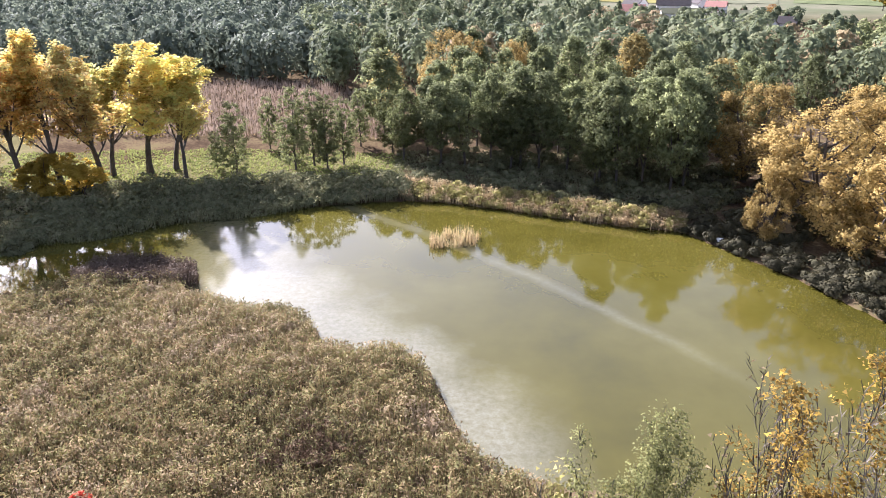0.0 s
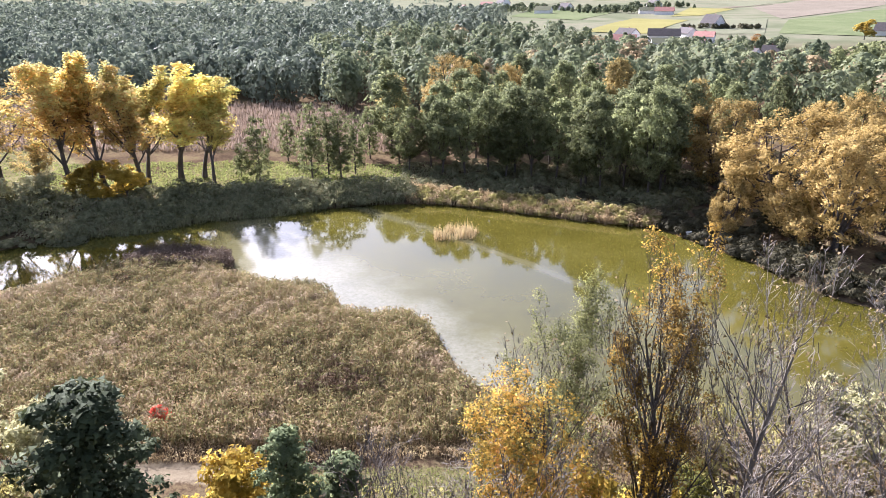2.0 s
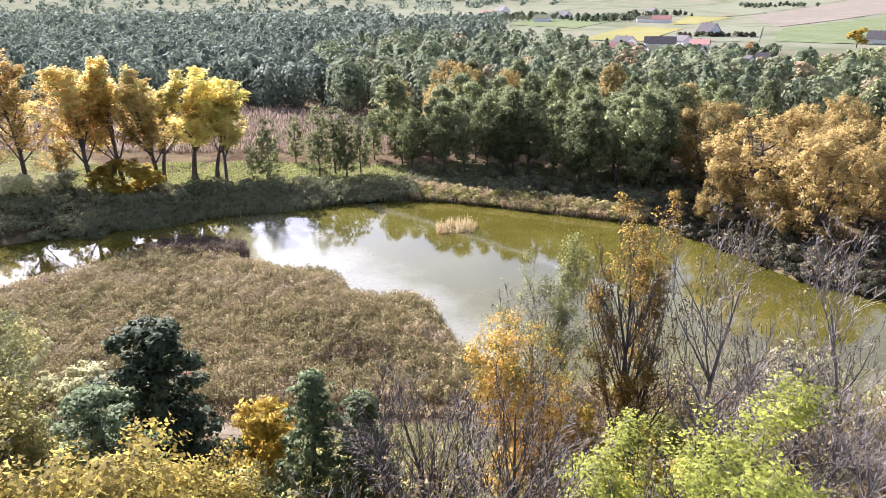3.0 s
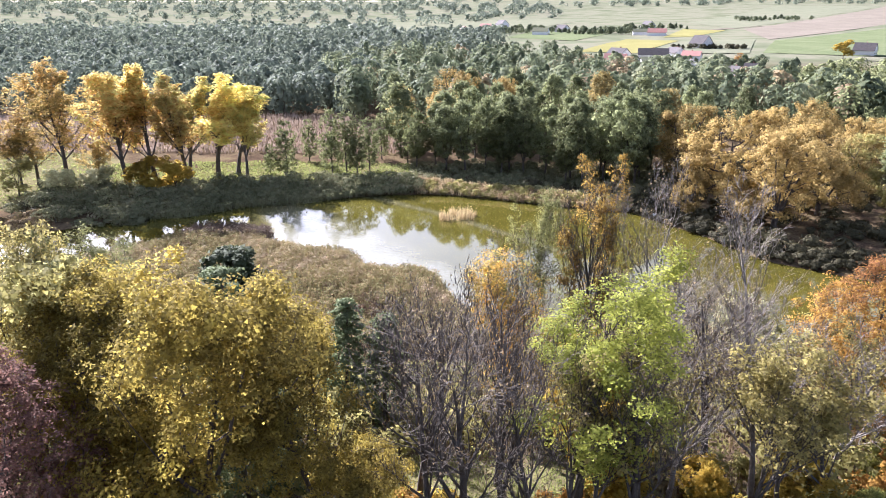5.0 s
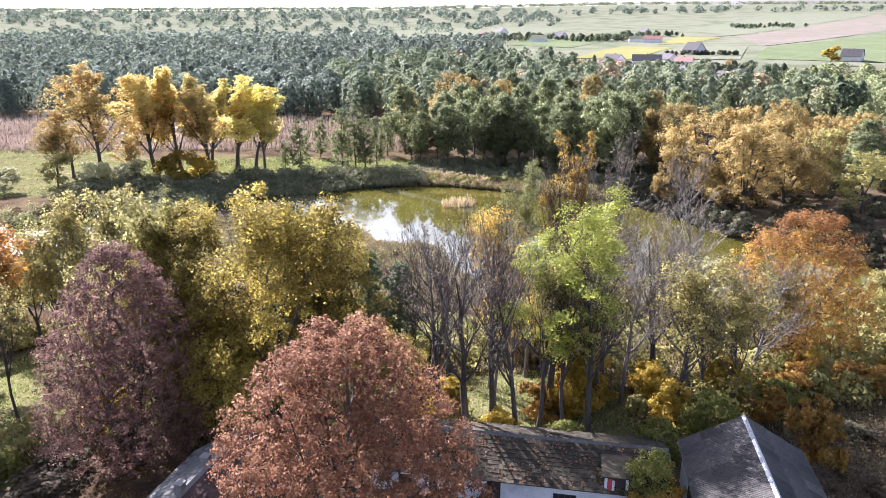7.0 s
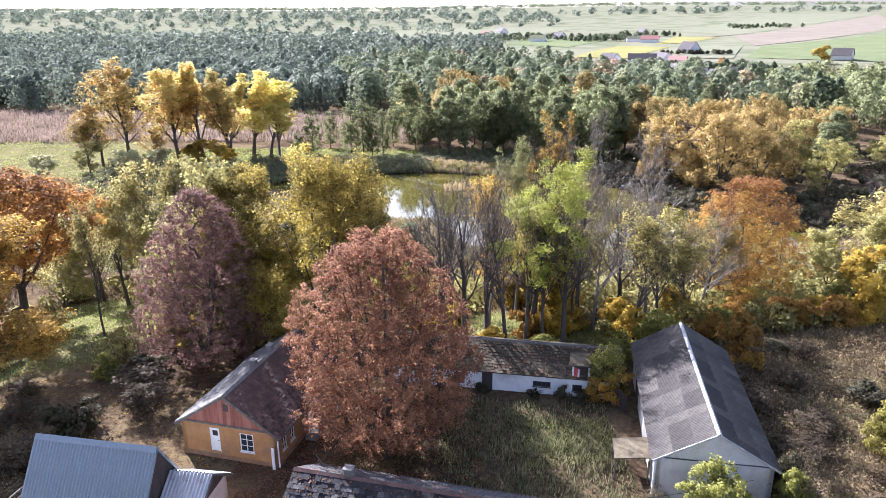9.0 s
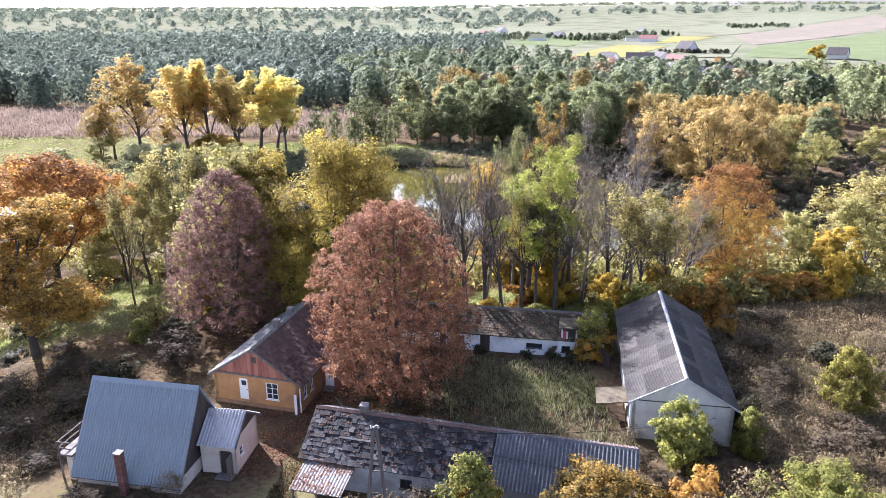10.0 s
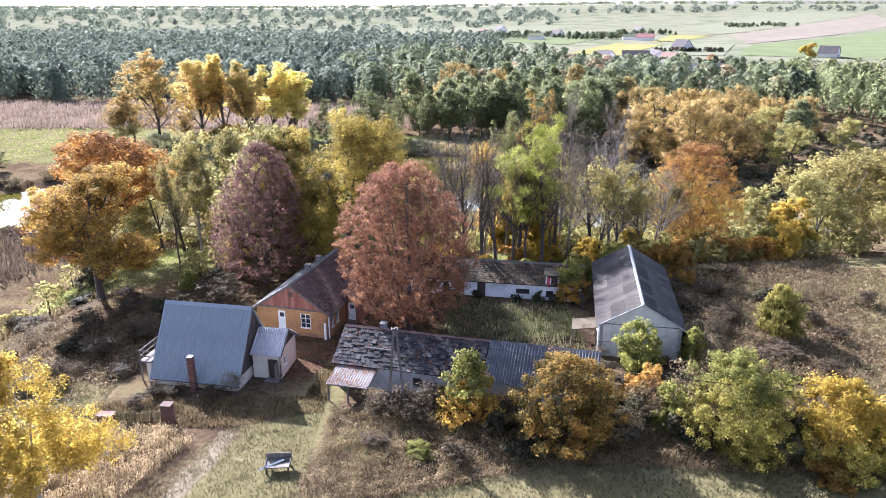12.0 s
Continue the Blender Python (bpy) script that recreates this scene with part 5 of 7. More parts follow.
def tufted(name, spots, leaf, label, height, width, seed, leaves, size, category="reeds", rough=0.3):
    """A dense stand: thin stems below, and small bent leaves and plumes that crowd on an uneven top."""
    rng = np.random.default_rng(seed)
    x, y = spots[:, 0], spots[:, 1]
    n = len(spots)
    top = height * (1 + rough * mounds(x, y))
    slope = np.column_stack([mounds(x + 0.1, y) - mounds(x - 0.1, y), mounds(x, y + 0.1) - mounds(x, y - 0.1)]) * height * rough / 0.2
    up = np.column_stack([-slope, np.full(n, 1.1)]) + rng.normal(size=(n, 3)) * 0.35
    p = np.column_stack([spots, relief(x, y) - 0.05])
    h = top * rng.uniform(0.75, 1.08, n)
    a, b = rng.uniform(0, 2 * np.pi, n), rng.uniform(0, 2 * np.pi, n)
    side = np.column_stack([np.cos(a), np.sin(a), np.zeros(n)]) * (width * rng.uniform(0.6, 1.4, n))[:, None]
    tip = np.column_stack([np.cos(b) * h * 0.22 * rng.uniform(0, 1, n), np.sin(b) * h * 0.22 * rng.uniform(0, 1, n), h])
    v = [np.stack([p - side * 0.5, p + tip * 0.5 + side * 0.6, p + tip], 1).reshape(-1, 3)]
    way = [up]
    for k in range(leaves):
        u = 1 - 0.45 * rng.uniform(0, 1, (n, 1)) ** 1.6
        c = p + tip * u + np.column_stack([rng.normal(0, 0.14, (n, 2)), np.zeros(n)])
        v.append(leaf_cards(rng, c, size, 0.1, 0.12, 0.42, up, 0.8)[0])
        way.append(up)
    v, normals = rounded(np.concatenate(v), np.concatenate(way))
    tagged(mesh_part(name, flat_mesh(name, v, np.arange(len(v)).reshape(-1, 3), normals), LEAF[leaf]), label, category, kind="stuff")


def blades(name, spots, leaf, label, height, width, seed, plume=0.0, lean=0.25, category="reeds", plume_size=0.19):
    rng = np.random.default_rng(seed)
    n = len(spots)
    z = relief(spots[:, 0], spots[:, 1]) - 0.05
    p = np.column_stack([spots, z])
    swell = np.sin(spots[:, 0] * 0.9 + 2 * np.sin(spots[:, 1] * 0.6)) * np.sin(spots[:, 1] * 0.8 + 2 * np.sin(spots[:, 0] * 0.5))
    h = height * rng.uniform(0.6, 1.2, n) * (1 + 0.25 * swell + 0.28 * np.sin(spots[:, 0] * 2.1 + 3 * np.sin(spots[:, 1] * 1.3)) * np.sin(spots[:, 1] * 1.9 + 2 * np.sin(spots[:, 0] * 0.8)))
    a = rng.uniform(0, 2 * np.pi, n)
    side = np.column_stack([np.cos(a), np.sin(a), np.zeros(n)]) * (width * rng.uniform(0.6, 1.4, n))[:, None]
    b = rng.uniform(0, 2 * np.pi, n)
    tip = np.column_stack([np.cos(b) * h * lean * rng.uniform(0, 1, n), np.sin(b) * h * lean * rng.uniform(0, 1, n), h])
    v = np.stack([p + tip * 0.1 - side * 0.5, p + tip * 0.35 + side * 0.8, p + tip], 1).reshape(-1, 3)
    f = np.arange(3 * n).reshape(n, 3)
    if plume:
        c = (p + tip)[rng.uniform(size=n) < plume]
        v2, f2 = leaf_cards(rng, c, plume_size, 0.0, 0.3, 0.5)
        v, f = np.concatenate([v, v2]), np.concatenate([f, f2 + len(v)])
    tagged(mesh_part(name, flat_mesh(name, v, f), LEAF[leaf]), label, category, kind="stuff")


REEDBED = [(4, 50), (1, 54.5), (-0.6, 60), (-2.6, 67), (-5.4, 69.6), (-9.2, 68.6), (-14.3, 70.4), (-16.6, 76.6), (-20, 79), (-24, 78.8), (-33, 83), (-36, 86), (-46, 85), (-53, 82), (-59, 75), (-75, 60), (-70, 42), (-44, 40), (-14, 39), (3, 40), (10, 45)]
tufted("reed_bed", scatter(REEDBED, 62000, 21), "reed", "dense bed of tan and green reeds with pale plumes", 2.0, 0.07, 22, 3, 0.17)
tufted("dark_reed_clump", scatter([(-52, 90), (-51, 95), (-44, 97), (-36, 94), (-33, 86), (-40, 83), (-50, 86)], 5200, 23), "reed_dark", "reed clump with its shade painted as dark brown", 2.4, 0.07, 24, 3, 0.17)
tufted("shore_reeds", scatter([(-8, 122.5), (2, 120.5), (12, 116.5), (21, 112.5), (30, 109), (39, 106.5), (41, 111), (30, 114), (20, 118), (10, 123), (0, 127), (-8, 130)], 6500, 25, clump=1.0), "straw", "straw-coloured reeds along the shore", 1.5, 0.08, 26, 2, 0.18, rough=0.5)
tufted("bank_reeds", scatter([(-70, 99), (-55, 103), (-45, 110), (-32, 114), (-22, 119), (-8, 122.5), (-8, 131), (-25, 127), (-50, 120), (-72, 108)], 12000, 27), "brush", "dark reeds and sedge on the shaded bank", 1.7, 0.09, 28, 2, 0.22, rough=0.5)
tufted("alder_floor", scatter([(-10, 124), (4, 122), (14, 118), (24, 113), (40, 109), (46, 112), (54, 122), (54, 146), (-10, 150)], 14000, 133), "brush", "low weeds and sedge under the alders", 0.8, 0.1, 134, 2, 0.22, "weeds", 0.5)
blades("reed_island", scatter([(-2, 100), (5, 101), (6, 105), (1, 107), (-2, 104)], 900, 29), "straw", "small tuft of dry reeds in the water", 2.4, 0.1, 30, 0.2)
blades("reed_meadow", scatter([(-180, 160), (-95, 165), (-8, 160), (-15, 205), (-40, 234), (-130, 236), (-260, 240)], 26000, 31), "reed_pink", "wide pinkish-brown reed meadow", 1.8, 0.3, 32, 0.5)
blades("left_reeds", scatter([(-84, 40), (-100, 34), (-118, 30), (-110, 0), (-74, 0), (-66, 20), (-70, 60), (-76, 66)], 7000, 33), "reed_dark", "reeds beside the channel, coloured dark as in shade", 2.0, 0.14, 34, 0.4)
tufted("path_grass", scatter([(-48, 37), (-14, 37), (4, 38), (6, 41), (-14, 40.5), (-46, 42)], 5000, 35), "straw", "tall straw-coloured grass beside the path", 0.9, 0.04, 36, 2, 0.12, "grass", 0.4)
BUILT = [[(-31, -29), (-14, -31), (-15, -38), (-31, -38)], [(-24, -24), (-14, -27), (-10, -14), (-20, -12)], [(-13, -31), (13, -37), (12, -43.5), (-13, -40)], [(12, -11), (25, -10), (21.5, -32), (12, -30)], [(-8, -6), (15, -10), (14, -16), (-8, -12)]]
tufted("rough_meadow", scatter([(22, -46), (48, -46), (62, -8), (46, 2), (27, -4), (22.5, -20)], 42000, 37), "weed", "rough withered weeds on the meadow", 0.55, 0.05, 38, 1, 0.15, "weeds", 0.6)
tufted("foreground_weeds", scatter([(-12.3, -38), (-12.3, -47), (-12.5, -53), (-4, -51.5), (1, -49.6), (6, -48.2), (18, -49), (34, -50.5), (44, -46), (24, -34), (13, -36), (10, -43), (-8, -40.5)], 26000, 39, BUILT, clump=1.0), "weed", "brown dead weeds in front of the sheds", 0.75, 0.03, 40, 3, 0.085, "weeds", 0.6)
tufted("tall_dry_grass", scatter([(-31, -43), (-25, -43.5), (-22.6, -45), (-26, -54), (-34, -57), (-38, -48), (-34, -43)], 7000, 41, clump=1.0), "straw", "tall tan grass by the gate post", 0.9, 0.03, 42, 3, 0.09, "grass", 0.5)
tufted("slope_weeds", scatter([(-64, -50), (-33, -38), (-32, -30), (-38, -20), (-58, -18), (-70, -30)], 16000, 43, BUILT, clump=1.0), "weed", "dry olive-brown grass on the slope", 0.5, 0.05, 44, 2, 0.13, "grass", 0.6)
# yard shade is in the blade colour; sunlit_grass paints the pool of sun
blades("yard_grass", scatter([(-12, -40), (13, -36), (14, -17), (-5, -15), (-16, -36)], 26000, 45, BUILT), "yard", "short farmyard grass, coloured dark for the shade in the yard", 0.26, 0.05, 46, lean=0.9, category="grass")
blades("lane_grass", scatter([(-13, -38), (-17, -37), (-20, -42), (-24, -50), (-27, -60), (-11, -60), (-13, -46)], 16000, 107, BUILT), "grass", "short sunlit grass on the lane", 0.22, 0.05, 108, lean=0.9, category="grass")
blades("sunlit_grass", scatter([(4, -26.5), (12, -25), (12, -19), (5, -19.5)], 3500, 109, BUILT, clump=1.0), "meadow", "brighter grass standing in for a sunlit patch of the yard", 0.25, 0.05, 110, lean=0.9, category="grass")
blades("yard_nettles", scatter([(-3, -31), (6, -33), (13, -34.5), (12.5, -17), (-2, -16)], 4200, 87, BUILT, clump=1.0), "brush", "withered nettles and tall weeds in the yard", 0.6, 0.08, 88, lean=0.6, category="weeds")
blades("house_verge", scatter([(-36, -40), (-31, -38.5), (-20, -38.2), (-15.5, -36), (-13.5, -33), (-12.5, -40), (-20, -43), (-31, -42.5), (-37, -44)], 9000, 105, BUILT, clump=1.0), "weed", "dry grass round the foot of the house", 0.4, 0.06, 106, lean=0.8, category="grass")
blades("verge_grass", scatter([(-11, -62), (60, -62), (50, -48), (34, -50), (18, -48.5), (6, -48), (-4, -51), (-11, -53)], 22000, 49), "grass", "short shaded grass in front of the bushes", 0.35, 0.07, 50, lean=0.8, category="grass")
blades("wood_floor", scatter([(-60, -20), (-26, -8), (-8, -6), (15, -8), (40, -6), (58, 4), (58, 38), (10, 44), (-60, 36)], 30000, 47, BUILT + [STRIP, CLEARING, GLADE], clump=1.0), "weed", "weeds and leaf litter under the trees", 0.7, 0.16, 48, lean=0.6, category="weeds")

blades("meadow_grass", scatter([(-88, 124), (-66, 126), (-40, 127), (-8, 134), (-8, 150), (-46, 154), (-92, 150)], 14000, 89), "meadow", "bright green meadow grass behind the pond", 0.4, 0.3, 90, lean=0.8, category="grass")
blades("field_grass", scatter([(-230, 104), (-140, 100), (-98, 106), (-92, 150), (-110, 166), (-230, 166)], 12000, 91), "meadow", "pale green grass field", 0.35, 0.45, 92, lean=0.8, category="grass")
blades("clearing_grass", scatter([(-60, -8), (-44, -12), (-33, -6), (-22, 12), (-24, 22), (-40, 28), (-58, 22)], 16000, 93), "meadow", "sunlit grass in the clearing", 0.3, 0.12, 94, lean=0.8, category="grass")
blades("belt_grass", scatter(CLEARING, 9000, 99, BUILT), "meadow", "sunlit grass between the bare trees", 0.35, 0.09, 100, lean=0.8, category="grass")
blades("path_verge", scatter([(-20, 31.5), (8, 30), (9, 37), (-20, 36)], 7000, 95), "meadow", "mown grass beside the pond path", 0.25, 0.08, 96, lean=0.8, category="grass")

# --- bushes
plant("sumac", -28.5, 43.5, 2.4, 2.6)
for kind, x, y, h, w in [
    ("bush_green", 15.7, -33.7, 5.3, 5.2), ("bush_mixed", -0.5, -42.0, 6.6, 5.8), ("big_bush_mixed", 7.0, -44.4, 7.4, 10.4), ("big_bush_green", 20.4, -45.6, 8.4, 9.2), ("big_bush_gold", 27.4, -47.2, 7.0, 8.2), ("bush_orange", 14.3, -40.2, 4.4, 4.2),
    # shrub_dark here also darkens the ground in place of shade under the bushes
    ("bush_olive", 33.0, -25.6, 6.0, 5.2), ("shrub_bare", 24.2, -28.7, 3.8, 4.5), ("bush_green", 21.4, -32.3, 4.2, 2.8), ("shrub_plum", 26.5, -24.5, 1.6, 5.0), ("shrub_plum", 29.0, -21.0, 1.6, 5.0), ("shrub_plum", 28.0, -33.0, 2.6, 5.0), ("shrub_plum", 25.0, -17.5, 2.0, 4.5), ("shrub_plum", 31.5, -29.5, 1.4, 5.5), ("bush_orange", 27.0, -9.5, 5.0, 4.4), ("shrub_bare", 15.5, -43, 4.5, 5.0), ("shrub_bare", 11.5, -45.5, 4.0, 5.0), ("shrub_plum", -4.6, -42.8, 2.6, 3.6), ("shrub_plum", 2.8, -42.6, 2.8, 4.0), ("bush_green", 15.8, -43.6, 4.6, 3.2), ("shrub_dark", 12.4, -43.6, 3.2, 4.5), ("shrub_dark", 17.2, -45.4, 2.8, 4.5), ("shrub_dark", 24.2, -46.6, 4.2, 4.0), ("bush_orange", 25.6, -50.0, 1.6, 3.4), ("shrub_bare", 13.6, -42.4, 4.6, 4.0), ("shrub_dark", 1.8, -43.6, 2.4, 4.0), ("shrub_bare", 17.8, -43.0, 6.5, 5.5), ("big_bush_gold", 32.4, -48.4, 6.4, 7.6), ("bush_green", -4.6, -46.8, 1.3, 2.8), ("shrub_plum", -1.6, -47.6, 1.6, 3.2), ("shrub_plum", -8.0, -46.0, 1.4, 3.0), ("shrub_dark", 3.6, -47.0, 2.0, 4.0), ("shrub_bare", 26, -36, 3.0, 4.0), ("shrub_plum", 34, -34, 1.6, 3.4), ("shrub_plum", 38, -22, 1.8, 3.6), ("shrub_plum", 30, -14, 1.8, 4), ("shrub_bare", 42, -14, 2.4, 4), ("shrub_plum", 34, -8, 2, 4), ("shrub_plum", 25.5, -13, 2.0, 4), ("shrub_bare", 22.5, -32.5, 4.0, 4.5), ("shrub_plum", -6.4, -41.2, 2.8, 4.5), ("shrub_plum", -3.6, -40.6, 3.0, 4.0), ("shrub_bare", -8.6, -40.4, 2.6, 3.4), ("shrub_dark", -1.8, -41.0, 2.6, 3.6), ("shrub_dark", 21.5, -30.5, 4.2, 3.0),
    ("shrub_plum", 13.6, -36.8, 1.6, 2.6), ("shrub_plum", 13.2, -33.6, 1.4, 2.2), ("shrub_bare", 12.6, -30.6, 1.6, 2.4), ("shrub_plum", 18.6, -32.2, 1.2, 2.4), ("shrub_dark", 23.4, -27.5, 1.4, 2.2), ("shrub_dark", 24.0, -23.5, 1.2, 2.2), ("shrub_dark", 1.4, -14.7, 1.1, 1.8), ("shrub_dark", 6.1, -15.5, 0.9, 1.6), ("shrub_dark", 8.6, -15.9, 1.5, 1.7), ("shrub_dark", 10.6, -16.3, 1.2, 2.0), ("shrub_dark", -1.4, -14.2, 1.0, 2.0),
    ("bush_orange", 25.5, -4.0, 3.6, 4.5), ("bush_orange", 30, 1.5, 4, 5), ("bush_gold", 33, 3, 5, 5), ("bush_orange", 38, 2.5, 4, 6), ("bush_orange", 43, 2, 3.6, 5), ("bush_gold", 47, 4, 6, 5), ("bush_green", 20, -7, 4.5, 6),
    ("bush_green", 8, -8, 2.6, 4), ("bush_gold", 3, -6, 2.6, 4), ("bush_gold", -1, -2, 4, 4), ("bush_gold", 10, -1, 6, 5), ("bush_green", 15, -9, 3.4, 4), ("bush_gold", 12, 6, 8, 6), ("bush_gold", -30, -4, 5, 4.5), ("bush_green", -34.2, -11.5, 2.6, 3.5),
    ("shrub_dark", -31, -11, 2.4, 5), ("shrub_plum", -30, -14, 2.4, 6), ("shrub_plum", -38, -20, 2.2, 5), ("shrub_plum", -28, -18, 3, 5), ("shrub_dark", -48, -8, 4, 6), ("shrub_plum", -34, -26, 2.4, 5), ("shrub_plum", -37, -30, 2, 4.5), ("shrub_dark", -33, -21, 3, 5), ("shrub_plum", -41, -24, 2.2, 5), ("shrub_bare", -46, -26, 2.4, 5), ("shrub_plum", -31.5, -30, 1.8, 3.5), ("bush_green", -50, -30, 2.2, 4), ("bush_green", -44, -38, 1.6, 4), ("shrub_bare", -52, -38, 2, 4), ("bush_gold", -48, -44, 2.5, 4), ("shrub_plum", -28.4, -37.9, 1.3, 2.6), ("shrub_plum", -26.6, -37.7, 1.1, 2.4), ("shrub_plum", -23.4, -38.3, 1.4, 2.6), ("shrub_plum", -29.5, -39.5, 1.2, 2.4), ("shrub_plum", -22.5, -38.2, 1.0, 2.0), ("shrub_bare", -21.6, -37.6, 2.6, 2.4), ("bush_mixed", 12.4, -15.8, 5.4, 4.6),
    ("shrub_bare", 4, 33, 6, 7), ("shrub_bare", 12, 33, 8, 7), ("shrub_bare", 22, 36, 7, 8), ("bush_gold", 14, 24, 8, 6), ("shrub_pale", 34, 34, 9, 8), ("shrub_bare", 28, 24, 9, 9), ("shrub_pale", 42, 30, 7, 7), ("bush_green", 18, 28, 6, 6),
]:
    plant(kind, x, y, h, w, group="bushes round the farm")
rng = random.Random(31)
for i in range(12):
    x, y = rng.uniform(25, 62), rng.uniform(-40, 1)
    plant(rng.choice(["shrub_plum", "shrub_plum", "shrub_bare", "shrub_dark"]), x, y, rng.uniform(1.0, 2.4), rng.uniform(2.5, 5.0), label="low withered shrub on the rough meadow", group="shrubs on the meadow")
for i in range(22):
    x, y = rng.uniform(-58, -33), rng.uniform(-44, -14)
    plant(rng.choice(["shrub_plum", "shrub_dark", "shrub_plum", "shrub_bare"]), x, y, rng.uniform(0.9, 2.4), rng.uniform(2.5, 4.5), label="low tangled shrub on the slope beside the house", group="shrubs on the slope")
rng = random.Random(57)
for i in range(16):
    x = rng.uniform(-4, 46)
    plant(rng.choice(["bush_gold", "bush_gold", "bush_orange", "bush_green"]), x, -4.5 + max(0, x - 14) * 0.22 + rng.uniform(0, 8), rng.uniform(2.4, 5.0), rng.uniform(3.5, 5.5), label="low autumn bush at the foot of the tree belt", group="bushes under the trees")
rng = random.Random(12)
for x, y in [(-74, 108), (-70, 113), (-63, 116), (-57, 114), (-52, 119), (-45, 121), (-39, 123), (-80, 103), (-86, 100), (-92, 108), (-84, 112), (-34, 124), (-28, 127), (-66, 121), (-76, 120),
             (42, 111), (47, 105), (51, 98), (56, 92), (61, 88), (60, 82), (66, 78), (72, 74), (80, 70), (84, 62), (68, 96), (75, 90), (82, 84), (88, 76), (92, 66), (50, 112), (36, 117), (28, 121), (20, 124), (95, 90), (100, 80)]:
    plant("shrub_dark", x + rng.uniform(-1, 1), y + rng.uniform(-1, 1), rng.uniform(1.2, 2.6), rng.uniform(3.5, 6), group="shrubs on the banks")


# ---------------------------------------------------------------- far fields and village
def field(name, corners, material, label):
    bm = bmesh.new()
    p = np.array(corners, float)
    k = 14
    grid = [[bm.verts.new((*(q := (p[0] * (1 - i / k) + p[1] * i / k) * (1 - j / k) + (p[3] * (1 - i / k) + p[2] * i / k) * j / k), ground_z(q[0], q[1]) + 0.35)) for i in range(k + 1)] for j in range(k + 1)]
    for j in range(k):
        for i in range(k):
            bm.faces.new((grid[j][i], grid[j][i + 1], grid[j + 1][i + 1], grid[j + 1][i]))
    tagged(part(name, bm, material), label, "field", kind="structure")


F_GREEN = surface("winter_crop", [(0.085, 0.105, 0.05), (0.115, 0.13, 0.065), (0.145, 0.155, 0.085)], 0.95, 0.03, 0.4, 0.05, gloss=0.0)
F_YELLOW = surface("mustard_crop", [(0.15, 0.14, 0.055), (0.185, 0.168, 0.065), (0.22, 0.195, 0.08)], 0.95, 0.03, 0.4, 0.05, gloss=0.0)
F_STUBBLE = surface("stubble", [(0.125, 0.105, 0.08), (0.16, 0.136, 0.104), (0.19, 0.163, 0.126)], 0.95, 0.03, 0.4, 0.05, gloss=0.0)
F_PALE = surface("pale_grassland", [(0.115, 0.12, 0.075), (0.145, 0.146, 0.095), (0.175, 0.168, 0.115)], 0.95, 0.03, 0.4, 0.05, gloss=0.0)
F_DARK = surface("ploughed_soil", [(0.13, 0.11, 0.08), (0.18, 0.155, 0.115)], 0.95, 0.03, 0.4, 0.05, gloss=0.0)
field("field_1", [(103, 528), (147, 511), (226, 668), (183, 700)], F_YELLOW, "strip of yellow mustard field")
field("field_2", [(149, 511), (228, 508), (310, 694), (229, 670)], F_PALE, "pale grassland beside the village")
field("field_3", [(240, 512), (351, 470), (900, 1276), (320, 672)], F_GREEN, "green winter crop on a slope")
field("field_4", [(322, 690), (860, 1300), (1171, 1940), (409, 973)], F_STUBBLE, "pink-tan stubble field")
field("field_5", [(405, 990), (1160, 1945), (900, 1990), (414, 1222)], F_PALE, "pale far grassland")
field("field_6", [(231, 740), (269, 760), (369, 928), (328, 976)], F_YELLOW, "yellow-green crop strip")
field("field_7", [(312, 900), (365, 945), (480, 1064), (400, 1010)], F_DARK, "narrow strip of ploughed soil")
field("field_8", [(70, 766), (124, 671), (191, 826), (135, 997)], F_GREEN, "green crop among the far houses")
field("field_9", [(-200, 1020), (120, 1010), (300, 1500), (-300, 1500)], F_PALE, "wide far meadow")
field("field_10", [(-900, 820), (-180, 800), (-180, 920), (-1000, 950)], F_PALE, "pale far fields")
field("field_11", [(-1100, 980), (-260, 960), (-220, 1130), (-1200, 1150)], F_GREEN, "green far fields")
field("field_12", [(355, 462), (520, 470), (1000, 1100), (905, 1270)], F_PALE, "pale grassland on the slope")


# ---------------------------------------------------------------- building kit
def frame_of(origin, along, up):
    """A matrix whose x runs along, y up a slope, z out of it."""
    x = Vector(along).normalized()
    y = Vector(up)
    y = (y - x * y.dot(x)).normalized()
    z = x.cross(y)
    m = Matrix((x, y, z)).transposed().to_4x4()
    m.translation = origin
    return m


def wall(name, parent, m, length, outline_h, openings, material, thick=0.3, label=""):
    """A wall from x 0 to length in its own frame (y into the house), with holes (x0, x1, z0, z1)."""
    bm = bmesh.new()
    xs = sorted({0, length, *[o[0] for o in openings], *[o[1] for o in openings]})
    zs = sorted({0, outline_h, *[o[2] for o in openings], *[o[3] for o in openings]})
    for a, b in zip(xs, xs[1:]):
        run = None
        for c, d in zip(zs, zs[1:]):
            hole = any(o[0] < (a + b) / 2 < o[1] and o[2] < (c + d) / 2 < o[3] for o in openings)
            if hole:
                if run:
                    box(bm, a, b, 0, thick, run[0], run[1])
                run = None
            else:
                run = [run[0], d] if run else [c, d]
        if run:
            box(bm, a, b, 0, thick, run[0], run[1])
    bmesh.ops.remove_doubles(bm, verts=bm.verts, dist=0.0005)
    return part(name, bm, material, parent, label, m)


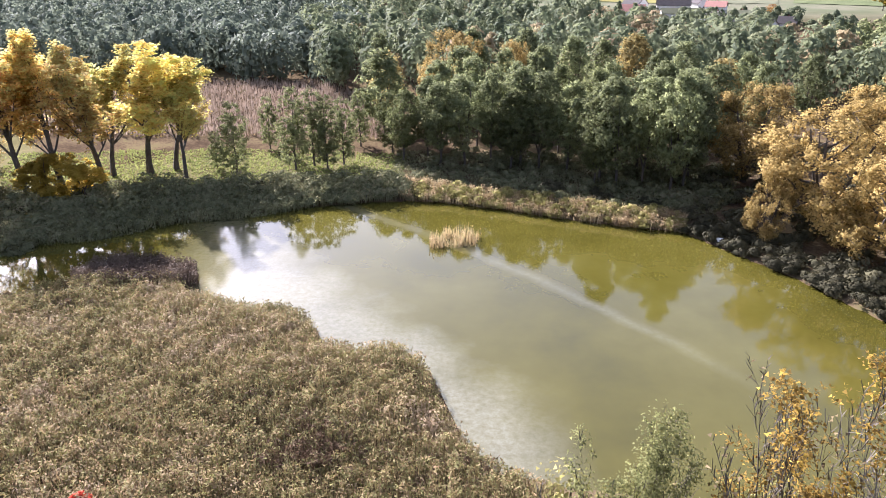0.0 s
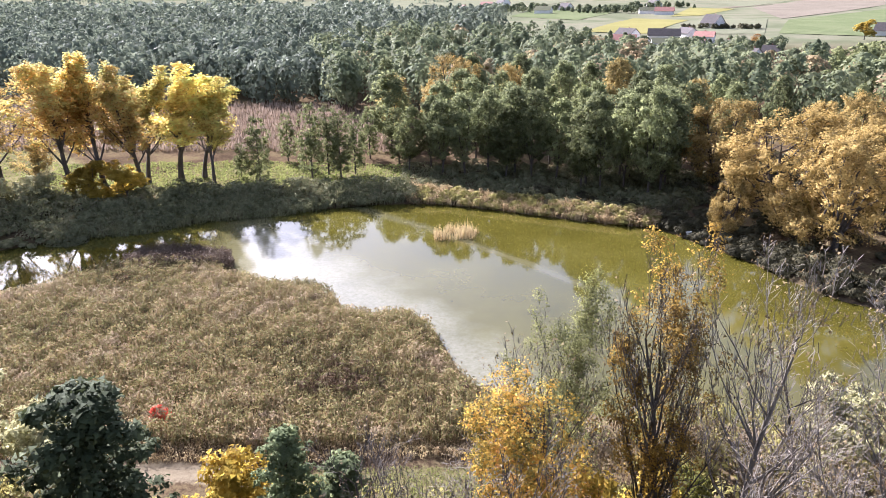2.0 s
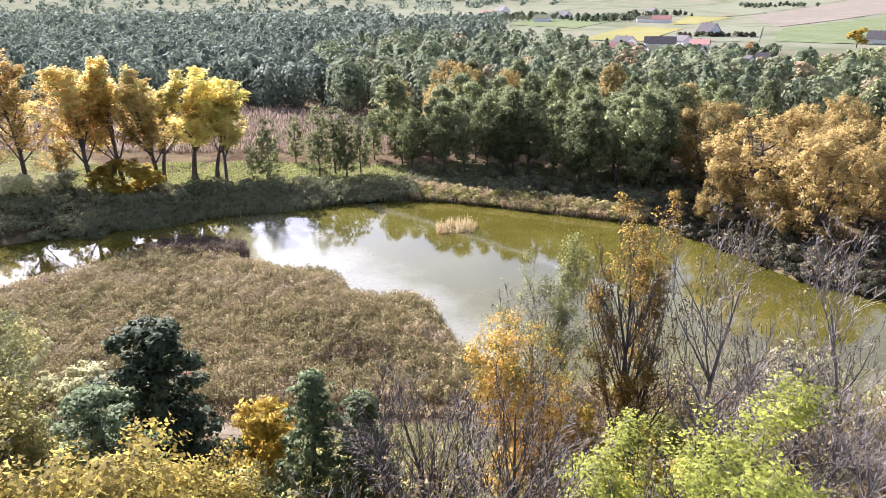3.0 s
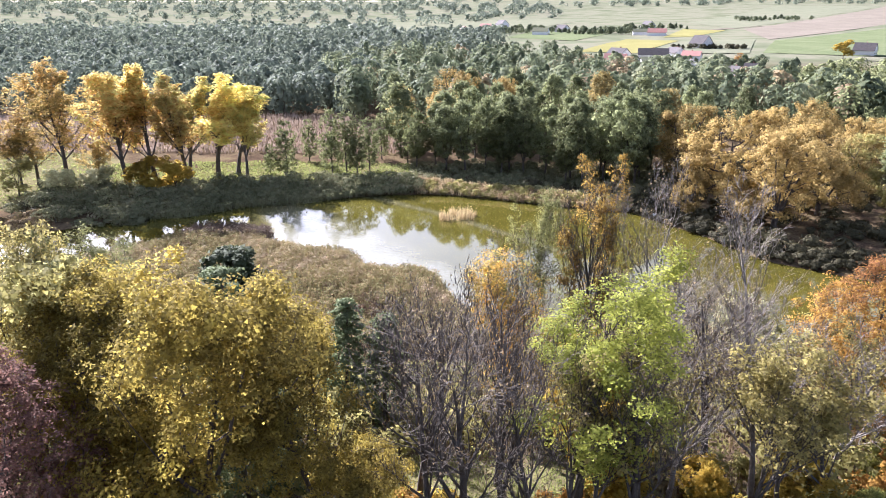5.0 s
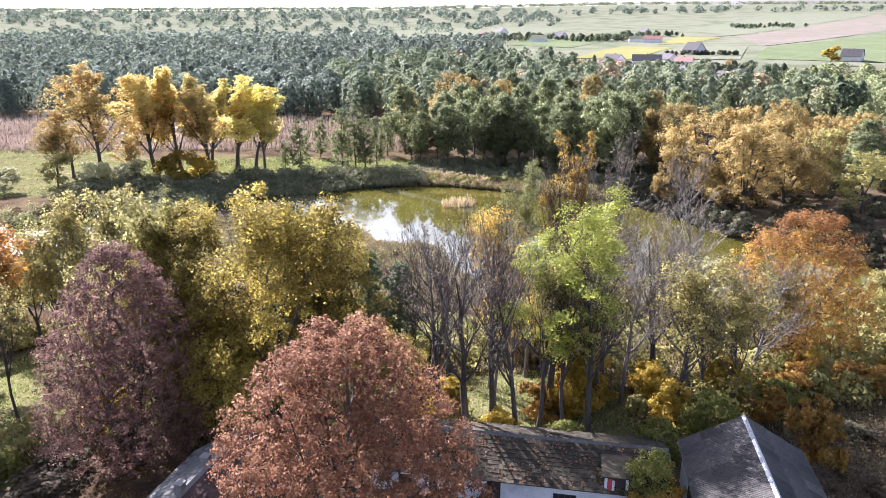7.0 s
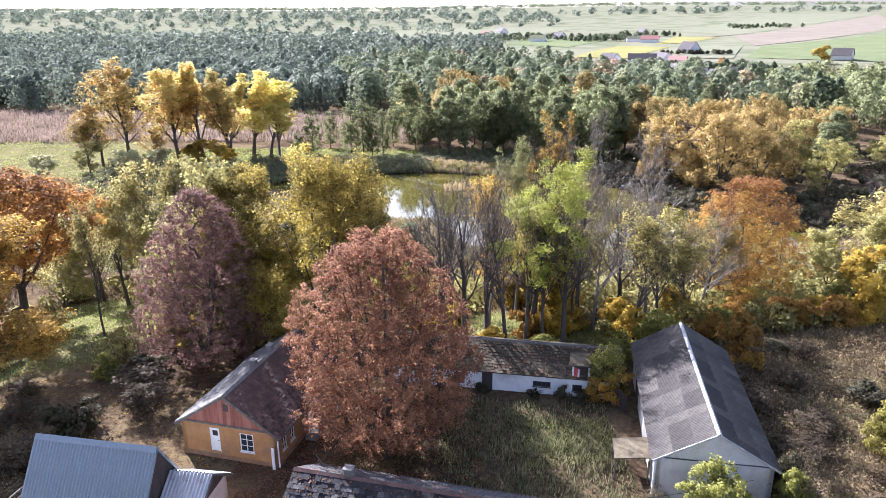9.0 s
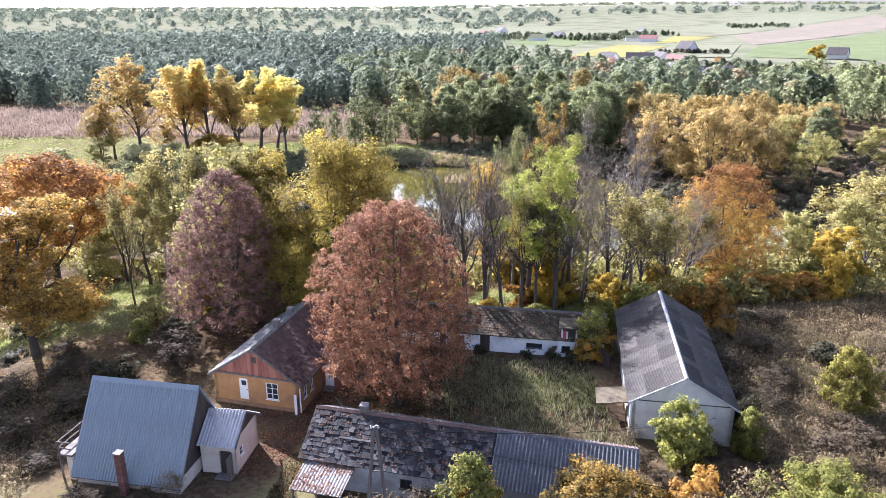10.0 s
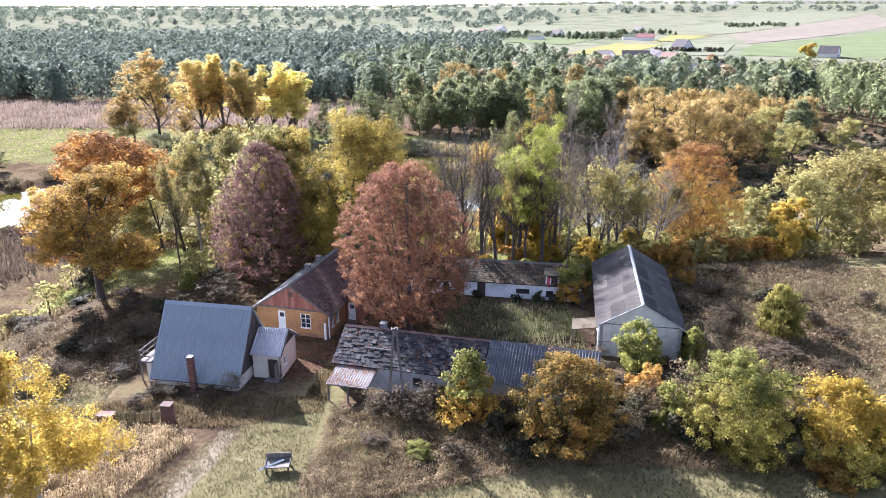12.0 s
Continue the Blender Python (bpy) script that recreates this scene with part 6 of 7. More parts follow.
def window(parent, m, x0, x1, z0, z1, bars=(1, 2), frame_mat=None, label="white-painted window"):
    """A window set into a hole: frame, glazing bars, panes, sill."""
    frame_mat = frame_mat or WHITE_PAINT
    t = 0.07
    bm = bmesh.new()
    box(bm, x0, x0 + t, 0.02, 0.12, z0, z1), box(bm, x1 - t, x1, 0.02, 0.12, z0, z1)
    box(bm, x0 + t, x1 - t, 0.02, 0.12, z0, z0 + t), box(bm, x0 + t, x1 - t, 0.02, 0.12, z1 - t, z1)
    w = part("window", bm, frame_mat, parent, label, m)
    for i in range(1, bars[0] + 1):
        x = x0 + (x1 - x0) * i / (bars[0] + 1)
        box_part("glazing_bar", x - 0.03, x + 0.03, 0.03, 0.11, z0 + t, z1 - t, frame_mat, w, bevel=0)
    for i in range(1, bars[1] + 1):
        z = z0 + (z1 - z0) * i / (bars[1] + 1)
        box_part("glazing_bar", x0 + t, x1 - t, 0.035, 0.1, z - 0.02, z + 0.02, frame_mat, w, bevel=0)
    for i in range(bars[0] + 1):
        a, b = x0 + (x1 - x0) * i / (bars[0] + 1), x0 + (x1 - x0) * (i + 1) / (bars[0] + 1)
        box_part("pane", a + 0.02, b - 0.02, 0.065, 0.075, z0 + 0.02, z1 - 0.02, GLASS, w, bevel=0)
    box_part("sill", x0 - 0.08, x1 + 0.08, -0.08, 0.03, z0 - 0.06, z0 - 0.005, frame_mat, w, bevel=0.01)
    return w


def door(parent, m, x0, x1, z1, material, label, light=False, z0=0.0):
    d = part("door", box(bmesh.new(), x0 + 0.05, x1 - 0.05, 0.08, 0.14, z0 + 0.02, z1 - 0.05, 0.008), material, parent, label, m)
    bm = bmesh.new()
    box(bm, x0, x0 + 0.06, 0.02, 0.18, z0, z1), box(bm, x1 - 0.06, x1, 0.02, 0.18, z0, z1), box(bm, x0 + 0.06, x1 - 0.06, 0.02, 0.18, z1 - 0.06, z1)
    part("door_frame", bm, WHITE_PAINT if light else WOOD_DARK, d)
    for k in range(2):
        box_part("panel", x0 + 0.16, x1 - 0.16, 0.066, 0.085, z0 + 0.15 + 0.55 * k, z0 + 0.6 + 0.55 * k, material, d, bevel=0.006)
    if light:
        box_part("pane", x0 + 0.2, x1 - 0.2, 0.07, 0.15, z1 - 0.72, z1 - 0.25, GLASS, d, bevel=0)
    box_part("handle", x1 - 0.2, x1 - 0.1, 0.03, 0.08, z0 + 0.98, z0 + 1.02, GUTTER, d, bevel=0)
    return d


def gable_end(name, parent, m, width, z0, rise, material, thick=0.28, boards=None, label="", attic=None):
    """The triangle under a roof; boards: upright planks as separate parts."""
    bm = prism(bmesh.new(), [(0, z0), (width, z0), (width / 2, z0 + rise)], "y", 0.03, thick)
    g = part(name, bm, material, parent, label, m)
    if boards:
        n = int(width / boards)
        for i in range(n):
            a, b = width * i / n + 0.006, width * (i + 1) / n - 0.006
            top = [z0 + rise * (1 - abs(2 * v / width - 1)) for v in (a, b)]
            if max(top) - z0 < 0.12:
                continue
            out = [(a, z0 - 0.05), (b, z0 - 0.05), (b, max(top[1], z0)), (a, max(top[0], z0))]
            part("board", prism(bmesh.new(), out, "y", -0.005, 0.028), material, g)
    return g


def slope_tiles(parent, m, length, run, tile_w, tile_h, material, seed, wave=0.0, limit=300, gaps=0.0, lift=0.012, name="tile"):
    """Overlapping tiles over a slope (x along, y up). The first ones are parts, the rest one joined part."""
    rng = random.Random(seed)
    base = part("slope", box(bmesh.new(), 0, length, 0, run, -0.1, 0.0), material, parent, "", m)
    data = []
    for v in range(3):
        bm = box(bmesh.new(), 0.008, tile_w - 0.008, -0.03, tile_h + 0.05, 0.0, 0.022 + 0.006 * v)
        for vert in bm.verts:
            if vert.co.y < 0:
                vert.co.z += 0.022 + 0.008 * v
        me = bpy.data.meshes.new(name)
        bm.to_mesh(me)
        bm.free()
        me.materials.append(material)
        data.append(me)
    rows, cols = int(run / tile_h), int(length / tile_w)
    count, V, F = 0, [], []
    for r in range(rows):
        for c in range(cols):
            if rng.random() < gaps:
                continue
            x = c * tile_w + (tile_w / 2 if r % 2 and c < cols - 1 else 0)
            mm = Matrix.Translation((x + rng.uniform(-0.01, 0.01), r * tile_h + rng.uniform(-0.012, 0.012), lift * rng.random())) @ pose(0, 0, 0, rng.uniform(-1.5, 1.5), rng.uniform(-1.5, 1.5), rng.uniform(-1.5, 1.5))
            me = data[rng.randrange(3)]
            if count < limit:
                t = new(name, me)
                t.parent, t.matrix_basis = base, mm
                count += 1
            else:
                o = len(V)
                V += [tuple(mm @ v.co) for v in me.vertices]
                F += [tuple(o + i for i in p.vertices) for p in me.polygons]
    if V:
        me = bpy.data.meshes.new(name)
        me.from_pydata(V, [], F)
        tagged(mesh_part("tiles", me, material, base), kind="stuff")
    return base


def sheet_slope(parent, m, length, run, sheet_w, sheet_h, pitch, depth, material, seed, label="", name="sheet", trapeze=False):
    """Corrugated sheets over a slope, each a part; waves run up the slope."""
    rng = random.Random(seed)
    base = part("slope", box(bmesh.new(), 0.02, length - 0.02, 0.02, run - 0.02, -0.09, -0.03), material, parent, label, m)
    cols, rows = max(1, round(length / sheet_w)), max(1, round(run / sheet_h))
    w, h = length / cols, run / rows
    n = max(4, round(w / pitch)) * 4
    V, F = [], []
    for i in range(n + 1):
        x = w * i / n
        z = depth * ([0, 1, 1, 0][i % 4] if trapeze else 0.5 + 0.5 * math.sin(i / 4 * 2 * math.pi))
        V += [(x, -0.05, z + 0.03), (x, h, z)]
    for i in range(n):
        F.append((2 * i, 2 * i + 2, 2 * i + 3, 2 * i + 1))
    me = bpy.data.meshes.new(name)
    me.from_pydata(V, [], F)
    me.materials.append(material)
    if not trapeze:
        me.polygons.foreach_set("use_smooth", np.ones(len(me.polygons), bool))
    for r in range(rows):
        for c in range(cols):
            t = new(name, me)
            t.parent = base
            t.matrix_basis = Matrix.Translation((c * w, r * h, 0.004 * (c % 2) + rng.uniform(0, 0.006)))
    return base


def house_root(name, x, y, z, turn, label, category="house"):
    return empty(name, pose(x, y, z, 0, 0, turn), label, category)


def side(L, W, which):
    """Frames of the four walls of a house L along local y and W along x, seen from outside."""
    return {"front": pose(-W / 2, -L / 2, 0), "right": pose(W / 2, -L / 2, 0, 0, 0, 90), "back": pose(W / 2, L / 2, 0, 0, 0, 180), "left": pose(-W / 2, L / 2, 0, 0, 0, 270)}[which]


def slopes(L, W, eave, ridge, over=0.35, end=0.3):
    """Frames and runs of the two slopes of a gable roof with its ridge along local y."""
    rise, half = ridge - eave, W / 2
    drop = rise * over / half
    run = math.hypot(half + over, rise + drop)
    return (frame_of((-half - over, L / 2 + end, eave - drop), (0, -1, 0), (half, 0, rise)), frame_of((half + over, -L / 2 - end, eave - drop), (0, 1, 0), (-half, 0, rise)), run, L + 2 * end)


def chimney(parent, x, y, z0, z1, w, material=None, course=0.085):
    """A brick chimney, each course of bricks a part."""
    material = material or BRICK
    c = part("chimney", box(bmesh.new(), x - w / 2 + 0.03, x + w / 2 - 0.03, y - w / 2 + 0.03, y + w / 2 - 0.03, z0, z1 - 0.03), material, parent, "red brick chimney")
    n = max(2, int((z1 - z0 - 0.12) / course))
    long_me = bpy.data.meshes.new("brick")
    bm = box(bmesh.new(), -w / 4 + 0.006, w / 4 - 0.006, -w / 2, w / 2, 0.006, course - 0.006)
    bm.to_mesh(long_me)
    bm.free()
    long_me.materials.append(material)
    for i in range(n):
        for s in (-1, 1):
            b = new("brick", long_me)
            b.parent = c
            b.matrix_basis = Matrix.Translation((x, y, z0 + i * course)) @ (pose(0, 0, 0, 0, 0, 90) if i % 2 else Matrix()) @ Matrix.Translation((s * w / 4, 0, 0))
    box_part("cap", x - w / 2 - 0.05, x + w / 2 + 0.05, y - w / 2 - 0.05, y + w / 2 + 0.05, z1 - 0.1, z1, STONE_BASE, c, "grey cement cap")
    return c


# ---------------------------------------------------------------- the farm
G = 9.0


def blue_house():
    L, W, eave, ridge = 8.3, 7.4, 1.15, 6.75
    h = house_root("house", -24.65, -32.6, G, 79.5, "small house with a steep blue-grey steel roof")
    # local y runs along the ridge; after the turn it points to -x
    wall("wall", h, side(L, W, "left"), L, eave, [], PLASTER_CREAM)
    wall("wall", h, side(L, W, "right"), L, eave, [], PLASTER_CREAM)
    wall("wall", h, side(L, W, "front"), W, eave, [], PLASTER_CREAM)
    wall("wall", h, side(L, W, "back"), W, eave, [], PLASTER_CREAM)
    gable_end("gable", h, side(L, W, "front"), W, eave, ridge - eave, WOOD_DARK, 0.2, 0.22, "dark boarded gable")
    gable_end("gable", h, side(L, W, "back"), W, eave, ridge - eave, WOOD_DARK, 0.2, 0.22, "dark boarded gable")
    a, b, run, length = slopes(L, W, eave, ridge, 0.3, 0.22)
    for i, m in enumerate((a, b)):
        sheet_slope(h, m, length, run, 1.0, run, 0.33, 0.075, STEEL_ROOF, i, "blue-grey ribbed steel sheets", trapeze=True)
    part("ridge_cap", prism(bmesh.new(), [(-0.25, ridge - 0.22), (0, ridge + 0.1), (0.25, ridge - 0.22), (0, ridge + 0.06)], "y", -L / 2 - 0.24, L / 2 + 0.24), STEEL_ROOF, h)
    for s, m in ((0, a), (1, b)):
        part("gutter", tube(bmesh.new(), (0, -0.06, -0.05), (length, -0.06, -0.05), 0.06), GUTTER, h, "dark gutter", m)
    for m in (a, b):
        for x in (0.0, length):
            part("verge", box(bmesh.new(), x - 0.03, x + 0.03, 0, run, -0.12, 0.05), STEEL_ROOF, h, "", m)
    # balcony on the far-from-yard gable
    bal = box_part("balcony", -3.5, 1.6, L / 2 + 0.24, L / 2 + 1.45, 1.95, 2.08, WOOD_OLD, h, "weathered wooden balcony")
    for x in (-3.42, -1.0, 1.52):
        box_part("post", x - 0.06, x + 0.06, L / 2 + 1.3, L / 2 + 1.42, 0, 3.1, WOOD_OLD, bal)
    for z in (2.55, 3.05):
        box_part("rail", -3.36, 1.46, L / 2 + 1.32, L / 2 + 1.4, z - 0.05, z + 0.05, WOOD_OLD, bal)
    for x in (-3.42, 1.52):
        for z in (2.55, 3.05):
            box_part("rail", x - 0.03, x + 0.03, L / 2 + 0.3, L / 2 + 1.3, z - 0.05, z + 0.05, WOOD_OLD, bal)
    box_part("pier", -3.55, -3.2, L / 2 + 0.25, L / 2 + 0.7, 0, 1.93, PLASTER_CREAM, bal, "cream plastered pier")
    chimney(h, -W / 2 - 0.62, -0.15, 0, 3.5, 0.5)


def annex():
    h = house_root("annex", -18.85, -32.4, G, -8.0, "small cream plastered annex with a corrugated roof", "shed")
    W, D, eave, ridge = 2.7, 4.2, 2.7, 4.2
    m = pose(-W / 2, -D / 2, 0)
    door_hole = (W - 1.25, W - 0.3, 0.0, 1.98)
    wall("wall", h, m, W, eave, [door_hole], PLASTER_CREAM, 0.22)
    box_part("open_door", W - 0.28, W - 0.22, -0.95, -0.02, 0.05, 1.9, WOOD_OLD, h, "weathered door standing open").matrix_basis = m
    # a dark sheet across the opening gives the shade of the room
    box_part("doorway", door_hole[0], door_hole[1], 0.18, 0.22, 0.0, 1.98, WOOD_DARK, h, "dark panel standing in for the unlit inside of the doorway", 0).matrix_basis = m
    mr = pose(W / 2, -D / 2, 0, 0, 0, 90)
    hole = (0.85, 1.45, 1.0, 1.75)
    wall("wall", h, mr, D, eave, [hole], PLASTER_CREAM, 0.22)
    window(h, mr, *hole, bars=(0, 1))
    wall("wall", h, pose(W / 2, D / 2, 0, 0, 0, 180), W, eave, [], PLASTER_CREAM, 0.22)
    part("gable", prism(bmesh.new(), [(0, eave), (D, eave), (D / 2, ridge)], "y", 0.03, 0.2), WOOD_DARK, h, "dark boarded gable", mr)
    rise, half, over = ridge - eave, D / 2, 0.3
    drop = rise * over / half
    run = math.hypot(half + over, rise + drop)
    for i, (o, al, up) in enumerate((((-W / 2 - 0.1, -half - over, eave - drop), (1, 0, 0), (0, half, rise)), ((W / 2 + 0.2, half + over, eave - drop), (-1, 0, 0), (0, -half, rise)))):
        sheet_slope(h, frame_of(o, al, up), W + 0.3, run, 0.9, run, 0.3, 0.09, CORRUGATED, 10 + i, "pale corrugated sheets")
    part("barge_board", box(bmesh.new(), 0, 0.06, 0, run, -0.14, 0.02), WOOD_OLD, h, "", frame_of((W / 2 + 0.2, -half - over, eave - drop), (1, 0, 0), (0, half, rise)))
    part("barge_board", box(bmesh.new(), -0.06, 0, 0, run + 0.5, -0.14, 0.02), WOOD_OLD, h, "", frame_of((W / 2 + 0.2, half + over, eave - drop), (-1, 0, 0), (0, -half, rise)) @ Matrix.Translation((0.06, -0.5, 0)))
    box_part("step", W / 2 - 1.4, W / 2 - 0.1, -D / 2 - 0.8, -D / 2 - 0.02, -0.1, 0.1, STONE_BASE, h, "concrete doorstep")


def orange_house():
    L, W, eave, ridge = 12.0, 8.2, 3.05, 5.75
    h = house_root("house", -17.1, -19.2, G, -15.0, "old house with ochre-orange plaster and a dark tiled roof")
    f, r, b, l = (side(L, W, k) for k in ("front", "right", "back", "left"))
    d1, w1 = (2.45, 3.3, 0.55, 2.65), (5.05, 6.2, 0.95, 2.55)
    wall("wall", h, f, W, eave, [d1, w1], PLASTER_ORANGE)
    door(h, f, d1[0], d1[1], d1[3], WHITE_PAINT, "white door with a small pane", True, d1[2])
    window(h, f, *w1, bars=(1, 2))
    ws = [(0.8, 1.5, 0.95, 2.5), (2.1, 2.8, 0.95, 2.5)]
    wall("wall", h, r, L, eave, ws, PLASTER_ORANGE)
    for w in ws:
        window(h, r, *w, bars=(1, 2))
    # porch on the yard side, its door towards the lane
    py0, py1, px1, ph = -L / 2 + 4.6, -L / 2 + 8.2, W / 2 + 1.7, 2.75
    pm, hole = pose(W / 2, py0, 0), (0.35, 1.2, 0.25, 2.35)
    porch = wall("porch", h, pm, 1.7, ph, [hole], GABLE_BOARD, 0.2, "red-brown porch")
    door(porch, Matrix(), hole[0], hole[1], hole[3], WHITE_PAINT, "white side door", True, hole[2])
    box_part("side_wall", px1 - 0.2, px1, py0 + 0.2, py1, 0, ph, GABLE_BOARD, h)
    box_part("step", W / 2 + 0.3, W / 2 + 1.3, py0 - 0.6, py0 - 0.02, -0.1, 0.22, STONE_BASE, h, "concrete doorstep")
    part("porch_roof", box(bmesh.new(), 0, py1 - py0 + 0.3, 0, 2.3, 0, 0.08, 0.01), TILE_RED, h, "", frame_of((px1 + 0.3, py0 - 0.15, ph - 0.1), (0, 1, 0), (-1.9, 0, 0.75)))
    wall("wall", h, b, W, eave, [], PLASTER_ORANGE)
    wall("wall", h, l, L, eave, [], PLASTER_ORANGE)
    for m, n in ((f, W), (r, L), (b, W), (l, L)):
        part("plinth", box(bmesh.new(), -0.05, n + 0.05, -0.05, 0.1, -0.3, 0.36, 0.01), PLINTH, h, "stained ochre plinth", m)
    gable_end("gable", h, f, W, eave, ridge - eave, GABLE_BOARD, 0.28, 0.34, "red-brown boarded gable")
    box_part("attic_opening", W / 2 - 0.22, W / 2 + 0.22, -0.03, 0.02, eave + 1.25, eave + 1.85, WOOD_DARK, h, "dark attic hatch", 0).matrix_basis = f
    gable_end("gable", h, b, W, eave, ridge - eave, GABLE_BOARD, 0.28, 0.34)
    part("trim", box(bmesh.new(), -0.1, W + 0.1, -0.07, 0.02, eave - 0.12, eave + 0.05, 0.01), WOOD_OLD, h, "weathered board trim", f)
    a, c, run, length = slopes(L, W, eave, ridge, 0.4, 0.35)
    # the slope towards the sun has paler tiles: its light is in the colour
    slope_tiles(h, a, length, run, 0.32, 0.32, TILE_GREY, 3, gaps=0.02)
    slope_tiles(h, c, length, run, 0.32, 0.32, TILE_RED, 4, gaps=0.015)
    part("ridge_cap", prism(bmesh.new(), [(-0.2, ridge - 0.06), (0, ridge + 0.12), (0.2, ridge - 0.06)], "y", -L / 2 - 0.36, L / 2 + 0.36), TILE_GREY, h, "pale grey ridge tiles")
    for m in (a, c):
        part("barge_board", box(bmesh.new(), -0.03 if m is c else length - 0.03, 0.03 if m is c else length + 0.03, 0, run, -0.16, 0.03), WOOD_OLD, h, "", m)
    chimney(h, -0.2, -1.2, ridge - 0.5, ridge + 0.55, 0.5, STONE_BASE)
    chimney(h, -0.2, 1.6, ridge - 0.5, ridge + 0.6, 0.5, STONE_BASE)
    part("downpipe", tube(bmesh.new(), (W / 2 + 0.12, -L / 2 - 0.05, 0.1), (W / 2 + 0.12, -L / 2 - 0.05, eave - 0.2), 0.06), WHITE_PAINT, h, "white downpipe")
    part("lean_board", box(bmesh.new(), W / 2 - 0.35, W / 2 - 0.1, -L / 2 - 0.35, -L / 2 - 0.28, 0, 1.9, 0.01), WHITE_PAINT, h, "white board leaning on the corner")
    part("gutter", tube(bmesh.new(), (W / 2 + 0.45, -L / 2 - 0.3, eave - 0.36), (W / 2 + 0.45, L / 2 + 0.3, eave - 0.36), 0.06), GUTTER, h)


def white_shed():
    L, W, eave, ridge = 21.0, 6.6, 2.35, 3.75
    h = house_root("shed", 3.9, -11.1, 8.75, 80.0, "long whitewashed shed with a mossy tiled roof", "shed")
    l = side(L, W, "left")      # faces the yard
    # along this wall x runs from its left end as seen from the yard
    holes = [(2.3, 3.2, 0.95, 1.75), (4.4, 5.0, 0.0, 1.9), (6.0, 7.0, 0.6, 1.8), (8.6, 9.6, 0.0, 2.05), (13.3, 14.9, 0.95, 1.5), (16.85, 17.7, 0.75, 1.45), (19.0, 20.3, 0.8, 1.5)]
    wall("wall", h, l, L, eave, holes, PLASTER_WHITE)
    door(h, l, *holes[1][:2], holes[1][3], WOOD_DARK, "dark wooden door")
    door(h, l, *holes[3][:2], holes[3][3], WOOD_DARK, "dark wooden door")
    box_part("shutter", holes[2][0], holes[2][1], 0.05, 0.1, holes[2][2], holes[2][3], GABLE_BOARD, h, "red-brown shutter").matrix_basis = l
    for k, bars in ((0, (1, 1)), (4, (3, 0)), (5, (0, 1)), (6, (1, 0))):
        window(h, l, *holes[k], bars=bars, frame_mat=WOOD_DARK, label="dark small window")
    for k, n in (("right", L), ("front", W), ("back", W)):
        wall("wall", h, side(L, W, k), n, eave, [], PLASTER_WHITE)
    for k in ("front", "back"):
        gable_end("gable", h, side(L, W, k), W, eave, ridge - eave, PLASTER_WHITE, 0.3)
    a, c, run, length = slopes(L, W, eave, ridge, 0.35, 0.3)
    slope_tiles(h, a, length, run, 0.34, 0.34, TILE_MOSS, 5, gaps=0.02)
    slope_tiles(h, c, length, run, 0.34, 0.34, TILE_MOSS, 6, limit=0, gaps=0.02)
    part("ridge_cap", prism(bmesh.new(), [(-0.2, ridge - 0.05), (0, ridge + 0.12), (0.2, ridge - 0.05)], "y", -L / 2 - 0.3, L / 2 + 0.3), TILE_GREY, h, "pale ridge tiles")
    fallen_leaves(h.matrix_basis @ a, length, run, 700, "beech", 84, "brown leaves and moss on the shed roof")
    # hay dormer over the yard wall
    dm = box_part("dormer", 16.75, 18.35, -0.05, 1.7, eave - 0.1, eave + 0.04, PLASTER_WHITE, h, "whitewashed hay dormer with an open hatch")
    dm.matrix_basis = l
    for x in (16.75, 18.17):
        box_part("dormer_post", x, x + 0.18, -0.05, 0.15, eave, eave + 1.1, PLASTER_WHITE, dm)
    # the open hatch is closed by a dark sheet in place of shade
    box_part("hatch", 16.93, 18.17, 0.1, 0.16, eave + 0.02, eave + 1.1, WOOD_DARK, dm, "dark panel standing in for shade in the open hatch", 0)
    box_part("cheek", 16.78, 16.9, 0.15, 1.9, eave, eave + 1.08, WOOD_DARK, dm)
    box_part("cheek", 18.2, 18.32, 0.15, 1.9, eave, eave + 1.08, WOOD_DARK, dm)
    part("dormer_roof", box(bmesh.new(), 16.5, 18.6, -0.4, 2.3, eave + 1.1, eave + 1.22, 0.02), TILE_MOSS, dm)
    cl = tagged(part("cloth", box(bmesh.new(), 16.95, 17.25, -0.12, -0.07, eave - 0.35, eave + 0.85, 0.01), RED_CLOTH), "red cloth hanging from the shed dormer", "cloth")
    cl.matrix_basis = h.matrix_basis @ l
    pc = part("stripe", box(bmesh.new(), 17.25, 17.42, -0.12, -0.07, eave - 0.3, eave + 0.75, 0.01), PALE_CLOTH, cl, "pale stripe of the cloth")


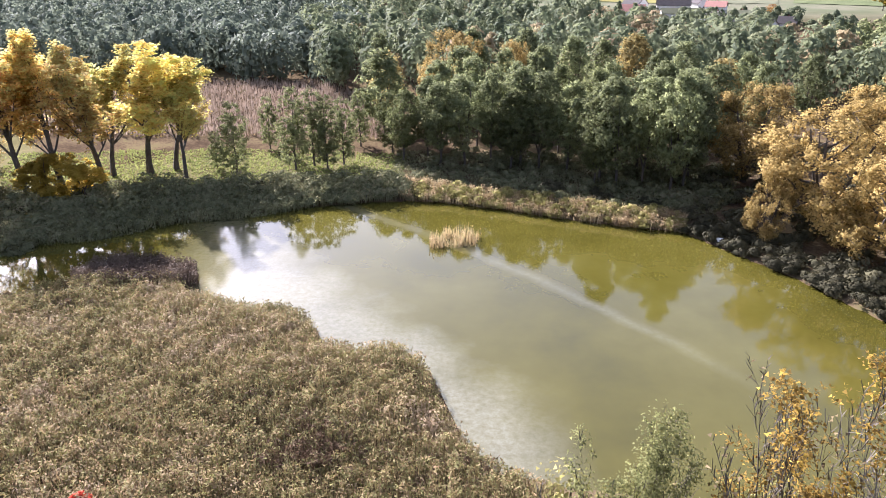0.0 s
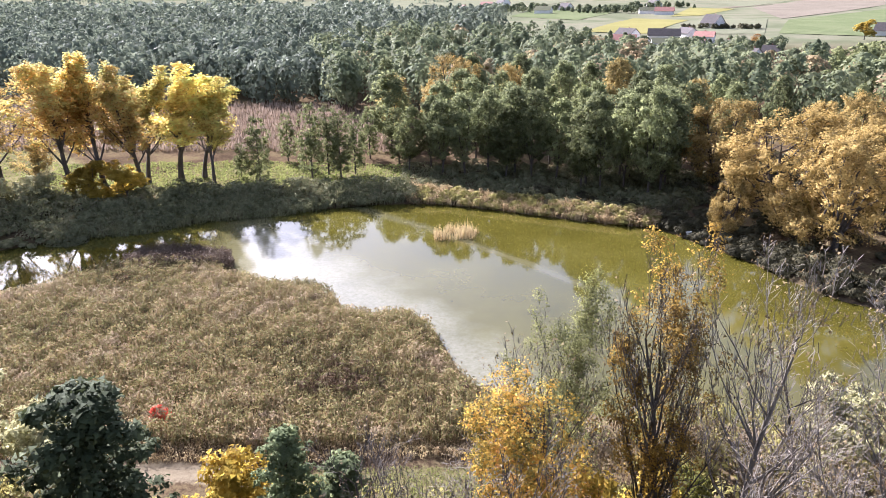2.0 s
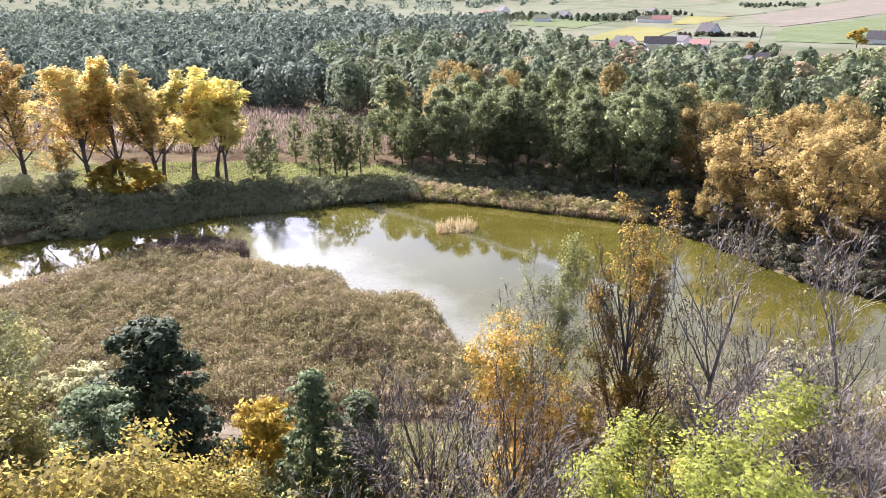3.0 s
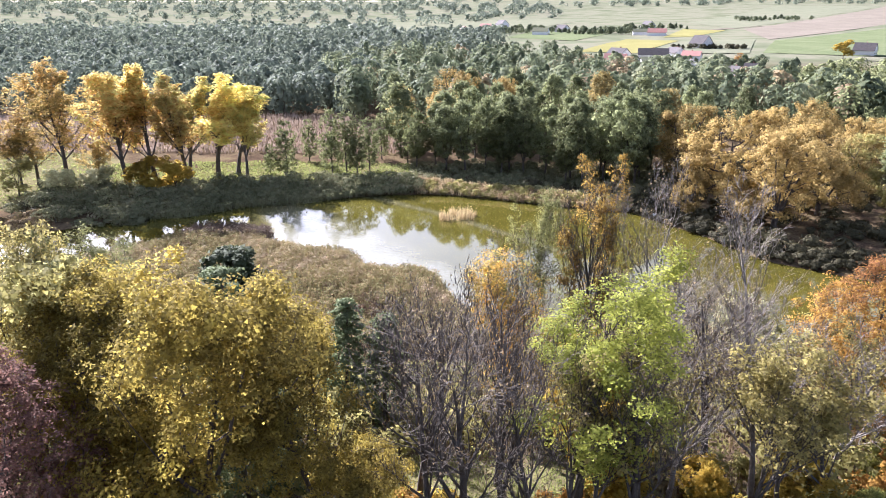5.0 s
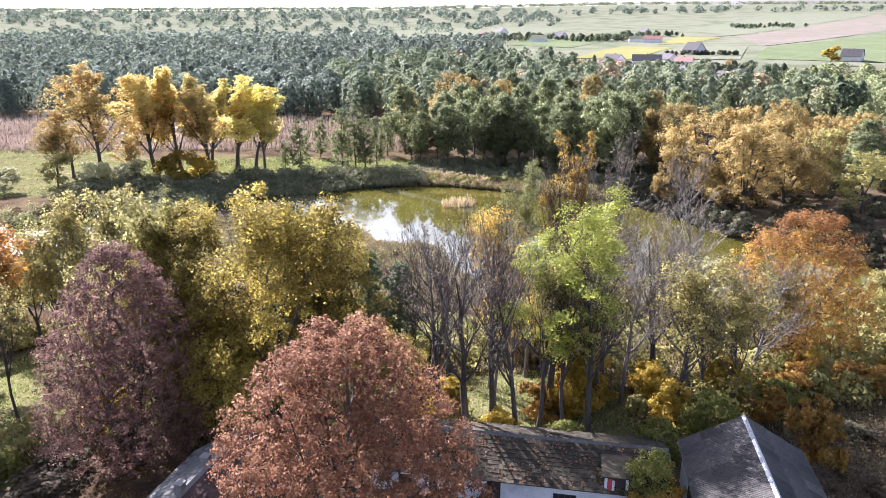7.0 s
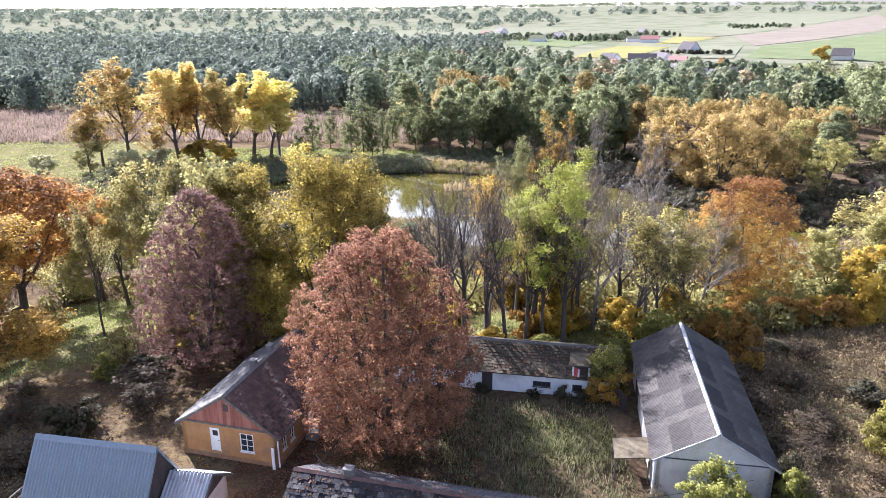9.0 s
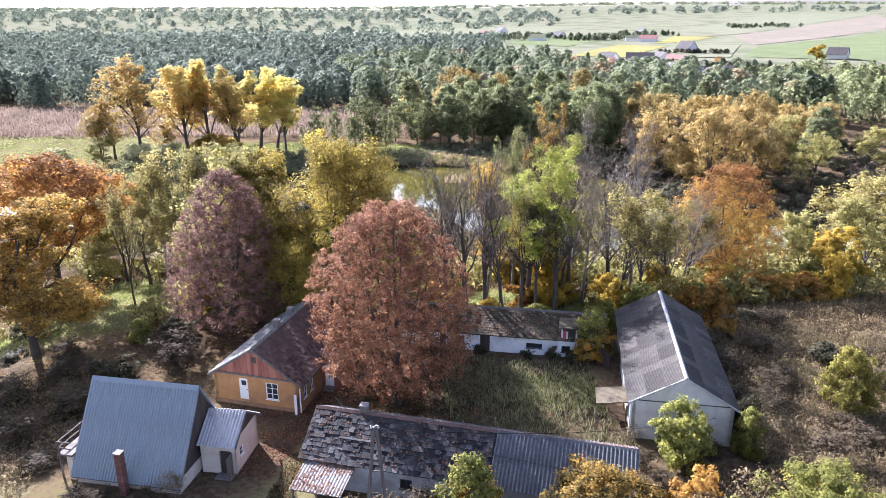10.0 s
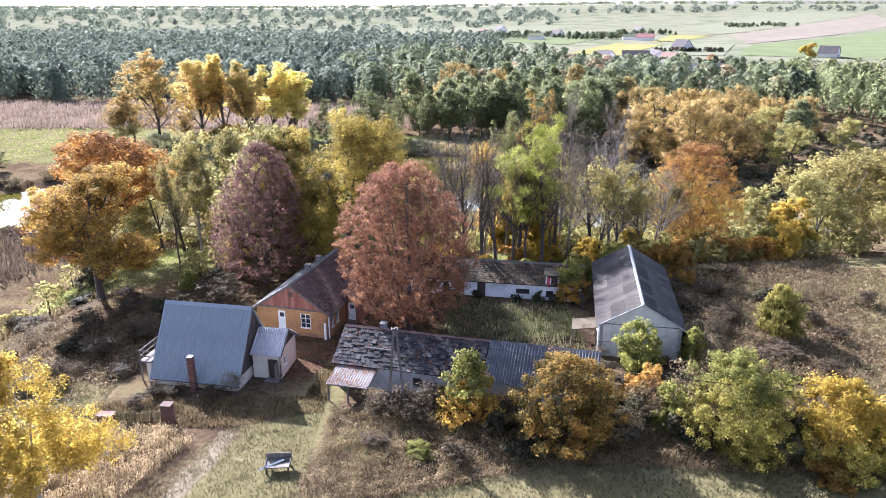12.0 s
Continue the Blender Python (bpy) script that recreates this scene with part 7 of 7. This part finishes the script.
def barn():
    L, W, eave, ridge = 18.2, 7.8, 3.55, 5.85
    h = house_root("barn", 18.3, -21.5, G, -9.8, "pale plastered barn with a grey fibre-cement roof", "barn")
    f = side(L, W, "front")
    wall("wall", h, f, W, eave, [], PLASTER_BARN)
    for k, n in (("right", L), ("left", L), ("back", W)):
        wall("wall", h, side(L, W, k), n, eave, [(3, 5.6, 0, 2.6)] if k == "left" else [], PLASTER_BARN)
    door(h, side(L, W, "left"), 3, 5.6, 2.6, WOOD_DARK, "wide dark barn door")
    gable_end("gable", h, f, W, eave, ridge - eave, PLASTER_BARN, 0.3)
    gable_end("gable", h, side(L, W, "back"), W, eave, ridge - eave, PLASTER_BARN, 0.3)
    a, c, run, length = slopes(L, W, eave, ridge, 0.35, 0.25)
    for i, m in enumerate((a, c)):
        sheet_slope(h, m, length, run, 1.1, 1.5, 0.19, 0.055, FIBRE, 7 + i, "weathered corrugated fibre-cement sheets")
    part("ridge_cap", prism(bmesh.new(), [(-0.17, ridge - 0.04), (0, ridge + 0.12), (0.17, ridge - 0.04)], "y", -L / 2 - 0.26, L / 2 + 0.26), RIDGE_WHITE, h, "pale mortar ridge")
    for m in (a, c):
        part("verge", box(bmesh.new(), (-0.03 if m is c else length - 0.05), (0.05 if m is c else length + 0.03), 0, run, -0.1, 0.04), RIDGE_WHITE, h, "pale verge strip", m)
    part("trim", box(bmesh.new(), 0.1, W - 0.1, -0.04, 0.02, eave - 0.06, eave), GUTTER, h, "dark line across the gable", f)
    part("downpipe", tube(bmesh.new(), (-W / 2 - 0.1, -L / 2 - 0.06, 0), (-W / 2 - 0.1, -L / 2 - 0.06, eave - 0.1), 0.1), WHITE_PAINT, h, "white corner pipe")
    p = empty("lean_to", h.matrix_basis @ pose(-W / 2 - 1.6, -L / 2 + 3.2, 0), "low lean-to with a rough board roof beside the barn", "lean-to")
    part("roof", box(bmesh.new(), -1.1, 1.5, -1.4, 1.3, 0, 0.1, 0.01), TILE_MOSS, p, "", pose(0, 0, 1.9, 0, -8, 0))
    for x, y in ((-1.0, -1.3), (-1.0, 1.2), (1.4, -1.3), (1.4, 1.2)):
        box_part("post", x - 0.06, x + 0.06, y - 0.06, y + 0.06, 0, 1.8, WOOD_OLD, p)


def front_shed():
    L, W, eave, ridge = 23.4, 6.5, 2.6, 4.55
    h = house_root("shed", -0.4, -35.4, G, 75.8, "long low shed with a patched slate and corrugated roof", "shed")
    l = side(L, W, "left")       # faces the lane
    hole = (7.4, 8.3, 0.9, 1.7)
    wall("wall", h, l, L, eave, [hole], PLASTER_GREY)
    window(h, l, *hole, bars=(1, 0), frame_mat=WOOD_DARK, label="dark small window")
    for k, n in (("right", L), ("front", W), ("back", W)):
        wall("wall", h, side(L, W, k), n, eave, [], BRICK if k == "back" else PLASTER_GREY)
    for k in ("front", "back"):
        gable_end("gable", h, side(L, W, k), W, eave, ridge - eave, BRICK, 0.28)
    a, c, run, length = slopes(L, W, eave, ridge, 0.35, 0.2)
    split = 14.0
    slope_tiles(h, a, split, run, 0.42, 0.36, SLATE_OLD, 9, gaps=0.08, lift=0.04)
    sheet_slope(h, a @ Matrix.Translation((split, 0, 0.0)), length - split, run, 1.1, run / 2, 0.3, 0.1, CORRUGATED_OLD, 11, "dark weathered corrugated sheets")
    sheet_slope(h, c, length, run, 1.1, run / 2, 0.3, 0.1, CORRUGATED_OLD, 12, "dark weathered corrugated sheets")
    part("ridge_cap", prism(bmesh.new(), [(-0.2, ridge - 0.04), (0, ridge + 0.12), (0.2, ridge - 0.04)], "y", -L / 2 - 0.2, 2.5 - L / 2 + 7), CORRUGATED_OLD, h, "dark ridge capping")
    part("ridge_cap", prism(bmesh.new(), [(-0.2, ridge - 0.04), (0, ridge + 0.12), (0.2, ridge - 0.04)], "y", 2.6 - L / 2 + 7, L / 2 + 0.2), TILE_RED, h, "rust-brown ridge tiles")
    chimney(h, 0.2, L / 2 - 3.6, ridge - 0.5, ridge + 0.6, 0.55, STONE_BASE)
    part("plank", box(bmesh.new(), 2.6, 5.2, 1.9, 2.05, 0.06, 0.12, 0.01), WOOD_OLD, h, "loose grey plank on the roof", a)
    fallen_leaves(h.matrix_basis @ a, split, run, 380, "beech", 81, "drifts of fallen copper leaves on the slate roof")
    fallen_leaves(h.matrix_basis @ c, length, run, 1200, "beech", 82, "drifts of fallen leaves on the back roof slope")
    # lean-to at the lane end
    p = empty("lean_to", h.matrix_basis @ l @ pose(2.3, -1.5, 0), "low lean-to with corrugated sheets covered in fallen leaves", "lean-to")
    sheet_slope(p, frame_of((-1.95, -1.5, 1.75), (1, 0, 0), (0, 2.9, 0.5)), 3.8, 2.9, 0.95, 2.9, 0.24, 0.07, CORRUGATED_RUSTY, 13, "pale rust-stained corrugated sheets")
    fallen_leaves(p.matrix_basis @ frame_of((-1.95, -1.5, 1.75), (1, 0, 0), (0, 2.9, 0.5)), 3.8, 2.9, 420, "beech", 83, "fallen copper leaves on the lean-to roof")
    for x in (-1.8, 0, 1.75):
        box_part("post", x - 0.06, x + 0.06, -1.4, -1.28, 0, 1.75, WOOD_OLD, p)
    box_part("beam", -1.9, 1.85, -1.42, -1.28, 1.6, 1.72, WOOD_OLD, p)
    box_part("fascia", -1.95, 1.85, 1.2, 1.3, 2.0, 2.5, GABLE_BOARD, p, "dark red-brown board")


def board_gate():
    g = empty("gate", pose(12.7, -16.6, 8.8, 0, 0, -62), "dark board gate between shed and barn", "gate")
    box_part("rail", 0, 2.2, 0.03, 0.09, 0.4, 0.5, WOOD_DARK, g, bevel=0)
    box_part("rail", 0, 2.2, 0.03, 0.09, 1.6, 1.7, WOOD_DARK, g, bevel=0)
    rng = random.Random(4)
    for i in range(12):
        box_part("board", i * 0.18, i * 0.18 + 0.15, 0, 0.03, 0.0, 2.1 + rng.uniform(-0.2, 0.1), WOOD_DARK, g, bevel=0)


def utility_pole():
    p = empty("utility_pole", pose(-6.9, -41.2, G), "pair of leaning weathered utility poles", "pole")
    part("post", tube(bmesh.new(), (-0.5, 0, -0.3), (0.22, 0.3, 8.1), 0.15, 0.11), WOOD_OLD, p)
    part("post", tube(bmesh.new(), (1.1, 0.1, -0.3), (0.38, 0.3, 8.2), 0.14, 0.1), WOOD_OLD, p)
    part("brace", tube(bmesh.new(), (-0.05, 0.12, 4.9), (0.7, 0.2, 4.9), 0.05), WOOD_OLD, p)
    part("bracket", box(bmesh.new(), 0.0, 0.6, 0.2, 0.4, 7.9, 8.0, 0.01), GUTTER, p)
    for x in (0.05, 0.5):
        part("insulator", tube(bmesh.new(), (x, 0.3, 8.0), (x, 0.3, 8.2), 0.05, 0.03), WHITE_PAINT, p, "white porcelain insulator")


def cable(a, b, sag, label):
    a, b = Vector(a), Vector(b)
    cu = bpy.data.curves.new("cable", "CURVE")
    cu.dimensions, cu.bevel_depth, cu.bevel_resolution = "3D", 0.016, 1
    s = cu.splines.new("POLY")
    s.points.add(16)
    for i in range(17):
        u = i / 16
        q = a.lerp(b, u)
        s.points[i].co = (q.x, q.y, q.z - sag * 4 * u * (1 - u), 1)
    cu.materials.append(CABLE)
    tagged(new("cable", cu), label, "cable")


def gate():
    for i, (x, y, w, hh) in enumerate([(-25.6, -42.2, 0.85, 1.75), (-30.6, -42.6, 1.3, 1.05)]):
        p = tagged(part("gate_post", box(bmesh.new(), -w / 2 + 0.02, w / 2 - 0.02, -0.33, 0.33, -0.2, hh), BRICK), "old red brick gate post" if i == 0 else "low stump of a brick gate post", "gate post", "gate posts")
        p.matrix_basis = pose(x, y, ground_z(x, y), 0, 0, -6)
        bw, bh = w / 3, 0.09
        me = bpy.data.meshes.new("brick")
        bm = box(bmesh.new(), 0.008, bw - 0.008, -0.35, 0.35, 0.006, bh - 0.006)
        bm.to_mesh(me)
        bm.free()
        me.materials.append(BRICK)
        for r in range(int(hh / bh)):
            for c in range(3):
                b = new("brick", me)
                b.parent = p
                b.matrix_basis = Matrix.Translation((-w / 2 + c * bw, 0, r * bh))
        box_part("cap", -w / 2 - 0.06, w / 2 + 0.06, -0.42, 0.42, hh, hh + 0.09, TILE_RED, p, "dark weathered cap")
    fe = empty("fence", pose(-29.9, -42.55, ground_z(-28, -42.5), 0, 0, 4), "mossy picket fence between gate posts", "fence")
    for z in (0.25, 0.95):
        box_part("rail", 0, 3.9, 0.04, 0.1, z - 0.05, z + 0.05, WOOD_MOSS, fe)
    me = None
    rng = random.Random(2)
    for i in range(22):
        x = 0.1 + i * 0.172
        if me is None:
            ob = box_part("picket", -0.05, 0.05, 0, 0.03, 0.02, 1.2, WOOD_MOSS, fe, bevel=0)
            me = ob.data
        else:
            ob = new("picket", me)
            ob.parent = fe
        ob.matrix_basis = pose(x, 0, rng.uniform(-0.08, 0.03), 0, rng.uniform(-3, 3), 0)


def old_cart():
    x, y = -15.0, -48.6
    c = empty("cart", pose(x, y, ground_z(x, y), 0, 0, 4), "old grey wooden cart box with loose planks on the grass", "cart")
    box_part("bed", -0.95, 0.95, -0.6, 0.6, 0.55, 0.63, WOOD_OLD, c)
    box_part("tailboard", -0.95, 0.95, 0.56, 0.62, 0.63, 1.1, WOOD_OLD, c)
    box_part("side_board", 0.9, 0.95, -0.6, 0.56, 0.63, 0.85, WOOD_OLD, c)
    box_part("side_board", -0.95, -0.9, -0.6, 0.56, 0.63, 0.75, WOOD_OLD, c)
    for px, py in ((-0.8, -0.5), (0.8, -0.5), (-0.8, 0.5), (0.8, 0.5)):
        box_part("leg", px - 0.06, px + 0.06, py - 0.06, py + 0.06, -0.05, 0.55, WOOD_DARK, c)
    for i, (a, b) in enumerate((((-1.3, -0.7, 0.55), (0.4, 0.2, 0.75)), ((-0.6, -0.2, 0.68), (0.8, 0.35, 0.72)))):
        part("plank", tube(bmesh.new(), a, b, 0.09, 0.09, 4), PALE_CLOTH if i == 0 else WOOD_OLD, c, "pale loose plank")


def fallen_leaves(m, length, run, n, leaf, seed, label, slope=True):
    """Leaves lying in drifts on a roof slope or on the ground."""
    rng = np.random.default_rng(seed)
    p = rng.uniform(0, 1, (n * 3, 2)) * np.array([length, run])
    w = np.sin(p[:, 0] * 1.1 + 2 * np.sin(p[:, 1] * 1.7)) + np.sin(p[:, 1] * 2.3 + p[:, 0] * 0.6)
    p = p[w > rng.uniform(-2, 1.2, len(p))][:n]
    q = np.array([tuple(m @ Vector((a, b, 0.09))) for a, b in p])
    if not slope:
        q[:, 2] = relief(q[:, 0], q[:, 1]) + 0.04
    up = np.array(m.to_3x3() @ Vector((0, 0, 1)))
    v, f = leaf_cards(rng, q, 0.09, 0.2, 0.0, 0.7, np.tile(up, (len(q), 1)), 0.25)
    tagged(mesh_part("fallen_leaves", flat_mesh("fallen_leaves", v, f), LEAF[leaf]), label, "leaves", kind="stuff")


def jetty():
    """A small landing stage on the willow shore."""
    j = empty("jetty", pose(43.2, 101.8, 0, 0, 0, 35), "small wooden jetty with a white box on the shore", "jetty")
    for i in range(6):
        box_part("plank", -0.6, 0.6, -1.4 + i * 0.32, -1.12 + i * 0.32, 0.5, 0.56, WOOD_OLD, j)
    for x, y in ((-0.5, -1.3), (0.5, -1.3), (-0.5, 0.5), (0.5, 0.5)):
        part("post", tube(bmesh.new(), (x, y, -1.0), (x, y, 0.7), 0.07), WOOD_OLD, j)
    box_part("box", -0.45, 0.45, -0.2, 0.5, 0.56, 1.1, WHITE_PAINT, j, "white painted box", 0.03)


jetty()
blue_house()
annex()
orange_house()
white_shed()
barn()
front_shed()
utility_pole()
board_gate()
gate()
old_cart()
fallen_leaves(pose(-18, -35, 9), 19, 20, 12000, "beech", 85, "carpet of fallen copper leaves in the yard", False)
fallen_leaves(pose(-44, -28, 9), 24, 20, 5000, "oak", 86, "fallen brown leaves under the oaks", False)
cable((-6.6, -40.9, 17.1), (-12.6, -25.6, 11.8), 0.6, "black cable from the pole to the house")
cable((-6.5, -40.9, 17.1), (19, -31.6, 11.9), 0.9, "black cable from the pole to the barn")
cable((-6.5, -40.9, 16.9), (45, -53, 16.0), 1.2, "black overhead cable across the meadow")


# ---------------------------------------------------------------- the village
def far_house(x, y, w, l, wall_h, ridge_h, turn, roof, label):
    h = tagged(house_root("house", x, y, ground_z(x, y) - 0.2, turn, label), group="village houses")
    part("wall", box(bmesh.new(), -w / 2, w / 2, -l / 2, l / 2, 0, wall_h), FAR_WALL, h)
    part("gable", prism(bmesh.new(), [(-w / 2, wall_h), (w / 2, wall_h), (0, ridge_h)], "y", -l / 2 + 0.05, l / 2 - 0.05), FAR_WALL, h)
    a, c, run, length = slopes(l, w, wall_h, ridge_h, 0.5, 0.4)
    for m in (a, c):
        part("roof", box(bmesh.new(), 0, length, 0, run + 0.05, 0.0, 0.2), roof, h, "", m)
    for i in range(max(2, int(w / 3))):
        q = -w / 2 + (i + 0.5) * w / max(2, int(w / 3))
        box_part("window", q - 0.6, q + 0.6, -l / 2 - 0.06, -l / 2 + 0.1, 1.0, 2.2, GLASS, h, bevel=0)
    if ridge_h > 5:
        box_part("chimney", w * 0.15, w * 0.15 + 0.6, -0.3, 0.3, ridge_h - 1.0, ridge_h + 0.8, FAR_ROOF_RED, h, bevel=0)


for spec in [
    (122, 474, 10, 13, 4, 7.5, 38, FAR_ROOF_DARK, "farm building with a dark roof and pale gable"), (144, 466, 10, 20, 4.2, 8, 76, FAR_ROOF_DARK, "brick farm building with a dark roof"), (163, 478, 9, 13, 4.2, 7.5, 20, FAR_ROOF_DARK, "barn with a dark roof behind the farmyard"), (168, 458, 9, 12, 4.2, 7, 62, FAR_ROOF_RED, "farm building with a red roof"),
    (138, 428, 9, 24, 3.5, 6, 84, FAR_ROOF_PALE, "low barn with a pale metal roof"), (112, 440, 9, 14, 3.5, 7, 70, FAR_ROOF_RED, "small red-roofed house by the woods"), (163, 404, 10, 14, 5, 7.5, 75, FAR_ROOF_PALE, "pale two-storey house in the village"), (150, 410, 9, 11, 3.2, 6.5, 20, FAR_ROOF_DARK, "small house with a dark roof"),
    (181, 388, 8, 9, 3.2, 6.2, 60, FAR_ROOF_DARK, "small dark house on the village green"), (168, 382, 7, 8, 3, 5.5, 30, FAR_ROOF_DARK, "small dark-roofed house in the village"), (210, 562, 12, 14, 4, 10, 30, FAR_ROOF_DARK, "white house with a steep dark roof"), (308, 497, 12, 14, 4, 9, 50, FAR_ROOF_DARK, "house with a dark roof by a yellow tree"),
    (113, 826, 14, 18, 4, 8, 70, FAR_ROOF_PALE, "far white house among garden trees"), (85, 1050, 14, 16, 6, 12, 30, FAR_ROOF_DARK, "far white house with a dark roof"), (60, 1010, 12, 18, 5, 9, 60, FAR_ROOF_RED, "far house with a red roof"), (24, 880, 14, 16, 5, 10, 10, FAR_ROOF_RED, "far red-roofed house among trees"),
    (239, 790, 12, 20, 4, 8, 70, FAR_ROOF_RED, "far farmhouse among garden trees"), (282, 985, 14, 16, 5, 11, 20, FAR_ROOF_DARK, "far dark-roofed house in the fields"), (150, 900, 14, 14, 4, 9, 40, FAR_ROOF_DARK, "far house among garden trees"), (225, 810, 10, 16, 4, 7, 80, FAR_ROOF_PALE, "far pale barn by a farmhouse"),
]:
    far_house(*spec)
woods("hedge", np.concatenate([scatter([(184, 552), (240, 545), (244, 552), (186, 560)], 30, 51), scatter([(205, 575), (225, 572), (225, 580), (205, 584)], 8, 57)]), "shrub_dark", "clipped dark hedge round a white house", 50, 0.9, 13, (2.5, 4), wide=1.2)
woods("village_trees", np.concatenate([scatter([(0, 840), (60, 820), (160, 880), (150, 1000), (-20, 960)], 90, 52), scatter([(130, 800), (200, 830), (240, 900), (160, 880)], 40, 56), scatter([(250, 940), (330, 960), (330, 1010), (250, 1010)], 34, 53), scatter([(520, 1230), (640, 1250), (620, 1330), (520, 1310)], 40, 54),
                                      scatter([(100, 455), (175, 372), (215, 395), (190, 430), (120, 425)], 26, 55), scatter([(-60, 620), (30, 560), (60, 760), (-40, 800)], 80, 58), scatter([(200, 820), (260, 800), (250, 830), (210, 850)], 16, 59)]), "far_mixed", "hedges and garden trees round the far houses", 60, 1.5, 14, (4, 9), wide=1.0)
plant("golden", 278, 470, 13, 14, "round yellow tree beside a far house")
plant("maple", 186, 420, 9, 9, "reddish-brown tree beside a far house")
